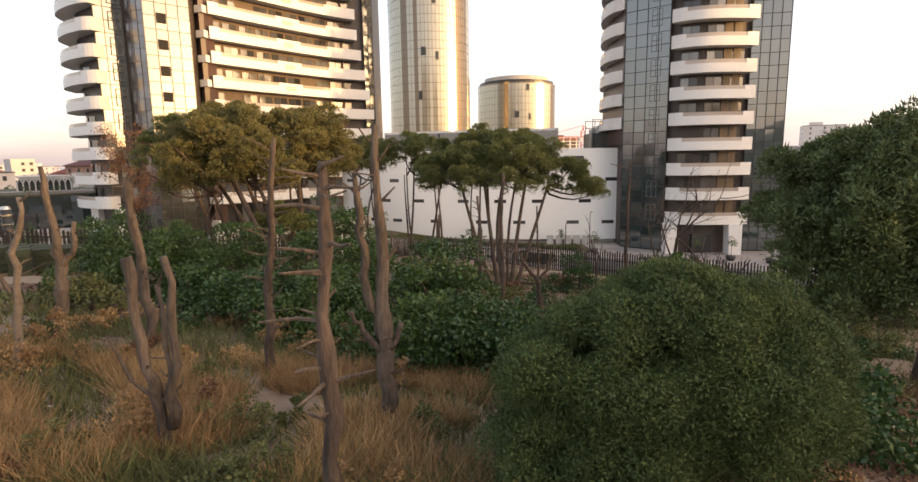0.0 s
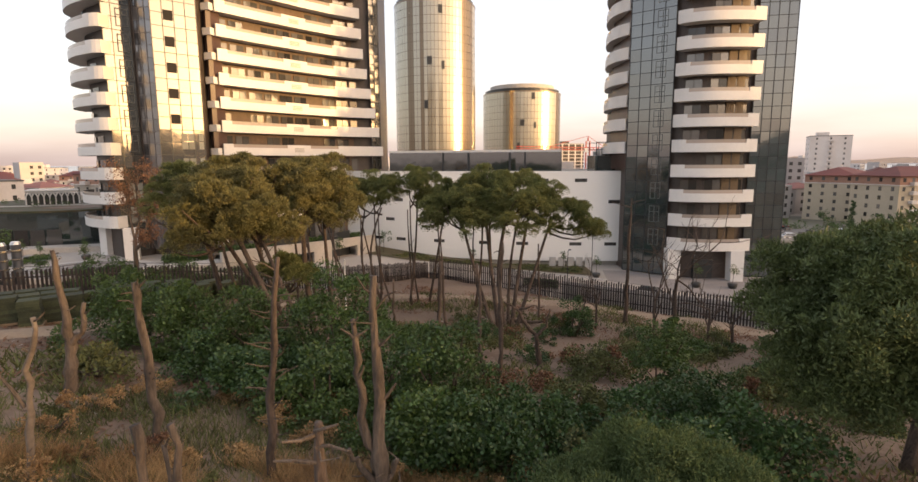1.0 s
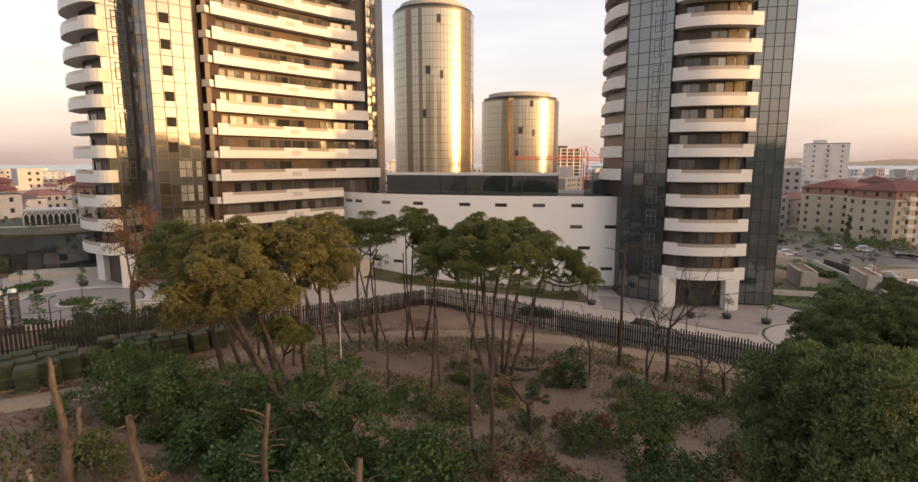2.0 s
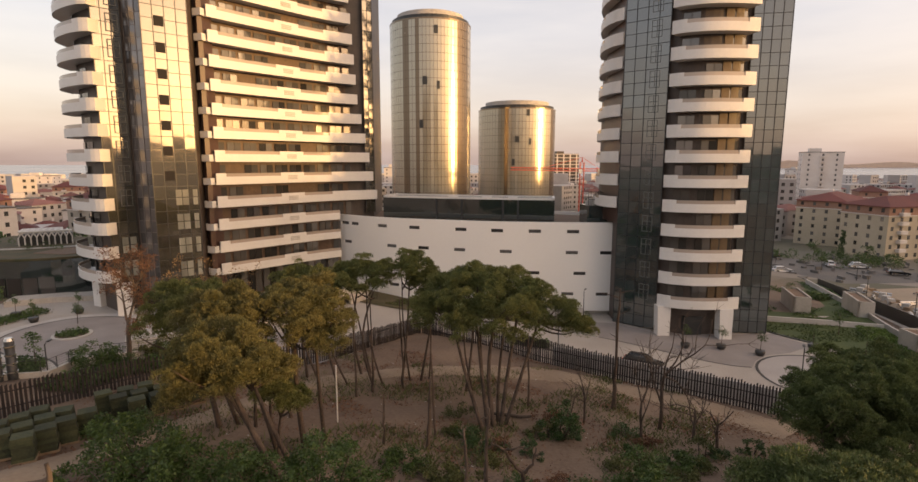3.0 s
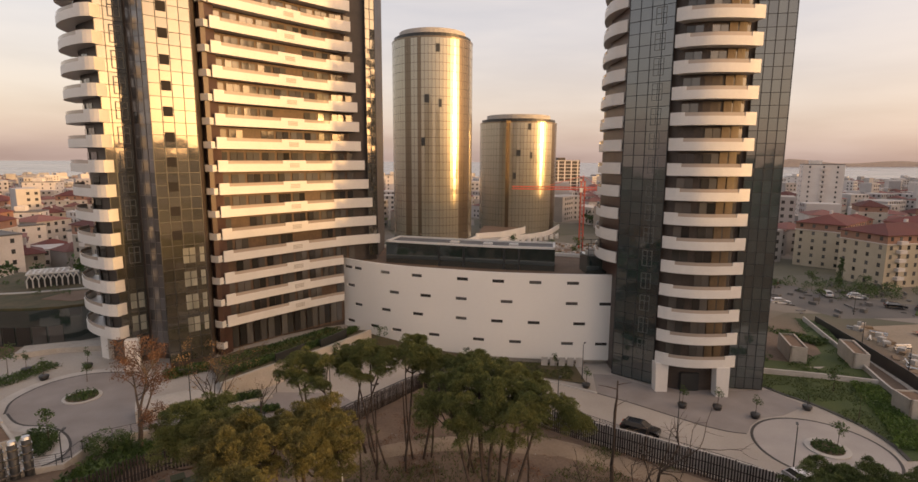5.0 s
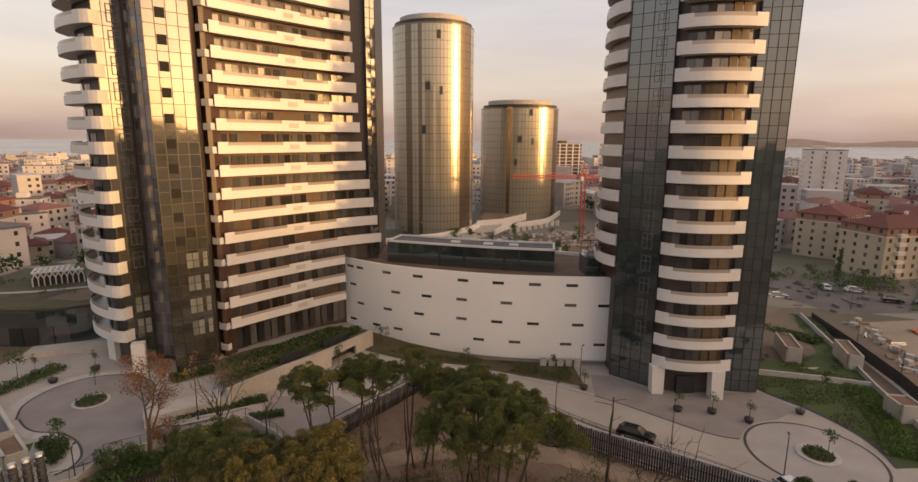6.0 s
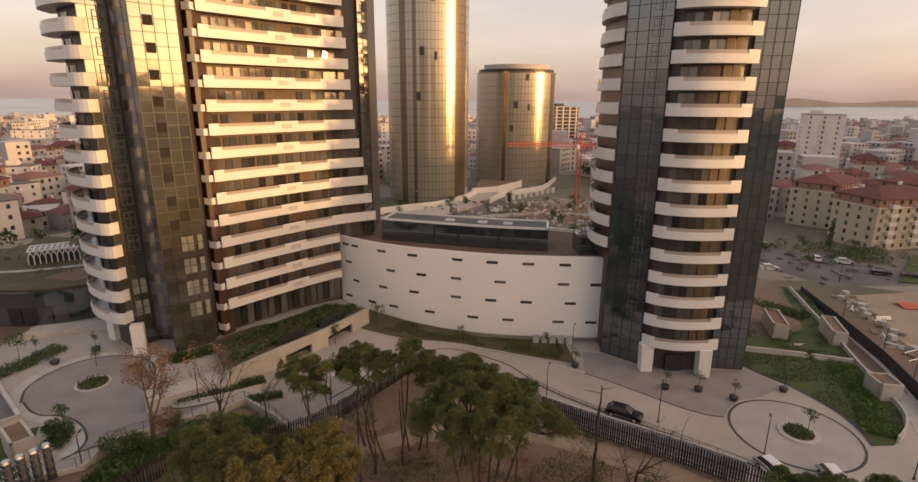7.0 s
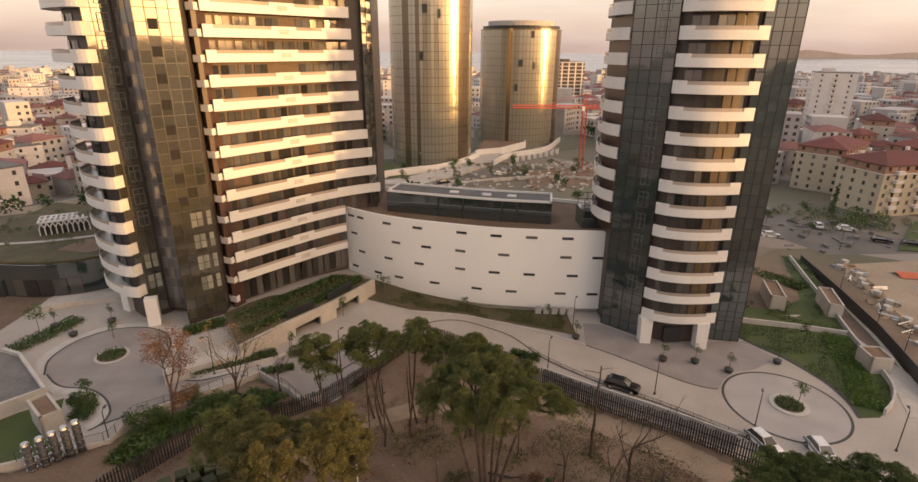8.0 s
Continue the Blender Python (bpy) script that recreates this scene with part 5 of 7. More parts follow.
# ---------------- grove: bushes ----------------
for k, (c, rad, mat, n) in enumerate([((-15.6, 27.0, 11.4), (3.4, 2.4), "leaf", 74), ((-12.6, 25.4, 10.8), (2.6, 1.9), "leaf", 54), ((-8.2, 24.6, 11.6), (3.0, 2.3), "leaf", 70), ((-4.6, 23.6, 12.0), (2.8, 2.2), "leaf", 70), ((-10.6, 22.8, 9.2), (1.7, 1.4), "darkleaf", 28), ((-7.4, 19.4, 9.6), (2.0, 1.6), "darkleaf", 44), ((-4.2, 18.4, 9.9), (2.0, 1.6), "leaf", 46), ((-2.2, 20.8, 10.2), (1.9, 1.6), "leaf", 44), ((-0.6, 15.4, 9.8), (1.7, 1.4), "leaf", 42), ((3.2, 17.4, 8.8), (1.8, 1.5), "darkleaf", 36), ((9.6, 19.2, 8.0), (2.0, 1.6), "darkleaf", 34),
                                      ((-6.6, 21.6, 9.4), (2.0, 1.6), "darkleaf", 34), ((0.2, 18.6, 11.0), (2.0, 1.7), "leaf", 64), ((1.0, 15.0, 9.3), (2.0, 1.5), "darkleaf", 56), ((9.6, 37.4, 6.8), (1.3, 1.2), "darkleaf", 22), ((13.2, 30.2, 6.9), (1.7, 1.5), "leaf", 26),
                                      ((8.4, 27.4, 6.3), (2.0, 1.7), "weed", 26), ((11.0, 22.6, 7.2), (2.0, 1.7), "darkleaf", 30), ((5.6, 12.8, 9.6), (1.8, 1.5), "darkleaf", 40), ((11.0, 25.0, 9.2), (1.3, 1.1), "leaf", 28), ((9.6, 14.6, 9.4), (2.0, 1.6), "darkleaf", 40), ((8.8, 10.8, 8.4), (1.6, 1.2), "darkleaf", 34), ((20.6, 27.6, 5.6), (1.9, 1.5), "darkleaf", 30), ((16.4, 24.6, 5.8), (1.8, 1.5), "weed", 26), ((6.8, 16.6, 8.8), (2.0, 1.6), "darkleaf", 36), ((5.4, 20.2, 7.3), (1.8, 1.5), "weed", 28), ((6.0, 15.6, 8.4), (1.8, 1.5), "weed", 30), ((4.0, 12.8, 8.7), (1.8, 1.4), "darkleaf", 36),
                                      ((17.0, 33.6, 4.6), (1.4, 1.2), "leaf", 18), ((1.4, 29.4, 6.4), (1.3, 1.2), "weed", 16), ((-1.6, 31.2, 6.6), (1.6, 1.2), "leaf", 20), ((-14.2, 21.6, 8.9), (1.6, 1.3), "weed", 20), ((21.4, 30.8, 5.0), (2.0, 1.6), "darkleaf", 28),
                                      ((-19.6, 33.4, 8.4), (2.2, 1.5), "leaf", 30), ((-29.2, 46.4, 8.5), (2.0, 1.8), "leaf", 34), ((-24.4, 50.6, 7.0), (2.4, 1.4), "leaf", 30), ((-19.0, 51.8, 6.6), (2.2, 1.3), "leaf", 26), ((-27.6, 52.4, 6.4), (1.6, 1.0), "weed", 16)]):
    shrub({"leaf": "leafy green bush with uneven outline", "darkleaf": "dark dense bush in the shade", "weed": "dry straggling bush with thin stems"}[mat], c, rad, 60 + k, mat, 0.15, n, 150)

# ---------------- grove: lopped and dead trees ----------------
snag("thin dead pole with a reddish snapped side branch", (-10.3, 13.0, 8.0), [([(-10.4, 13.0, 8.0), (-10.2, 13, 9.6), (-10.0, 13, 11.2), (-9.8, 13.0, 12.5)], 0.12, 0.06)], [((-10.25, 13, 10.2), (-10.7, 12.9, 11.1), 0.06), ((-10.7, 12.9, 11.1), (-11.6, 12.7, 11.3), 0.04), ((-10.15, 13, 10.6), (-9.5, 13.1, 10.9), 0.02)], 1, mat="greybranch")
snag("lopped trunk forked like a Y", (-13.5, 19, 7.6), [([(-13.5, 19, 7.6), (-13.3, 19, 8.8), (-13.2, 19, 9.9), (-13.35, 19, 11.4), (-13.5, 19, 13.2)], 0.27, 0.11), ([(-13.2, 19, 9.8), (-12.8, 19, 10.2), (-12.6, 19, 11.3)], 0.15, 0.08)], [((-13.3, 19, 11.0), (-12.9, 19, 11.2), 0.03)], 2)
snag("tall leaning lopped trunk", (-8.3, 15, 8.3), [([(-8.1, 15, 8.0), (-8.25, 15, 9.5), (-8.35, 15, 11.2), (-8.45, 15, 12.9)], 0.17, 0.11)], [((-8.4, 15, 12.2), (-8.9, 14.9, 12.4), 0.03), ((-8.4, 15, 12.7), (-8.15, 15, 12.95), 0.04)], 3)
snag("short double-stemmed lopped trunk in dry grass", (-4.8, 9, 8.5), [([(-4.75, 9, 8.4), (-4.95, 9, 9.3), (-5.1, 9, 10.3), (-5.2, 9, 11.7)], 0.13, 0.09), ([(-4.7, 9, 8.7), (-4.55, 9, 9.8), (-4.6, 9, 11.7)], 0.11, 0.07), ([(-4.7, 9, 8.9), (-4.72, 9.1, 10.0), (-4.85, 9.2, 11.2)], 0.06, 0.05)],
     [((-4.85, 9, 9.2), (-5.25, 8.9, 9.6), 0.05), ((-5.25, 8.9, 9.6), (-5.55, 8.85, 10.4), 0.04), ((-4.85, 9.2, 11.1), (-4.7, 9.1, 11.4), 0.03)], 4)
stubs = []
rs = random.Random(9)
for k in range(22):
    z = 9.0 + k * 0.21
    s = rs.choice((-1, 1))
    x = -4.55 + (z - 8.1) * 0.09
    L = rs.uniform(0.25, 0.7)
    stubs.append(((x, 13.7, z), (x + s * L, 13.7 + rs.uniform(-0.3, 0.1), z + rs.uniform(0.05, 0.45)), 0.022))
snag("straight lopped trunk bristling with short branch stubs", (-4.6, 13.7, 8.0), [([(-4.6, 13.7, 8.0), (-4.45, 13.7, 9.6), (-4.3, 13.7, 11.4), (-4.05, 13.7, 13.8)], 0.16, 0.07)], stubs, 5, mat="bark")
stubs = []
for k, (dx, z, up) in enumerate([(-0.75, 11.42, 0.02), (-0.35, 10.9, 0.0), (-0.3, 10.75, -0.18), (0.5, 10.72, 0.12), (-0.45, 12.2, 0.1), (0.35, 12.35, 0.0), (-0.5, 12.7, 0.03), (0.4, 12.9, 0.02), (-0.3, 13.05, 0.08), (0.12, 11.5, 0.3), (0.3, 13.1, 0.15), (-0.4, 12.0, 0.05)]):
    stubs.append(((-1.34, 6.0, z), (-1.34 + dx, 6.0 - 0.15 * (k % 3), z + up), 0.03))
snag("thick lopped trunk with pale sawn branches", (-1.38, 6, 8.6), [([(-1.4, 6, 8.2), (-1.36, 6, 9.8), (-1.32, 6, 11.5), (-1.3, 6, 13.2)], 0.135, 0.075)], stubs, 6, mat="bark")
snag("stout trunk that forks into several lopped limbs", (-1.15, 10.8, 7.4), [([(-1.1, 10.8, 6.9), (-1.15, 10.8, 8.2), (-1.2, 10.8, 9.5), (-1.2, 10.8, 11.2), (-1.25, 10.8, 13.9)], 0.27, 0.09), ([(-1.25, 10.8, 9.6), (-1.55, 10.8, 10.6), (-1.62, 10.8, 11.8), (-1.7, 10.8, 13.0)], 0.13, 0.06), ([(-1.25, 10.8, 9.3), (-1.65, 10.75, 9.8), (-1.85, 10.7, 10.2)], 0.1, 0.05), ([(-1.1, 10.8, 9.4), (-0.85, 10.8, 9.9)], 0.09, 0.06)],
     [((-1.2, 10.8, 11.2), (-0.85, 10.8, 11.6), 0.05), ((-1.2, 10.8, 12.4), (-0.9, 10.7, 12.7), 0.03), ((-1.65, 10.8, 11.6), (-1.5, 10.8, 12.0), 0.04), ((-1.22, 10.8, 13.5), (-1.6, 10.8, 13.9), 0.03), ((-1.22, 10.8, 13.2), (-0.8, 10.7, 13.6), 0.025), ((-1.7, 10.8, 12.6), (-1.95, 10.8, 12.8), 0.04), ((-1.22, 10.8, 12.9), (-1.75, 10.6, 13.0), 0.02)], 7)
snag("bare slender pine trunk without branches", (2.8, 24, 5.5), [([(2.8, 24, 5.5), (2.8, 24, 8), (2.75, 24, 10.5), (2.85, 24, 12.6)], 0.15, 0.07)], [((2.8, 24, 8.6), (3.3, 24, 9.0), 0.03)], 8, mat="bark")
snag("bare leaning pine trunk without branches", (2.1, 23.4, 5.8), [([(2.1, 23.4, 5.8), (1.8, 23.8, 8), (1.85, 24, 10), (1.7, 24, 11.6)], 0.13, 0.06)], [((1.85, 24, 9.2), (1.5, 24, 9.6), 0.03)], 9, mat="bark")
snag("gnarled dead tree with twisted limbs", (5.4, 28, 5.0), [([(5.4, 28, 4.6), (5.3, 28, 6.0), (5.2, 28, 6.9)], 0.2, 0.14), ([(5.2, 28, 6.8), (4.5, 28, 7.6), (4.1, 27.8, 8.4), (3.4, 27.8, 8.8)], 0.13, 0.05), ([(5.25, 28, 6.8), (5.7, 28, 7.3), (5.9, 28, 8.3)], 0.12, 0.04), ([(4.2, 27.8, 8.3), (4.9, 27.6, 8.6), (5.4, 27.6, 8.4)], 0.07, 0.03)], [((5.8, 28, 7.7), (6.2, 28, 8.1), 0.03), ((3.7, 27.8, 8.6), (3.5, 27.7, 9.2), 0.03)], 10, mat="bark")
snag("tall bare dead pine beside the fence", (16.3, 45.6, 1.6), [([(16.3, 45.6, 1.6), (16.3, 45.6, 6), (16.35, 45.6, 10), (16.4, 45.6, 13.0)], 0.24, 0.08)], [((16.35, 45.6, 12.2), (14.6, 45.4, 12.7), 0.05), ((16.35, 45.6, 12.6), (17.6, 45.4, 12.9), 0.04), ((16.35, 45.6, 10.6), (17.3, 45.5, 11.2), 0.03), ((16.3, 45.6, 8.5), (15.6, 45.5, 9.0), 0.03)], 11, mat="bark", stub_mat="bark")
bare_tree("leafless tree with fine grey twigs", (18.6, 41.0), 9.6, 41, 0.17, 0.55)
bare_tree("leafless tree with fine grey twigs", (16.0, 38.6), 6.2, 42, 0.12, 0.6)
bare_tree("leafless crooked sapling with broken twigs", (20.4, 39.0), 5.6, 43, 0.12, 0.6)
bare_tree("leafless crooked sapling with broken twigs", (21.5, 37.6), 4.0, 44, 0.13, 0.35, 2)
bare_tree("grey twiggy dead shrub on bare earth", (12.4, 41.4), 5.4, 45, 0.1, 0.75)
bare_tree("grey twiggy dead shrub on bare earth", (10.2, 38.2), 4.0, 46, 0.09, 0.8)
bare_tree("dead tree with rust-red dry needles", (-27.2, 48.0), 8.2, 47, 0.24, 0.6, 4, "deadwood", "rust", 5600)
bare_tree("bare tree with an ochre leafy top", (-22.1, 51.4), 9.0, 48, 0.16, 0.42, 3, "bark", "straw", 900)
bare_tree("bare young tree beside the drive", (-18.6, 55.2), 6.5, 49, 0.1, 0.4, 3, "bark")
for k, (x, y, h, r) in enumerate([(-5.2, 45.4, 8.2, 0.12), (-2.7, 47.4, 8.6, 0.12), (-0.2, 34.4, 5.0, 0.17), (-3.2, 34.6, 3.6, 0.11), (0.3, 36.2, 7.0, 0.12), (-6.4, 44.0, 7.5, 0.11), (8.4, 44.6, 6.5, 0.12), (-12.2, 36.2, 6.2, 0.15), (-11.4, 37.0, 6.4, 0.14), (-10.4, 38.4, 6.6, 0.14)]):
    z = grove_z(x, y)
    lx = rs.uniform(-0.4, 0.4)
    snag("bare upright trunk among the pines", (x, y, z), [([(x, y, z), (x + lx * 0.4, y, z + h * 0.4), (x + lx, y + 0.1, z + h)], r, r * 0.5)], [((x + lx * 0.6, y, z + h * 0.62), (x + lx * 0.6 + rs.uniform(-0.6, 0.6), y, z + h * 0.7), 0.025)], 60 + k, mat="bark", stub_mat="bark")
pole = tagged(new("white_pole", to_mesh("white_pole", MB().cyl(0, 0, -0.2, 4.4, 0.05, 8), M["white"])), "thin white upright pole in the grove", "pole")
pole.location = (-6.9, 38.0, grove_z(-6.9, 38.0))
fallen = tagged(new("fallen_log", to_mesh("fallen_log", MB().tube([(-1.5, 0.4, 0.15), (-0.5, 0.1, 0.2), (0.6, -0.2, 0.15), (1.6, -0.3, 0.25)], [0.16, 0.15, 0.13, 0.09], 9), M["deadwood"], True)), "fallen pale log lying on the earth", "log")
fallen.location = (6.6, 41.5, grove_z(6.6, 41.5))

for k in range(64):
    x, y = rs.uniform(-13.5, 6.5), rs.uniform(5, 21)
    if -3.2 < x < 2.0 and y < 5.5:
        continue
    mt = rs.choice(("straw", "weed", "straw", "straw", "rust", "weed"))
    shrub({"straw": "low dry straw-coloured bush", "weed": "low green weedy bush", "rust": "low brown withered bush"}[mt], (x, y, grove_z(x, y) + rs.uniform(0.5, 1.1)), (rs.uniform(0.4, 0.9), rs.uniform(0.4, 0.8)), 400 + k, mt, 0.075, 13, 90, "low_bush", "low bushes")

for k in range(58):
    x, y = rs.uniform(-6, 24), rs.uniform(19, 41)
    if x < 0 and y > 30:
        continue
    mt = rs.choice(("weed", "rust", "darkleaf", "weed", "darkleaf"))
    shrub({"weed": "scrubby olive bush on the grove floor", "rust": "brown withered scrub on the grove floor", "darkleaf": "low dark green bush on the grove floor"}[mt], (x, y, grove_z(x, y) + rs.uniform(0.5, 1.5)), (rs.uniform(0.6, 1.5), rs.uniform(0.5, 1.2)), 500 + k, mt, 0.13, 14, 75, "low_bush", "low bushes")

# ---------------- ground cover ----------------
def blades(rng, xy, h, width, mat_name, lean=0.35, zf=grove_z):
    n = len(xy)
    z = np.array([zf(a, b) for a, b in xy])
    base = np.column_stack([xy, z - 0.05])
    d = rng.normal(0, lean, (n, 3))
    d[:, 2] = 1
    tip = base + d * np.asarray(h).reshape(-1, 1)
    a = rng.uniform(0, 6.28, n)
    w = np.column_stack([np.cos(a), np.sin(a), np.zeros(n)]) * width
    return np.stack([base - w, base + w, tip], 1)


def patchy(rng, n, x0, x1, y0, y1, scale, cut, seed_z):
    out = []
    while len(out) < n:
        x, y = rng.uniform(x0, x1), rng.uniform(y0, y1)
        if noise.noise((x * scale, y * scale, seed_z)) > cut and y < interp(EDGE, x) - 0.6 and math.hypot(x, y) > 2.2:
            out.append((x, y))
    return np.array(out)


rng = np.random.default_rng(77)
p = patchy(rng, 42000, -13, 1.0, 7.6, 14.5, 0.45, -0.05, 2.0)
stuff("dry_grass", tris_mesh("dry_grass", blades(rng, p, rng.uniform(0.2, 0.72, len(p)), 0.014, "straw", 0.6), M["straw"]), "tall dry straw-coloured grass in the clearing", "grass")
p = patchy(rng, 46000, -16, 6.5, 2.6, 20, 0.4, -0.3, 9.0)
q = patchy(rng, 16000, -6.5, 1.5, 4.2, 8.6, 0.5, -0.25, 4.0)
stuff("green_weeds", tris_mesh("green_weeds", blades(rng, q, rng.uniform(0.15, 0.6, len(q)), 0.016, "leaf", 0.7), M["weed"]), "soft green weeds at the edge of the clearing", "grass")
stuff("green_weeds", tris_mesh("green_weeds", blades(rng, p, rng.uniform(0.15, 0.55, len(p)), 0.02, "weed", 0.5), M["weed"]), "low green weeds and grass tufts", "grass")
p = patchy(rng, 24000, -24, 36, 14, 58, 0.16, 0.02, 5.0)
stuff("undergrowth", tris_mesh("undergrowth", blades(rng, p, rng.uniform(0.12, 0.5, len(p)), 0.06, "weed", 0.7), M["weed"]), "thin undergrowth scattered over the grove floor", "undergrowth")
p = patchy(rng, 30000, -26, 36, 16, 62, 0.2, -0.05, 15.0)
stuff("leaf_litter", tris_mesh("leaf_litter", blades(rng, p, rng.uniform(0.04, 0.2, len(p)), 0.07, "rust", 1.8), M["rust"]), "brown fallen needles and twigs on the earth", "litter")
# extra litter that darkens the ground where the pines' shade falls
p = patchy(rng, 16000, 4, 15, 6, 16, 0.3, -0.4, 25.0)
stuff("leaf_litter", tris_mesh("leaf_litter", blades(rng, p, rng.uniform(0.05, 0.25, len(p)), 0.05, "rust", 1.6), M["rust"]), "rust-brown litter added for the shade under the pines", "litter")
p = patchy(rng, 900, -24, 30, 10, 56, 0.4, 0.1, 21.0)
c = np.column_stack([p, [grove_z(a, b) + 0.03 for a, b in p]])
dd = rng.normal(0, 0.09, (len(p), 2, 3)) * np.array([1, 1, 0.3])
stuff("scattered_stones", tris_mesh("scattered_stones", np.stack([c, c + dd[:, 0], c + dd[:, 1] + [0, 0, 0.04]], 1), M["kerb"]), "pale stones and scraps strewn on the earth", "rubble")

# ---------------- trodden path along the fence ----------------
TRACK = smooth_path([(-26.5, 19.0), (-23.2, 25.5), (-19.5, 31.5), (-17.0, 35.6), (-14.4, 40.6), (-11.6, 45.0), (-8.6, 48.6), (-4.6, 51.6), (0.0, 53.8), (6.0, 55.2), (13.0, 55.2), (18.6, 52.6), (23.6, 49.2), (27.6, 45.8), (30.6, 42.0)], 130)
mb = MB()
for k, (x, y) in enumerate(TRACK):
    _, (dx, dy) = along(TRACK, length(TRACK) * k / (len(TRACK) - 1) * 0.999)
    half = (1.5 + 1.5 * min(1, max(0, (k - 60) / 30))) + 0.5 * noise.noise((k * 0.11, 3.1, 0)) + 0.3 * noise.noise((k * 0.5, 8.1, 0))
    for j in range(9):
        u = (j / 4 - 1)
        px, py = x - dy * half * u, y + dx * half * u
        mb.v.append((px, py, rough_land(px, py) + 0.13 - 0.24 * abs(u) ** 3))
for k in range(len(TRACK) - 1):
    for j in range(8):
        a = k * 9 + j
        mb.f.append((a, a + 9, a + 10, a + 1))
M["track"] = surface("trodden_earth", (0.20, 0.145, 0.10), (0.30, 0.23, 0.165), rough=0.95, grain=4, stain=0.3, bump=0.6)
structure("path", mb, M["track"], "pale trodden earth path curving along the fence", "path", True)
# ---------------- the town behind ----------------
HWIN = to_mesh("window", MB().box(0, 0, 0, 0.9, 0.12, 1.2), M["winglass"])


def hip(w, d, z, h, over=0.5):
    mb = MB()
    a, b = w / 2 + over, d / 2 + over
    r = max(0.3, (w - d) / 2) if w > d else 0.3
    q = [(-a, -b, z), (a, -b, z), (a, b, z), (-a, b, z)]
    t = [(-r, 0, z + h), (r, 0, z + h)]
    mb.face([q[0], q[1], t[1], t[0]])
    mb.face([q[1], q[2], t[1]])
    mb.face([q[2], q[3], t[0], t[1]])
    mb.face([q[3], q[0], t[0]])
    mb.face([(-a, -b, z - 0.15), (-a, b, z - 0.15), (a, b, z - 0.15), (a, -b, z - 0.15)])
    for k in range(4):
        j = (k + 1) % 4
        mb.face([(*q[k][:2], z - 0.15), (*q[j][:2], z - 0.15), q[j], q[k]])
    return mb


def house(label, w, d, floors, wall, roof="hip", roof_mat="redroof", storey=2.9, pitch=0.24, balconies=False, attic="", category="house", name="house", group="town houses", per=4.0):
    """A town house: body, roof with chimney, and every window by itself; built at the origin, facing -y."""
    t = thing(name, label, category, group)
    H = floors * storey
    top = H - storey if attic else H
    part("wall", MB().box(0, 0, -4, w, d, top + 4), M[wall], t)
    if attic:
        part("attic_wall", MB().box(0, 0, top, w - 0.02, d - 0.02, storey), M[attic], t, "reddish top storey")
        part("cornice", MB().box(0, 0, top - 0.12, w + 0.4, d + 0.4, 0.22), M["pinkwhite"], t)
    if roof == "hip":
        r = part("roof", hip(w, d, H, pitch * min(w, d)), M[roof_mat], t)
        part("chimney", MB().box(w * 0.2, d * 0.12, H + 0.3, 0.7, 0.9, pitch * min(w, d) + 0.4), M["pinkwhite"], r)
    else:
        r = part("roof", MB().box(0, 0, H, w + 0.3, d + 0.3, 0.35), M["roofgrey"], t)
        part("roof_hut", MB().box(-w * 0.15, d * 0.1, H + 0.35, w * 0.3, d * 0.35, 2.2), M[wall], r)
    for k in range(floors):
        z = k * storey + 0.9
        n = max(2, int(w / per))
        for i in range(n):
            x = -w / 2 + w * (i + 0.5) / n
            if balconies and i % 3 == 1 and k > 0:
                b = part("balcony", MB().box(x, -d / 2 - 0.65, z - 0.95, 2.5, 1.3, 0.95), M["pinkwhite"], t)
            placed("window", HWIN, t, x, -d / 2 - 0.02, z)
        m = max(2, int(d / (per * 1.2)))
        for i in range(m):
            y = -d / 2 + d * (i + 0.5) / m
            for s in (-1, 1):
                placed("window", HWIN, t, s * (w / 2 + 0.02), y, z, math.pi / 2)
    return t


HOMES = [
    house("two-storey cream house with a red tiled hip roof", 11, 9, 2, "housewall"),
    house("three-storey plastered house with a red tiled hip roof", 13, 10, 3, "housewall", balconies=True),
    house("four-storey pale apartment house with a flat roof", 14, 12, 4, "pinkwhite", "flat", balconies=True),
    house("five-storey apartment house with a red tiled roof", 16, 12, 5, "housewall", attic="rosewall", balconies=True),
    house("low white house with a wide red roof", 15, 10, 2, "pinkwhite"),
    house("three-storey rose plastered house with a red roof", 12, 10, 3, "rosewall"),
]
rh = random.Random(31)
taken = [(-2, 240, 42), (43, 293, 44), (143, 188, 24), (140, 156, 22), (228, 318, 24), (112, 480, 22), (35, 170, 52), (-86, 118, 30), (100, 120, 42), (-40, 100, 42), (70, 215, 24), (62, 235, 30), (112, 150, 32), (92, 172, 22), (-26, 214, 30), (-32, 168, 27), (-142, 178, 9), (-141, 199, 9), (-162, 212, 10), (-120, 214, 9), (-176, 190, 10)]
count = 0
spots = []
for ring in range(4000):
    y = 140 + 240 * rh.random() ** 1.2
    x = (rh.random() * 2 - 1) * 0.98 * y
    if any(math.hypot(x - a, y - b) < r + 8 for a, b, r in taken):
        continue
    taken.append((x, y, 8.5))
    spots.append((x, y))
    if len(spots) >= 70:
        break
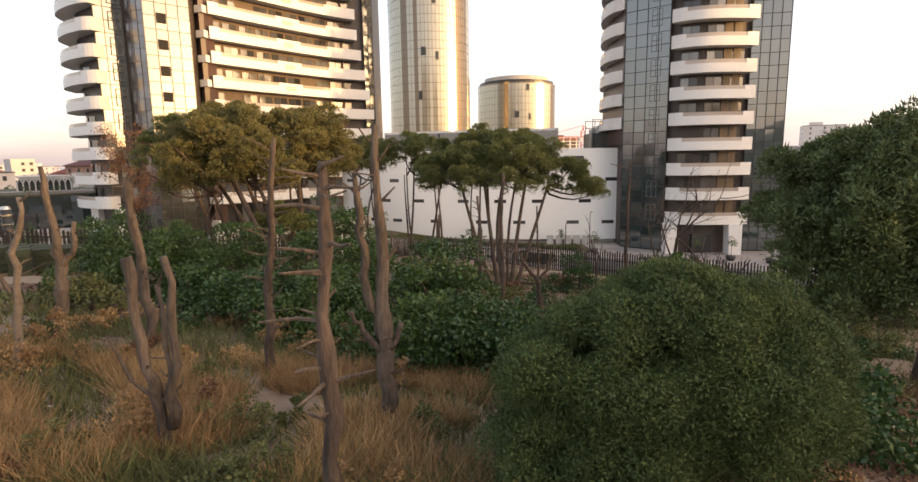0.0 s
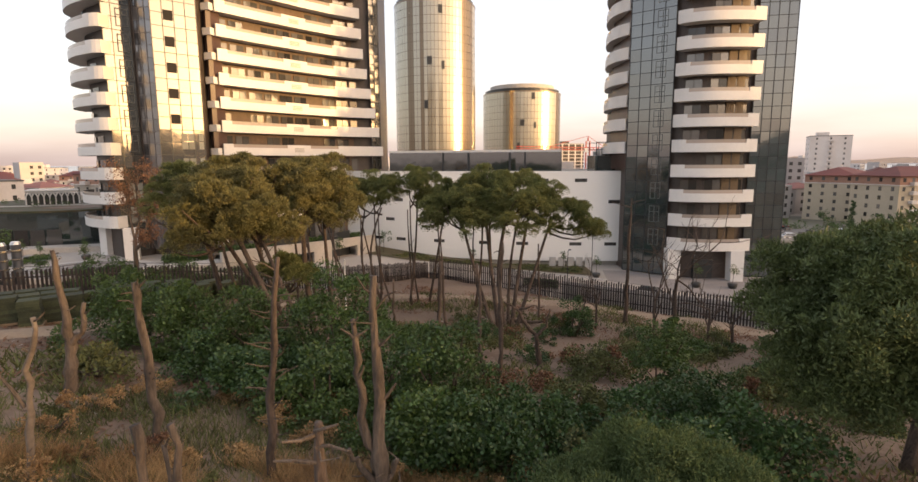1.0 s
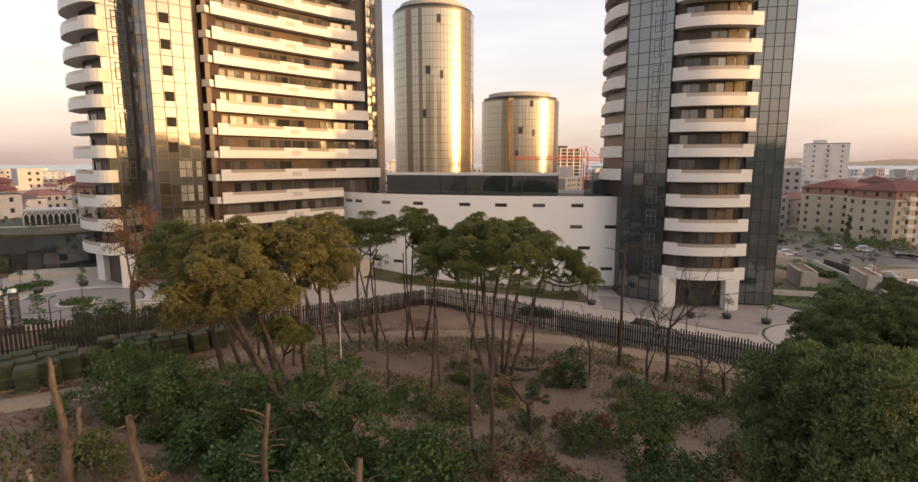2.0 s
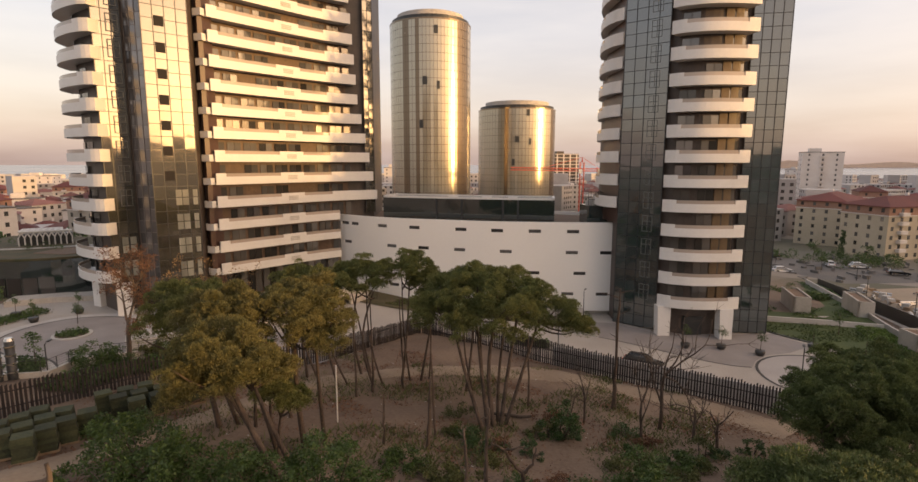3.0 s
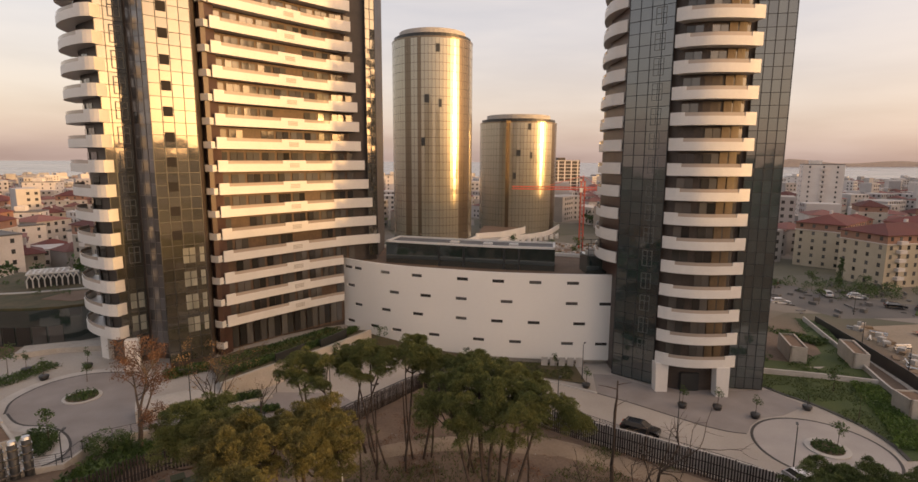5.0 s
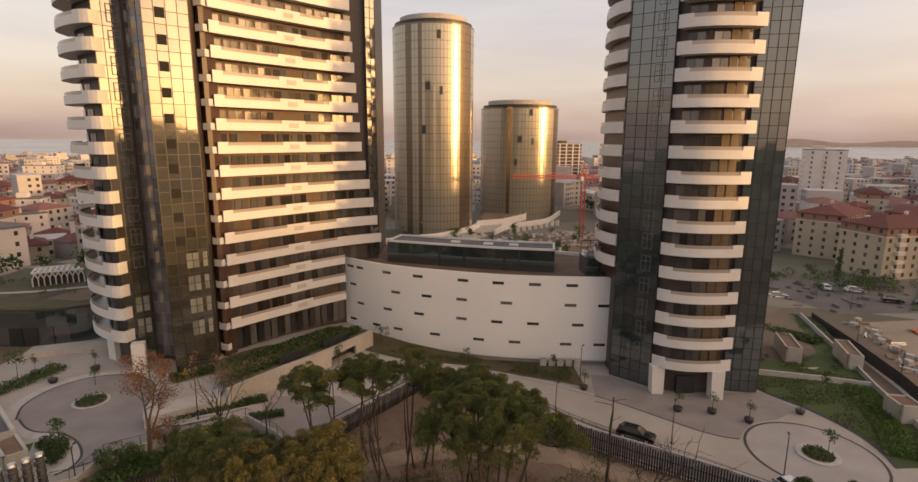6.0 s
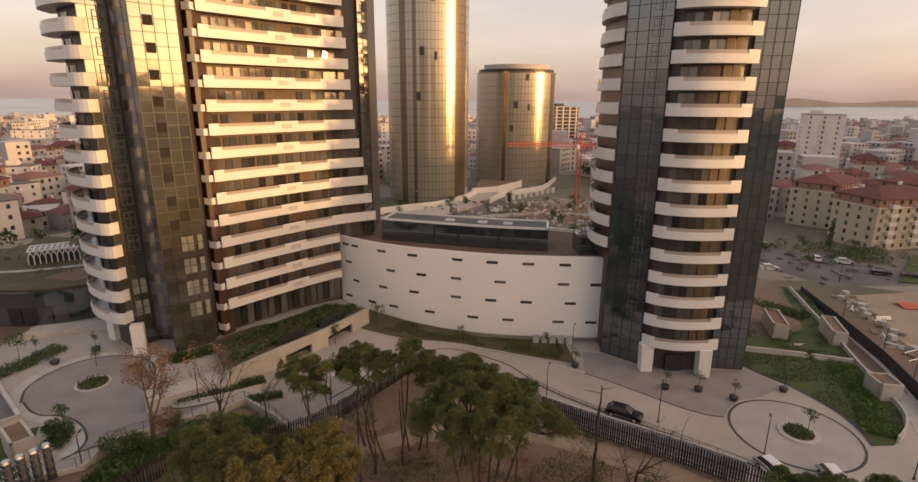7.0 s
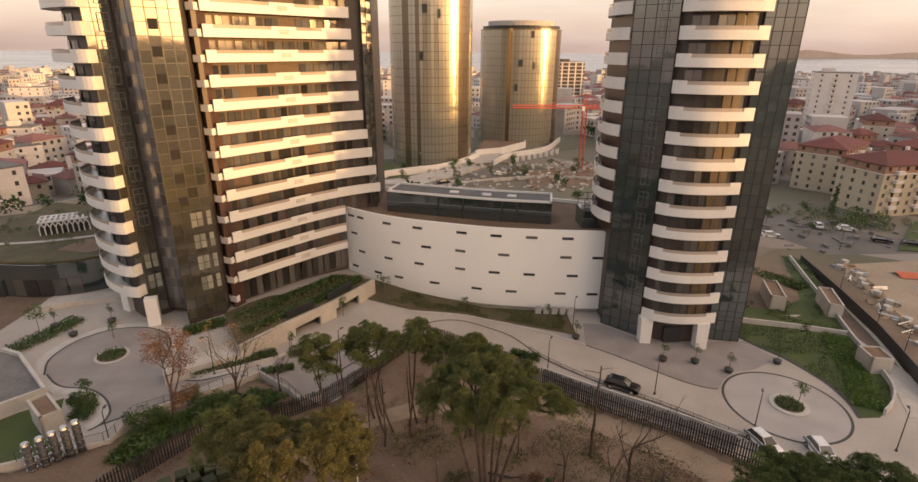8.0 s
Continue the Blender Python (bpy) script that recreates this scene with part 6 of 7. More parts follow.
for k, (x, y) in enumerate(spots):
    src = HOMES[rh.choice((0, 1, 1, 2, 3, 3, 4, 5))]
    m = pose(x, y, land_z(x, y), 0, 0, rh.choice((0, 15, -20, 35, 60, -50, 80)) + rh.uniform(-6, 6))
    if k < len(HOMES):
        HOMES[k].matrix_basis = m
    else:
        copy_thing(src, m)

apt = house("six-storey cream apartment block with a rose top storey and red roof", 25, 15, 6, "cream", attic="rosewall", storey=2.6, pitch=0.18, balconies=True, category="apartment block", name="apartment_block", group="cream apartment blocks", per=3.0)
apt.matrix_basis = pose(143, 188.5, land_z(140, 185), 0, 0, 38)
copy_thing(apt, pose(139.5, 156.5, land_z(138, 156), 0, 0, 10))
copy_thing(apt, pose(176.0, 186.0, land_z(170, 180), 0, 0, 25))
tower_w = house("tall white apartment tower with dark window strips", 21, 18, 12, "pinkwhite", "flat", storey=2.95, balconies=True, category="apartment tower", name="apartment_tower", group="", per=7.0)
tower_w.matrix_basis = pose(234, 322, land_z(228, 320), 0, 0, -28)
tower_c = house("tall dark and white apartment tower in the distance", 22, 18, 13, "darkwall", "flat", storey=3.0, category="apartment tower", name="apartment_tower", group="", per=3.0)
tower_c.matrix_basis = pose(113, 482, land_z(113, 480), 0, 0, 8)
for k in range(4):
    part("white_strip", MB().box(-9 + 6 * k, -9.1, 0, 1.0, 0.3, 39), M["pinkwhite"], tower_c)
for k in range(13):
    part("white_course", MB().box(0, -9.12, 3 * k + 2.6, 22.2, 0.2, 0.5), M["pinkwhite"], tower_c)
for (x, y, h, w) in ((203, 352, 11, 14), (-150, 330, 8, 18), (-300, 420, 7, 22), (330, 480, 9, 20), (-32, 420, 9, 18), (60, 520, 10, 20), (20, 470, 8, 16), (-14, 360, 9, 15)):
    b = house("pale mid-rise apartment house among red roofs", w, 13, h, "pinkwhite", "flat", category="apartment house", name="apartment_house", group="mid-rise houses", per=4.5)
    b.matrix_basis = pose(x, y, land_z(x, y), 0, 0, rh.uniform(-30, 30))

# far town, too small to count
rng = np.random.default_rng(8)
walls, roofs = MB(), MB()
panes = MB()
for k in range(5400):
    y = 385 + 1420 * rng.random() ** 1.45 if k < 4600 else 165 + 240 * rng.random()
    x = (rng.random() * 2 - 1) * 0.98 * y
    if any(math.hypot(x - a, y - b) < (r if i < 21 else r + 2.5) for i, (a, b, r) in enumerate(taken if k >= 4600 else taken[:21])):
        continue
    if k >= 4600:
        taken.append((x, y, 8.5))
    z = land_z(x, y)
    w, d, h = rng.uniform(8, 18), rng.uniform(8, 16), rng.choice([6, 8, 10, 12, 15, 22], p=[0.2, 0.25, 0.25, 0.15, 0.1, 0.05])
    a = rng.uniform(0, 3)
    walls.box(x, y, z - 3, w, d, h + 3, a)
    if y < 760:
        c, s = math.cos(a), math.sin(a)
        for f in range(int(h / 3)):
            for i in range(int(w / 3.2)):
                u = -w / 2 + 1.6 + 3.2 * i
                bx, by = x + c * u + s * (d / 2 + 0.08), y + s * u - c * (d / 2 + 0.08)
                panes.face([(bx - c * 0.65, by - s * 0.65, z + 1 + 3 * f), (bx + c * 0.65, by + s * 0.65, z + 1 + 3 * f), (bx + c * 0.65, by + s * 0.65, z + 2.4 + 3 * f), (bx - c * 0.65, by - s * 0.65, z + 2.4 + 3 * f)])
            for i in range(int(d / 3.2)):
                u = -d / 2 + 1.6 + 3.2 * i
                for e in (-1, 1):
                    bx, by = x + e * c * (w / 2 + 0.08) - s * u, y + e * s * (w / 2 + 0.08) + c * u
                    panes.face([(bx + s * 0.65, by - c * 0.65, z + 1 + 3 * f), (bx - s * 0.65, by + c * 0.65, z + 1 + 3 * f), (bx - s * 0.65, by + c * 0.65, z + 2.4 + 3 * f), (bx + s * 0.65, by - c * 0.65, z + 2.4 + 3 * f)])
    if rng.random() < 0.7 and h < 14:
        c, s = math.cos(a), math.sin(a)
        q = [(x + c * i * (w / 2 + 0.4) - s * j * (d / 2 + 0.4), y + s * i * (w / 2 + 0.4) + c * j * (d / 2 + 0.4), z + h) for i, j in ((-1, -1), (1, -1), (1, 1), (-1, 1))]
        tip = (x, y, z + h + 2.2)
        for i in range(4):
            roofs.face([q[i], q[(i + 1) % 4], tip])
M["farwall"] = surface("far_walls", (0.37, 0.345, 0.33), (0.54, 0.51, 0.49), rough=0.9, grain=0.2, stain=0.02, bump=0, island=0.3)
M["farroof"] = surface("far_roofs", (0.16, 0.065, 0.055), (0.24, 0.11, 0.095), rough=0.9, grain=0.2, stain=0.02, bump=0, island=0.3)
stuff("far_town_houses", to_mesh("far_town_houses", walls, M["farwall"]), "pale houses of the distant town", "town")
stuff("far_town_windows", to_mesh("far_town_windows", panes, M["winglass"]), "dark windows of the distant town houses", "windows")
stuff("far_town_roofs", to_mesh("far_town_roofs", roofs, M["farroof"]), "red roofs of the distant town", "town")
# street trees among the houses
tri = []
for k in range(760):
    y = 125 + 1100 * rng.random() ** 1.5
    x = (rng.random() * 2 - 1) * 0.98 * y
    if any(math.hypot(x - a, y - b) < r * 0.85 for a, b, r in taken):
        continue
    z = land_z(x, y)
    hgt = rng.uniform(3, 8)
    for q in range(7):
        tri.append(leaf_clump(rng, np.array([x + rng.normal(0, hgt * 0.22), y + rng.normal(0, hgt * 0.22), z + hgt * rng.uniform(0.3, 0.85)]), hgt * 0.28, 16, hgt * 0.2))
stuff("town_trees", tris_mesh("town_trees", np.concatenate(tri), M["darkleaf"]), "dark green street trees between the houses", "trees")
# islands on the horizon
mb = MB()
pts = [(2150 + 60 * k, 3650 - 12 * k) for k in range(22)]
prof = [max(0, 16 * math.sin(k * 0.5) + 14 * math.sin(k * 0.21) + 12) * min(1, k / 4) for k in range(22)]
for k in range(21):
    a, b = pts[k], pts[k + 1]
    mb.face([(*a, -30), (*b, -30), (*b, 5 + prof[k + 1]), (*a, 5 + prof[k])])
    mb.face([(a[0] + 30, a[1] + 200, -30), (*a, 5 + prof[k]), (*b, 5 + prof[k + 1]), (b[0] + 30, b[1] + 200, -30)])
structure("island_hills", mb, M["hill"], "low island on the horizon of the sea, paled for haze", "island")
# gardens and paths round the far glass towers
structure("wall_terrace", MB().wall(smooth_path([(-24, 200), (-10, 209), (2, 216), (14, 232), (19, 243)], 20), -6, -2.0, 0.6), M["white"], "white curving terrace wall at the foot of a glass tower", "wall")
structure("wall_terrace_far", MB().wall(smooth_path([(24, 226), (33, 243), (52, 258), (66, 288)], 20), -8, -2.6, 0.6), M["white"], "white terrace wall at the foot of a glass tower", "wall")
structure("lawn_terrace", MB().prism([(-32, 196), (-14, 206), (-20, 228), (-34, 240), (-48, 220)], -7, -4.3), M["grass"], "small green lawn below the glass tower", "lawn")
structure("yard_ground", MB().prism([(28, 150), (68, 150), (76, 210), (56, 218), (36, 214)], -7, -4.2), M["roofbrown"], "brown earth yard behind the white building", "ground")
structure("yard_road", MB().prism([(-20, 150), (6, 176), (24, 200), (32, 222), (26, 224), (14, 206), (-4, 186), (-30, 160)], -7, -3.95), M["asphalt"], "dark curving road behind the white building", "road")
for k in range(9):
    ob = tagged(new("baluster_block", to_mesh("baluster_block", MB().box(0, 0, 0, 1.6, 0.6, 1.9).box(0, -0.6, 0, 0.5, 0.5, 2.6), M["white"])), "white garden block on the terrace edge", "garden wall", "terrace blocks")
    ob.matrix_basis = pose(32 + 3.1 * k, 232 + 2.6 * k, -5.0, 0, 0, 40)

structure("yard_paving", MB().prism([(-26, 176), (-6, 190), (10, 208), (22, 226), (30, 252), (20, 262), (4, 216), (-14, 200), (-34, 188)], -7, -4.1), M["concrete"], "pale paved paths below the glass towers", "pavement")
for k in range(14):
    x, y = rh.uniform(-20, 70), rh.uniform(160, 226)
    t = thing("garden_bush", "green garden bush behind the white building", "bush", "garden bushes", (x, y, land_z(x, y) + 0.6))
    part("leaves", tris_mesh("leaves", np.concatenate([leaf_clump(rng, rng.normal(0, 0.8, 3) + [0, 0, 1.4], 1.0, 70, 0.45) for _ in range(6)]), M["leaf"]), None, t)
# raised bed, saplings, vans and rubble in the yard behind the white building
structure("terrace_bed", MB().prism([(18, 246), (30, 252), (44, 270), (46, 286), (24, 280)], -7, -2.4), M["roofbrown"], "raised brown earth bed below the glass towers", "bed")
structure("terrace_bed_wall", MB().wall([(17.6, 245.6), (30.2, 251.6), (44.4, 269.6), (46.6, 287)], -7, -1.7, 0.5), M["white"], "white wall round the raised bed", "wall")
structure("yard_wall_low", MB().wall(smooth_path([(-30, 168), (-6, 182), (16, 194), (40, 200), (66, 196)], 24), -6, -3.4, 0.4), M["kerb"], "low pale wall across the yard", "wall")


def rubble(name, n, area, z_of, seed, label, mat):
    """Loose blocks, boards and scraps strewn over an area."""
    r = random.Random(seed)
    mb = MB()
    while n:
        x, y = r.uniform(area[0], area[1]), r.uniform(area[2], area[3])
        w = r.uniform(0.4, 2.4)
        mb.box(x, y, z_of(x, y) - 0.1, w, r.uniform(0.3, 1.2), r.uniform(0.2, 1.0), r.uniform(0, 3))
        n -= 1
    return stuff(name, to_mesh(name, mb, M[mat]), label, "rubble")


rubble("yard_rubble", 170, (-8, 64, 178, 226), lambda x, y: -4.1, 3, "pale building scraps strewn over the yard", "kerb")
rubble("yard_boards", 90, (0, 70, 176, 230), lambda x, y: -4.1, 4, "brown boards and earth heaps in the yard", "pallet")
rubble("roadside_scraps", 70, (84, 128, 116, 148), lambda x, y: max(land_z(x, y), -3.2), 5, "grey scraps and blocks along the road", "roofgrey")

# tower crane
cr = thing("tower_crane", "red lattice tower crane with a long jib", "crane", "", (57.8, 213, -5))


def lattice(a, b, w, step):
    mb = MB()
    a, b = Vector(a), Vector(b)
    d = (b - a).normalized()
    u = d.cross(Vector((0.1, 1, 0.05))).normalized()
    v = d.cross(u)
    n = int((b - a).length / step)
    cor = [(u * i + v * j) * w / 2 for i, j in ((-1, -1), (1, -1), (1, 1), (-1, 1))]
    for c in cor:
        mb.tube([a + c, b + c], [0.12, 0.12], 4)
    for k in range(n):
        p, q = a.lerp(b, k / n), a.lerp(b, (k + 1) / n)
        for i in range(4):
            mb.tube([p + cor[i], q + cor[(i + 1) % 4]], [0.07, 0.07], 3, False)
    return mb


part("mast", lattice((0, 0, 0), (0, 0, 29), 1.5, 1.6), M["redpaint"], cr)
part("jib", lattice((0, 0, 26), (-29, -4, 26.5), 1.0, 1.6), M["redpaint"], cr)
part("counter_jib", lattice((0, 0, 26), (8, 1, 26), 1.0, 1.6), M["redpaint"], cr)
part("counterweight", MB().box(7.2, 0.9, 24.2, 1.6, 1.4, 2.2), M["kerb"], cr)
part("cab", MB().box(-0.9, -0.8, 24.6, 1.2, 1.2, 1.7), M["whitepaint"], cr)
part("tie_rods", MB().tube([(0, 0, 31), (-16, -2.2, 26.8)], [0.08, 0.08], 4).tube([(0, 0, 31), (7, 0.9, 26.5)], [0.08, 0.08], 4).tube([(0, 0, 29), (0, 0, 31)], [0.4, 0.1], 5), M["redpaint"], cr)

# ---------------- dark curved pavilion with roof garden ----------------
pav = thing("pavilion", "low curved pavilion in dark green glass with a roof garden", "building")
PAV = smooth_path([(-84, 84.6), (-72, 84.2), (-66.2, 83.6), (-61.2, 84.4), (-57.2, 86.4), (-53.5, 90)], 24)
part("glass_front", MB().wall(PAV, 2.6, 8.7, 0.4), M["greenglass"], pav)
part("body", MB().prism(offset(PAV, 0.5)[::3] + [(-52, 108), (-86, 112)], 2.4, 8.5), M["darkwall"], pav)
for s in (15, 17.2, 19.4, 21.6, 23.8):
    (x, y), (dx, dy) = along(PAV, s)
    placed("window", WPANE, pav, x + dy * 0.06, y - dx * 0.06, 3.2, math.atan2(dy, dx), 0, 1.9, 1, 2.9)
(x, y), (dx, dy) = along(PAV, 11.0)
part("doorway", MB().box(x + dy * 0.1, y - dx * 0.1, 3.0, 2.6, 0.5, 2.9, math.atan2(dy, dx)), M["frame"], pav)
part("door_frame", MB().box(x + dy * 0.3 - dx * 1.6, y - dx * 0.3 - dy * 1.6, 3.0, 0.5, 0.5, 3.2, math.atan2(dy, dx)), M["concrete"], pav)
part("roof_soil", MB().prism(offset(PAV, 0.7)[::3] + [(-52, 108), (-86, 112)], 8.5, 8.95), M["bankmix"], pav, "planted roof")
part("roof_path", MB().wall(smooth_path([(-84, 92), (-73, 93.5), (-66, 96), (-60, 99)], 12), 8.95, 9.1, 0.8), M["kerb"], pav)
part("bare_bed", MB().prism([(-66, 90), (-60, 88.6), (-57, 92), (-61, 97), (-65, 95)], 8.95, 9.02), M["roofbrown"], pav)
arch = thing("arcade", "white arcade of small pointed arches on the garden", "arcade", "", (-73.9, 97.6, 8.95))
ux, uy = 0.75, 0.40
for row in range(3):
    for k in range(9 if row == 0 else 7):
        ox, oy = ux * 1.02 * k - uy * 2.6 * row, uy * 1.02 * k + ux * 2.6 * row
        mb = MB()
        for s in (0, 1):
            x, y = ox + ux * 1.02 * s, oy + uy * 1.02 * s
            mb.tube([(x, y, -0.3), (x, y, 1.4), (ox + ux * 0.51, oy + uy * 0.51, 2.3)], [0.12, 0.11, 0.12], 6)
        mb.tube([(ox, oy, 2.5), (ox + ux * 1.02, oy + uy * 1.02, 2.5)], [0.2, 0.2], 6)
        if row < 2:
            mb.tube([(ox, oy, 2.5), (ox - uy * 2.6, oy + ux * 2.6, 2.5)], [0.16, 0.16], 5)
        part("arch", mb, M["white"], arch)
# solid dark block that stands for the shade inside the arcade
part("dark_void", MB().hexa([(-0.4, 0.4, -0.2), (6.5, 4.1, -0.2), (5.4, 6.3, -0.2), (-1.6, 2.6, -0.2)], [(-0.4, 0.4, 1.9), (6.5, 4.1, 1.9), (5.4, 6.3, 1.9), (-1.6, 2.6, 1.9)]), M["frame"], arch)
structure("ring_road", MB().wall(smooth_path([(-150, 128), (-120, 135), (-104, 148), (-98, 162), (-104, 176)], 24), -6, 1.0, 6.0), M["asphalt"], "grey ramp road curving behind the garden", "road")
structure("ring_road_wall", MB().wall(smooth_path([(-150, 127), (-119, 134), (-103, 147.4), (-97, 162), (-103, 177)], 24), -6, 2.0, 0.4), M["kerb"], "pale parapet of the ramp road", "wall")
structure("garden_bank", MB().prism([(-100, 100), (-76, 106), (-74, 132), (-100, 140)], -4, 3.6), M["bankmix"], "green garden behind the pavilion", "lawn")

# planting on the garden and the pavilion roof, street trees by the crossing
tri = []
for k in range(260):
    if k < 150:
        x, y = rng.uniform(-99, -62), rng.uniform(91, 131)
        if -77 < x < -62 and 96 < y < 107:
            continue
        z = 3.7 if y > 104 else 9.0
        if x > -72 and y > 104:
            continue
        hgt, n = rng.uniform(0.6, 1.8), 60
    else:
        x, y = rng.uniform(100, 132), rng.uniform(132, 152)
        z, hgt, n = land_z(x, y), rng.uniform(2.0, 4.0), 130
        if rng.random() < 0.75:
            continue
    tri.append(leaf_clump(rng, np.array([x, y, z + hgt * 0.4]), hgt * 0.6, n, 0.16 + hgt * 0.08))
stuff("garden_planting", tris_mesh("garden_planting", np.concatenate(tri), M["leaf"]), "green shrubs on the garden and along the road", "shrubs")
for (x, y, w, rz, i) in ((-142, 178, 0, 35, 1), (-141, 199, 0, 55, 0), (-162, 212, 0, 50, 2), (-120, 214, 0, 20, 1), (-176, 190, 0, 30, 3)):
    copy_thing(HOMES[i], pose(x, y, land_z(x, y) - 0.5, 0, 0, rz))
# ---------------- ramp wall, banks and beds by the west tower ----------------
RAMP = smooth_path([(-25.6, 62.4), (-21.8, 68.6), (-16.2, 76.6), (-10.8, 86.2)], 28)
ramp_top = lambda x, y: 5.9 - 1.3 * min(1, max(0, (y - 62) / 24))
garage = [(9.4, 14.2, plaza_z(-20) - 0.4, 3.9), (17.6, 23.4, plaza_z(-16) - 0.4, 3.6)]


def cut_wall(path, z0, zf, holes, thick):
    mb, L = MB(), length(path)
    ss = sorted({0.0, L, *[v for h in holes for v in h[:2]], *list(np.arange(1, L, 1.0))})
    for a, b in zip(ss, ss[1:]):
        p = [along(path, a)[0], along(path, b)[0]]
        h = [q for q in holes if q[0] < (a + b) / 2 < q[1]]
        lo = h[0][3] if h else z0
        q = offset(p, thick)
        mb.hexa([(*p[0], lo), (*p[1], lo), (*q[1], lo), (*q[0], lo)], [(*p[0], zf(*p[0])), (*p[1], zf(*p[1])), (*q[1], zf(*q[1])), (*q[0], zf(*q[0]))])
    return mb


structure("wall_ramp", welded("wall_ramp", cut_wall(RAMP, 0.0, ramp_top, garage, 0.4), M["concrete"]), None, "pale rendered garage wall with two low openings", "wall")
for a, b, z0, z1 in garage:
    (x, y), (dx, dy) = along(RAMP, (a + b) / 2)
    g = tagged(new("garage_door", to_mesh("garage_door", MB().box(0, 0, 0, b - a + 0.2, 0.15, 4.2), M["frame"])), "dark garage opening under the bank", "garage door", "garage doors")
    g.matrix_basis = pose(x - dy * 1.6, y + dx * 1.6, z0 - 0.2, 0, 0, math.degrees(math.atan2(dy, dx)))
bank_in = [(-33.0, 76.0), (-31.0, 79.8), (-28.0, 83.4), (-24.6, 87.2), (-21.2, 90.8), (-17.6, 94.2)]
mb = MB()
outer = offset(RAMP, 0.4)
for k in range(25):
    t = k / 24
    o = along(outer, length(outer) * t * 0.999)[0]
    i = along(bank_in, length(bank_in) * t * 0.999)[0]
    for j in range(9):
        s = j / 8
        x, y = o[0] + (i[0] - o[0]) * s, o[1] + (i[1] - o[1]) * s
        mb.v.append((x, y, ramp_top(*o) - 0.25 - 2.1 * s + 0.12 * noise.noise((x * 0.6, y * 0.6, 1))))
for k in range(24):
    for j in range(8):
        a = k * 9 + j
        mb.f.append((a, a + 9, a + 10, a + 1))
structure("bank", mb, M["bankmix"], "planted green bank below the balconies", "bank", True)
structure("ramp_slab", MB().prism([(-34.8, 60.4), (-27.0, 65.6), (-25.6, 62.6), (-33.4, 57.8)], 2.6, 4.6), M["concrete"], "flat concrete roof beside the drive", "slab")


def hedge_row(name, path, h, w, z_of, seed, label, mat="hedge", density=420, size=0.13):
    rng = np.random.default_rng(seed)
    L = length(path)
    n = int(L * density)
    tri = []
    s = rng.uniform(0, L, n)
    c = np.array([(lambda q: (q[0][0] - q[1][1] * o, q[0][1] + q[1][0] * o))(along(path, v)) for v, o in zip(s, rng.uniform(-w / 2, w / 2, n))])
    z = np.array([z_of(a, b) for a, b in c]) + h * rng.uniform(0.02, 1, n) ** 0.7
    base = np.column_stack([c, z])
    d = rng.normal(0, size, (n, 2, 3))
    ob = tagged(new(name, tris_mesh(name, np.stack([base, base + d[:, 0], base + d[:, 1]], 1), M[mat])), label, "hedge", "", "stuff")
    return ob


pz = lambda x, y: plaza_z(x)
hedge_row("bank_plants", [(-28.6, 71.0), (-25.4, 75.6), (-20.6, 82.0), (-15.6, 89.5)], 0.5, 3.4, lambda x, y: ramp_top(x, y) - 1.1, 14, "sparse dry planting on the bank", "weed", 110, 0.16)
hedge_row("bank_plants", [(-26.6, 66.5), (-23.4, 71.5), (-18.6, 78.5), (-13.6, 87.5)], 0.8, 1.6, lambda x, y: ramp_top(x, y) - 0.6, 12, "green shrubs along the top of the garage wall", "leaf", 260, 0.17)
hedge_row("bank_plants", [(-30.6, 75.5), (-27.4, 80.0), (-22.5, 85.5), (-17.5, 91.5)], 0.7, 2.0, lambda x, y: ramp_top(x, y) - 2.1, 13, "green shrubs at the foot of the balconies", "hedge", 220, 0.17)
hedge_row("bank_plants", [(-28.6, 40.5), (-28.2, 45.0), (-25.6, 48.8), (-22.2, 53.2), (-18.4, 52.6)], 0.45, 3.6, grove_z, 11, "leafy green planting on the bank below the drive", "leaf", 420, 0.2)
hedge_row("hedge", [(-31.2, 59.8), (-26.8, 62.2), (-22.0, 65.2)], 0.8, 1.5, pz, 1, "low clipped green hedge beside the drive")
hedge_row("hedge", [(-22.6, 60.4), (-18.9, 62.2)], 0.7, 0.9, pz, 2, "narrow dark hedge on the traffic island")
structure("island_kerb", MB().wall([(-32.2, 58.8), (-26.2, 61.0), (-20.6, 65.2)], 2.4, lambda x, y: plaza_z(x) + 0.3, 0.35), M["kerb"], "pale kerb of the planted island", "kerb")
hedge_row("hedge", smooth_path([(-43.0, 54.6), (-41.4, 55.0), (-40.2, 53.4), (-40.0, 51.2)], 10), 0.8, 2.2, pz, 3, "rounded green bed beside the turning circle")
hedge_row("hedge", [(-58.0, 66.5), (-55.6, 71.5), (-54.6, 75.5)], 0.6, 3.0, pz, 4, "green bed with low planting", density=300)
hedge_row("hedge", [(62.7, 72.8), (60.0, 66.6), (57.3, 60.2), (54.4, 54.8)], 0.45, 3.6, lambda x, y: 0.1, 5, "bright green ground cover on the lawn's edge", "cover", 420, 0.13)
hedge_row("hedge", [(62, 104), (66, 98), (70, 91)], 0.9, 4.0, lambda x, y: 0.2 - 0.06 * max(0, y - 80), 6, "green planting on the back lawn", "leaf", 300, 0.2)
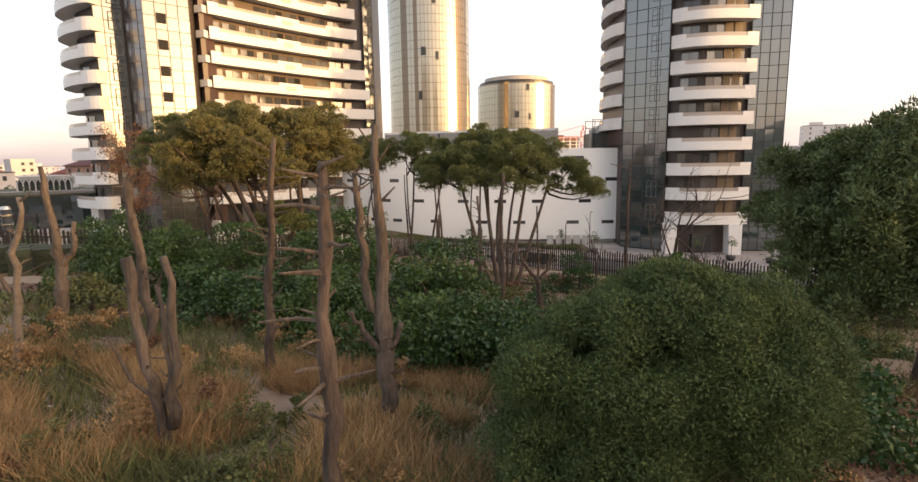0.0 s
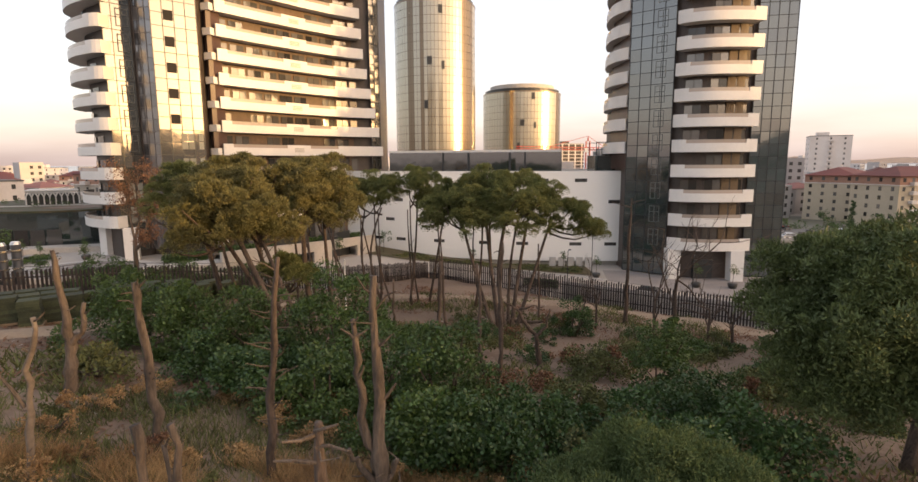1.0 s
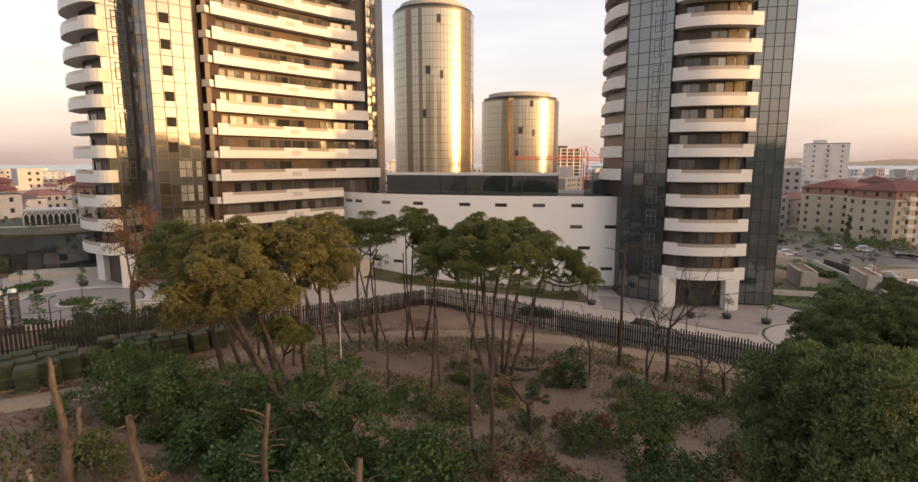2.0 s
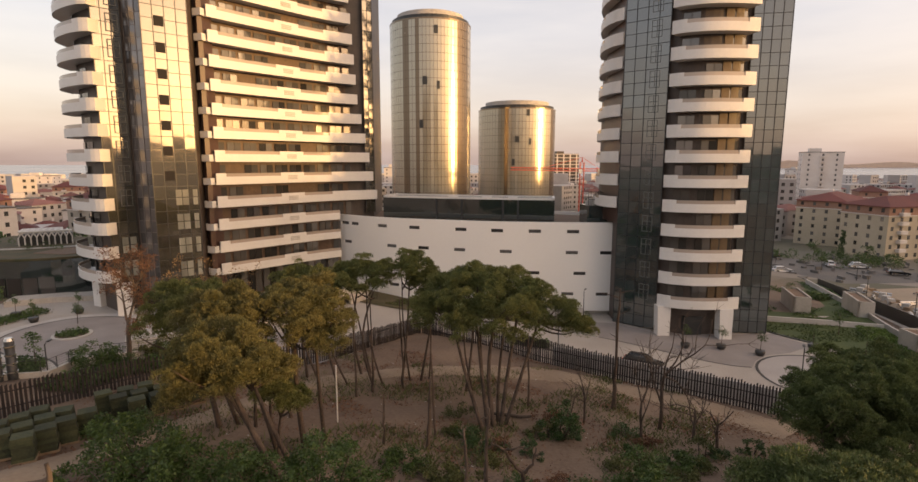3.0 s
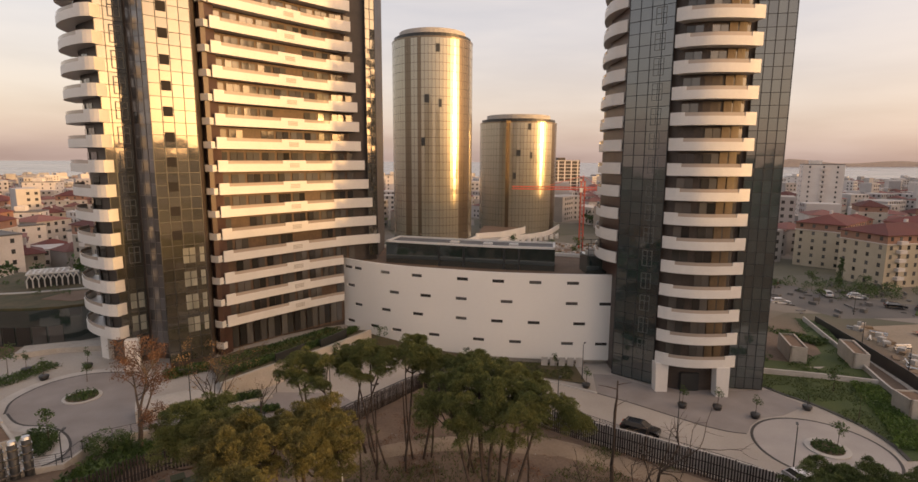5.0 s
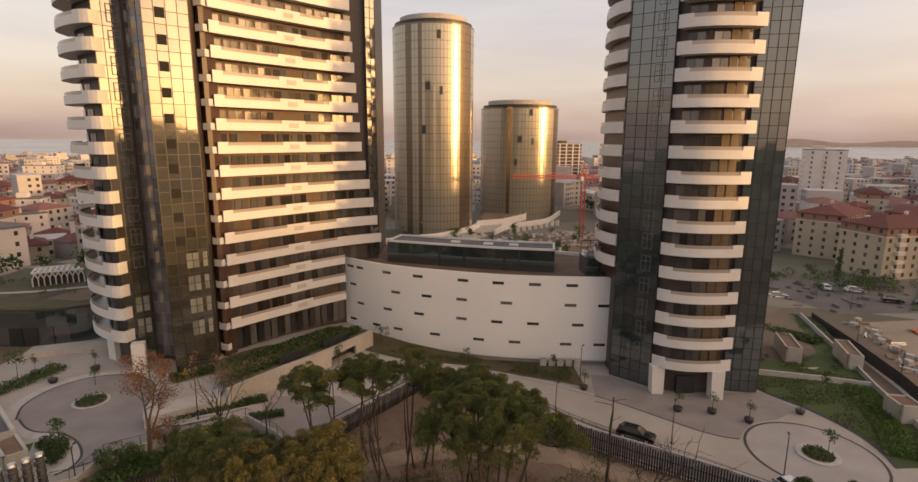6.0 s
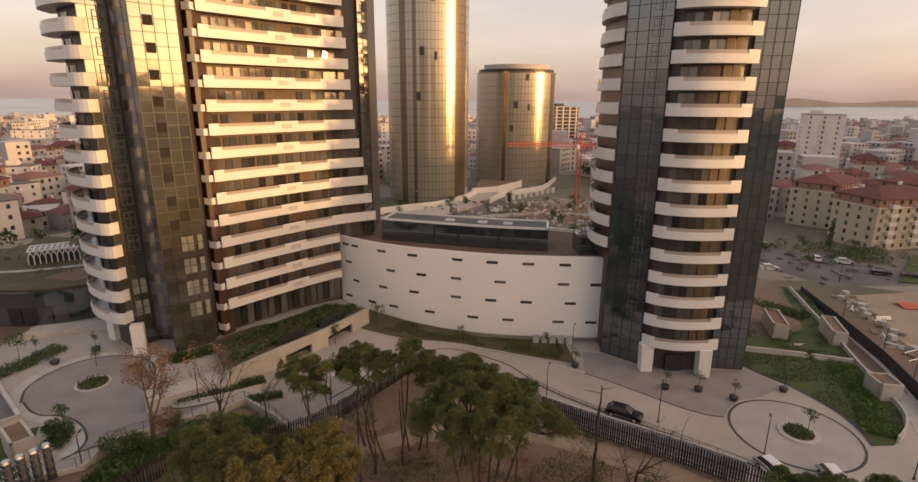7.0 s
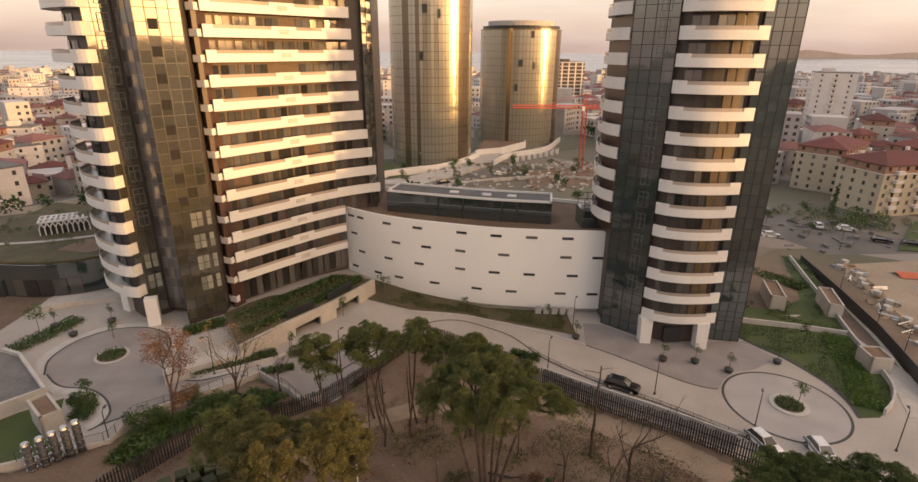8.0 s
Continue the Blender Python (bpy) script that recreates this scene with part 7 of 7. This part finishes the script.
hedge_row("hedge", [(56, 108), (62, 102)], 0.7, 3.0, lambda x, y: 0.2 - 0.06 * max(0, y - 80), 7, "green planting on the back lawn", "leaf", 300, 0.2)
hedge_row("hedge", [(20.4, 59.4), (26.6, 55.3), (30.6, 52.4), (34.4, 49.4)], 0.4, 0.9, pz, 15, "narrow dark planting strip between wall and drive", "darkleaf", 260, 0.12)
hedge_row("hedge", [(10.8, 68.6), (14.8, 66.8)], 1.0, 1.2, pz, 8, "small clipped bush beside the fence", "hedge", 500)
hedge_row("hedge", [(-30.0, 73.0), (-24.5, 81.0), (-18.0, 90.0)], 0.5, 2.6, lambda x, y: 4.0 - 0.03 * (y - 62), 9, "low green planting on the bank", "leaf", 240, 0.18)
hedge_row("hedge", [(-36.5, 70.2), (-32.0, 73.4)], 1.1, 1.6, lambda x, y: 3.1, 10, "green shrubs at the tower's foot", "leaf", 420, 0.16)


def planter_box(label, x, y, w, d, h, rz, z):
    t = thing("planter_box", label, "planter", "concrete planters", (x, y, z))
    c, s = math.cos(rz), math.sin(rz)
    q = [(c * a * w / 2 - s * b * d / 2, s * a * w / 2 + c * b * d / 2) for a, b in ((-1, -1), (1, -1), (1, 1), (-1, 1))]
    part("shell", MB().wall(q + [q[0]], -1.5, h, 0.3), M["concrete"], t)
    part("lid", MB().prism([(0.86 * a, 0.9 * b) for a, b in q], h - 0.4, h - 0.2), M["roofbrown"], t)
    return t


planter_box("beige concrete shaft box standing on the lawn", 60.2, 85.4, 2.5, 7.4, 2.6, -0.34, 0.0)
planter_box("beige concrete shaft box beside the garden wall", 68.2, 82.0, 2.2, 7.4, 2.6, -0.38, 0.0)
planter_box("beige concrete shaft box at the end of the lawn", 61.9, 63.9, 2.9, 3.4, 2.6, -0.15, 0.0)
planter_box("white rendered shaft box beside the drive", -42.4, 50.5, 2.0, 4.6, 2.9, 0.84, 3.1)
structure("terrace_roof", MB().prism([(-68, 31), (-48.8, 52.2), (-45.9, 55.4), (-54.2, 63.0), (-68, 68)], 2.0, 4.4), M["roofgrey"], "flat dark terrace roof with a pale edge", "roof")
structure("terrace_edge", MB().wall([(-60, 39.6), (-48.6, 52.2), (-45.7, 55.4), (-54.1, 63.2), (-57, 64.4)], 2.0, 4.9, 0.4), M["kerb"], "pale parapet round the terrace", "wall")
structure("terrace_step", MB().prism([(-62, 78), (-57, 80.5), (-49.5, 81.5), (-50.5, 84.5), (-57, 83.6), (-63, 81.5)], 2.0, 3.9), M["concrete"], "low concrete ramp wall before the pavilion", "ramp")

# dark vent columns beside the parapet
VENT = thing("vent_column", "tall dark ribbed vent column with a bright cap", "vent", "vent columns", (-35.5, 39.4, 5.0))
part("column", MB().cyl(0, 0, -1.5, 5.0, 0.34, 14), M["steel"], VENT, "", True)
for k in range(7):
    part("rib", MB().cyl(0, 0, 0.3 + 0.7 * k, 0.42 + 0.7 * k, 0.40, 14), M["chrome"], VENT)
part("cap", MB().cyl(0, 0, 5.0, 5.22, 0.37, 14, 0.28), M["chrome"], VENT, "bright steel cap")
for x, y in ((-34.8, 40.1), (-34.2, 40.8), (-33.6, 41.5), (-33.1, 42.3)):
    copy_thing(VENT, pose(x, y, 5.0))

# sod stacks along the fence
SOD = thing("sod_stack", "pallet stacked with dark green sod rolls", "sod stack", "sod stacks", (0, 0, 0))
part("pallet", MB().box(0, 0, 0, 1.15, 1.05, 0.14), M["pallet"], SOD)
layer = to_mesh("layer", MB().hexa([(-0.52, -0.48, 0), (0.52, -0.48, 0), (0.52, 0.48, 0), (-0.52, 0.48, 0)], [(-0.5, -0.46, 0.17), (0.5, -0.46, 0.17), (0.5, 0.46, 0.17), (-0.5, 0.46, 0.17)]), M["sod"])
for k in range(8):
    placed("layer", layer, SOD, rs.uniform(-0.03, 0.03), rs.uniform(-0.03, 0.03), 0.14 + 0.175 * k, rs.uniform(-0.06, 0.06))
spots = [(-25.3 + 1.35 * i + 0.25 * j, 29.6 + 1.3 * j) for i in range(3) for j in range(4)] + [(-22.9 + 1.3 * i + 0.75 * j, 37.0 + 1.35 * j - 0.35 * i) for i in range(3) for j in range(4)] + [(-18.6 + 1.3 * i, 41.8 + 1.2 * j + 0.5 * i) for i in range(2) for j in range(2)]
for k, (x, y) in enumerate(spots):
    m = pose(x + rs.uniform(-0.1, 0.1), y + rs.uniform(-0.1, 0.1), grove_z(x, y) - 0.02, 0, 0, 30 + rs.uniform(-8, 8))
    if k == 0:
        SOD.matrix_basis = m
    else:
        copy_thing(SOD, m)

# lamps, pots, cars
LAMP = thing("street_lamp", "slim dark street lamp with a short arm", "street lamp", "street lamps")
part("pole", MB().tube([(0, 0, 0), (0, 0, 5.4)], [0.07, 0.045], 8), M["steel"], LAMP)
part("foot", MB().cyl(0, 0, 0, 0.25, 0.14, 10), M["steel"], LAMP)
part("arm", MB().tube([(0, 0, 5.3), (0.3, 0, 5.5), (0.7, 0, 5.5)], [0.04, 0.035, 0.03], 6), M["steel"], LAMP)
part("head", MB().box(0.75, 0, 5.42, 0.5, 0.22, 0.1), M["steel"], LAMP)
for k, (x, y, a) in enumerate([(28.5, 58.7, 60), (37.4, 51.0, 60), (51.9, 47.5, 60), (15.3, 63.6, 60), (-33.0, 45.8, 100), (-28.4, 60.2, 200), (71.5, 75.2, 200), (69.2, 67.0, 200), (98, 119, 180), (76.6, 90.4, 200), (21.8, 76.0, 60), (-13.0, 63.4, 60)]):
    m = pose(x, y, plaza_z(x) if abs(x) < 60 else land_z(x, y) + 0.1, 0, 0, a)
    if k == 0:
        LAMP.matrix_basis = m
    else:
        copy_thing(LAMP, m)

POT = thing("potted_tree", "young tree in a round dark planter pot", "potted tree", "potted trees")
part("pot", MB().tube([(0, 0, 0), (0, 0, 0.3), (0, 0, 0.62), (0, 0, 0.66)], [0.42, 0.56, 0.6, 0.5], 14), M["steel"], POT, "", True)
part("soil", MB().cyl(0, 0, 0.5, 0.6, 0.5, 12), M["soil"], POT)
part("stem", MB().tube([(0, 0, 0.5), (0.04, 0, 1.5), (0, 0.03, 2.6)], [0.04, 0.03, 0.015], 6), M["bark"], POT)
prng = np.random.default_rng(4)
part("crown", tris_mesh("crown", np.concatenate([leaf_clump(prng, (prng.normal(0, 0.15), prng.normal(0, 0.15), 2.3 + prng.uniform(-0.5, 0.5)), 0.4, 60, 0.14) for _ in range(5)]), M["leaf"]), None, POT)
for k, (x, y) in enumerate([(32.7, 66.5), (37.1, 65.8), (40.8, 63.4), (49.0, 65.4), (21.6, 73.1), (-52.3, 70.4), (-49.1, 74.4), (-56.5, 73.0)]):
    m = pose(x, y, plaza_z(x) + 0.015)
    if k == 0:
        POT.matrix_basis = m
    else:
        copy_thing(POT, m)


def sapling(x, y, z, h, seed, label):
    r = np.random.default_rng(seed)
    t = thing("sapling", label, "sapling", "saplings", (x, y, z))
    part("stem", MB().tube([(0, 0, -0.1), (0.05, 0, h * 0.5), (0, 0.05, h)], [0.05, 0.035, 0.015], 6), M["bark"], t)
    part("crown", tris_mesh("crown", np.concatenate([leaf_clump(r, (r.normal(0, h * 0.1), r.normal(0, h * 0.1), h * r.uniform(0.55, 1.0)), h * 0.14, 50, h * 0.06) for _ in range(7)]), M["leaf"]), None, t)


for k, (x, y, h) in enumerate([(-46.2, 69.6, 2.6), (-57.4, 71.0, 4.4), (-39.9, 53.6, 3.6), (56.4, 70.6, 3.6), (53.6, 62.4, 3.4), (-20.6, 66.8, 2.6), (61.4, 88.8, 3.0), (46.0, 56.0, 3.2), (-15.0, 77.6, 3.0), (-9.5, 86.4, 3.2), (5.0, 83.2, 2.2), (18.5, 79.8, 2.4)]):
    sapling(x, y, plaza_z(x) + 0.1, h, 300 + k, "slim young tree with a thin green crown")


for k, (x, y, h) in enumerate([(30, 214, 6.5), (54, 203, 7.0), (46, 214, 5.0), (6, 200, 5.0), (20, 197, 4.6), (96, 128, 5.5), (104, 142, 6.0), (116, 138, 5.5), (92, 140, 5.0)]):
    sapling(x, y, max(land_z(x, y), -4.3), h, 330 + k, "small street tree with a thin olive crown")


def car(paint, label, x, y, z, rz):
    """A parked car: shaped body, glasshouse, lamps, plates and wheels."""
    t = thing("car", label, "car", "", (0, 0, 0))
    prof = [(-2.25, 0.35), (-2.3, 0.75), (-2.15, 0.95), (-1.55, 1.0), (-1.05, 1.0), (0.85, 1.0), (1.35, 0.93), (2.1, 0.82), (2.28, 0.62), (2.25, 0.32)]
    mb = MB()
    n = len(prof)
    for (yy, shrink) in ((-0.88, 0.94), (-0.80, 1.0), (0.80, 1.0), (0.88, 0.94)):
        for px, pzz in prof:
            mb.v.append((px * (0.985 if shrink < 1 else 1), yy, 0.3 + (pzz - 0.3) * shrink))
    for r in range(3):
        for k in range(n):
            j = (k + 1) % n
            mb.f.append((r * n + k, r * n + j, (r + 1) * n + j, (r + 1) * n + k))
    mb.f += [tuple(range(n)), tuple(range(4 * n - 1, 3 * n - 1, -1))]
    part("body", mb, M[paint], t, "", True)
    cab = MB().hexa([(-1.95, -0.78, 0.97), (1.0, -0.78, 0.97), (1.0, 0.78, 0.97), (-1.95, 0.78, 0.97)], [(-1.55, -0.6, 1.5), (0.2, -0.6, 1.52), (0.2, 0.6, 1.52), (-1.55, 0.6, 1.5)])
    part("glasshouse", cab, M["winglass"], t, "dark windows")
    part("roof", MB().hexa([(-1.55, -0.61, 1.49), (0.22, -0.61, 1.51), (0.22, 0.61, 1.51), (-1.55, 0.61, 1.49)], [(-1.4, -0.52, 1.56), (0.05, -0.52, 1.58), (0.05, 0.52, 1.58), (-1.4, 0.52, 1.56)]), M[paint], t)
    for a, b in ((0.98, 0.22), (-1.93, -1.57)):
        part("pillar", MB().tube([(a, -0.76, 1.0), (b, -0.6, 1.5)], [0.05, 0.05], 5).tube([(a, 0.76, 1.0), (b, 0.6, 1.5)], [0.05, 0.05], 5), M[paint], t)
    for sx in (-1.4, 1.42):
        for sy in (-0.82, 0.82):
            w = part("wheel", MB().tube([(sx, sy - 0.1, 0.33), (sx, sy + 0.1, 0.33)], [0.33, 0.33], 16), M["rubber"], t)
            part("rim", MB().tube([(sx, sy - 0.11, 0.33), (sx, sy + 0.11, 0.33)], [0.2, 0.2], 12), M["chrome"], w)
    for sy in (-0.62, 0.62):
        part("headlight", MB().box(2.2, sy, 0.62, 0.14, 0.34, 0.14), M["chrome"], t)
        part("tail_light", MB().box(-2.24, sy, 0.72, 0.1, 0.3, 0.16), M["redpaint"], t, "red tail light")
    t.matrix_basis = pose(x, y, z, 0, 0, rz)
    return t


car("blackpaint", "black estate car parked beside the fence", 24.6, 60.0, 0.03, -33)
car("whitepaint", "white car parked by the turning circle", 37.2, 48.6, 0.03, -78)
car("whitepaint", "white car parked under the dark pine", 42.8, 47.0, 0.03, -95)
for k, (x, y, a) in enumerate([(86.4, 128.4, -10), (112.5, 124.0, -25), (104, 136, 70), (98, 150, 75), (110, 133, -20), (118, 121.0, -22)]):
    car("whitepaint" if k % 2 == 0 else "blackpaint", "car parked on the road behind the lawn", x, y, -3.15, a)

car("whitepaint", "white car parked in the yard", 24, 204, -3.9, 20)
car("blackpaint", "dark car parked in the yard", 2, 190, -3.9, 35)
# site clutter
for k in range(46):
    x, y = 75.5 + k * 0.33 + rs.uniform(-1.2, 3.2), 70 + k * 0.86 + rs.uniform(-1, 1)
    z = -0.9 - 0.035 * max(0, y - 50)
    kind = k % 4
    if kind == 0:
        ob = tagged(new("plank_stack", to_mesh("plank_stack", MB().box(0, 0, 0, 2.6, 1.0, 0.3).box(0.1, 0, 0.3, 2.4, 0.9, 0.25), M["pallet"])), "stack of timber planks on the site", "plank stack", "site materials")
    elif kind == 1:
        ob = tagged(new("block_pallet", to_mesh("block_pallet", MB().box(0, 0, 0, 1.2, 1.2, 0.15).box(0, 0, 0.15, 1.1, 1.1, 0.9), M["kerb"])), "pallet of pale building blocks", "block pallet", "site materials")
    elif kind == 2:
        ob = thing("pipe_bundle", "bundle of grey pipes on the ground", "pipes", "site materials")
        for oy, oz in ((0, 0.2), (0.4, 0.2), (0.2, 0.55)):
            part("pipe", MB().tube([(-1.5, oy, oz), (1.5, oy, oz)], [0.2, 0.2], 8), M["chrome"], ob)
    else:
        ob = tagged(new("sand_mound", to_mesh("sand_mound", MB().hexa([(-1.2, -0.9, 0), (1.1, -1.0, 0), (1.2, 0.8, 0), (-1.0, 1.0, 0)], [(-0.4, -0.3, 0.6), (0.5, -0.2, 0.8), (0.3, 0.3, 0.7), (-0.3, 0.35, 0.6)]), M["sand"])), "small mound of sandy earth on the site", "sand mound", "site materials")
    ob.matrix_basis = pose(x, y, z, 0, 0, rs.uniform(0, 180))
ob = tagged(new("orange_tarpaulin", to_mesh("orange_tarpaulin", height_sheet([-6, -3, 0, 3, 6], [-2, -0.7, 0.7, 2], lambda x, y: 0.9 + 0.4 * noise.noise((x, y, 2)) - 0.12 * y * y), M["orange"], True)), "orange tarpaulin over stacked goods on the site", "tarpaulin")
ob.matrix_basis = pose(104, 101, -2.9, 0, 0, -12)
ob = tagged(new("scaffold_heap", to_mesh("scaffold_heap", lattice((-5, 0, 0.5), (5, 1, 0.7), 1.2, 1.0), M["chrome"])), "grey steel scaffold parts on the site", "scaffold")
ob.matrix_basis = pose(101, 93, -2.4, 0, 0, -20)
cyp = thing("cypress_tree", "slim dark green cypress before the apartment block", "tree", "", (118, 150, land_z(118, 150)))
crng = np.random.default_rng(6)
part("trunk", MB().cyl(0, 0, -0.2, 2, 0.15, 8), M["bark"], cyp)
part("crown", tris_mesh("crown", np.concatenate([leaf_clump(crng, (crng.normal(0, 0.3), crng.normal(0, 0.3), 0.8 + 0.5 * k), 1.1 * (1 - k / 20), 110, 0.3) for k in range(16)]), M["darkleaf"]), None, cyp)

# tufts that break up the lawns
def inside(poly, x, y):
    hit = False
    for (x0, y0), (x1, y1) in zip(poly, poly[1:] + poly[:1]):
        if (y0 > y) != (y1 > y) and x < x0 + (y - y0) * (x1 - x0) / (y1 - y0):
            hit = not hit
    return hit


trng = np.random.default_rng(91)
BACK = [(50, 78.0), (65, 73.2), (70, 84), (82, 108), (72, 118), (56, 112), (50, 95)]
for poly, zf, mat, n, cut in ((LAWN_A, lambda x, y: 0.12, "grass", 3600, -0.1), (BACK, lambda x, y: 0.25 - 0.06 * max(0, y - 80), "leaf", 9000, 0.0), ([(-11, 85.5), (-4, 82), (5, 81.4), (14, 78), (21, 75), (21, 81.5), (8, 83.6), (-4, 88)], lambda x, y: plaza_z(x) + 0.12, "weed", 7000, -0.05)):
    xs, ys = [p[0] for p in poly], [p[1] for p in poly]
    pts = []
    while len(pts) < n:
        x, y = trng.uniform(min(xs), max(xs)), trng.uniform(min(ys), max(ys))
        if inside(poly, x, y) and noise.noise((x * 0.25, y * 0.25, 31)) > cut:
            pts.append((x, y))
    pts = np.array(pts)
    stuff("lawn_tufts", tris_mesh("lawn_tufts", blades(trng, pts, trng.uniform(0.08, 0.28, n), 0.09, mat, 0.9, zf), M[mat]), "uneven grass tufts on the lawn", "grass")

# ---------------- fences, last ----------------
railing("railing", PARAPET[1:], lambda x, y: max(plaza_z(x) + 1.0, grove_z(x, y) + 0.55), "thin dark metal railing on the retaining wall")
railing("railing", road_edge[32:58], lambda x, y: plaza_z(x), "low dark metal railing beside the drive", 2.0, 0.6)
fence("fence", FENCE_R, "dark paling fence of uneven upright boards along the drive", 0.27, lambda x, y: min(land_z(x, y - 0.6), grove_z(x, y)), 1, 1.22)
fence("fence", FENCE_L, "dark paling fence of uneven upright boards above the bank", 0.29, lambda x, y: grove_z(x, y), 2)
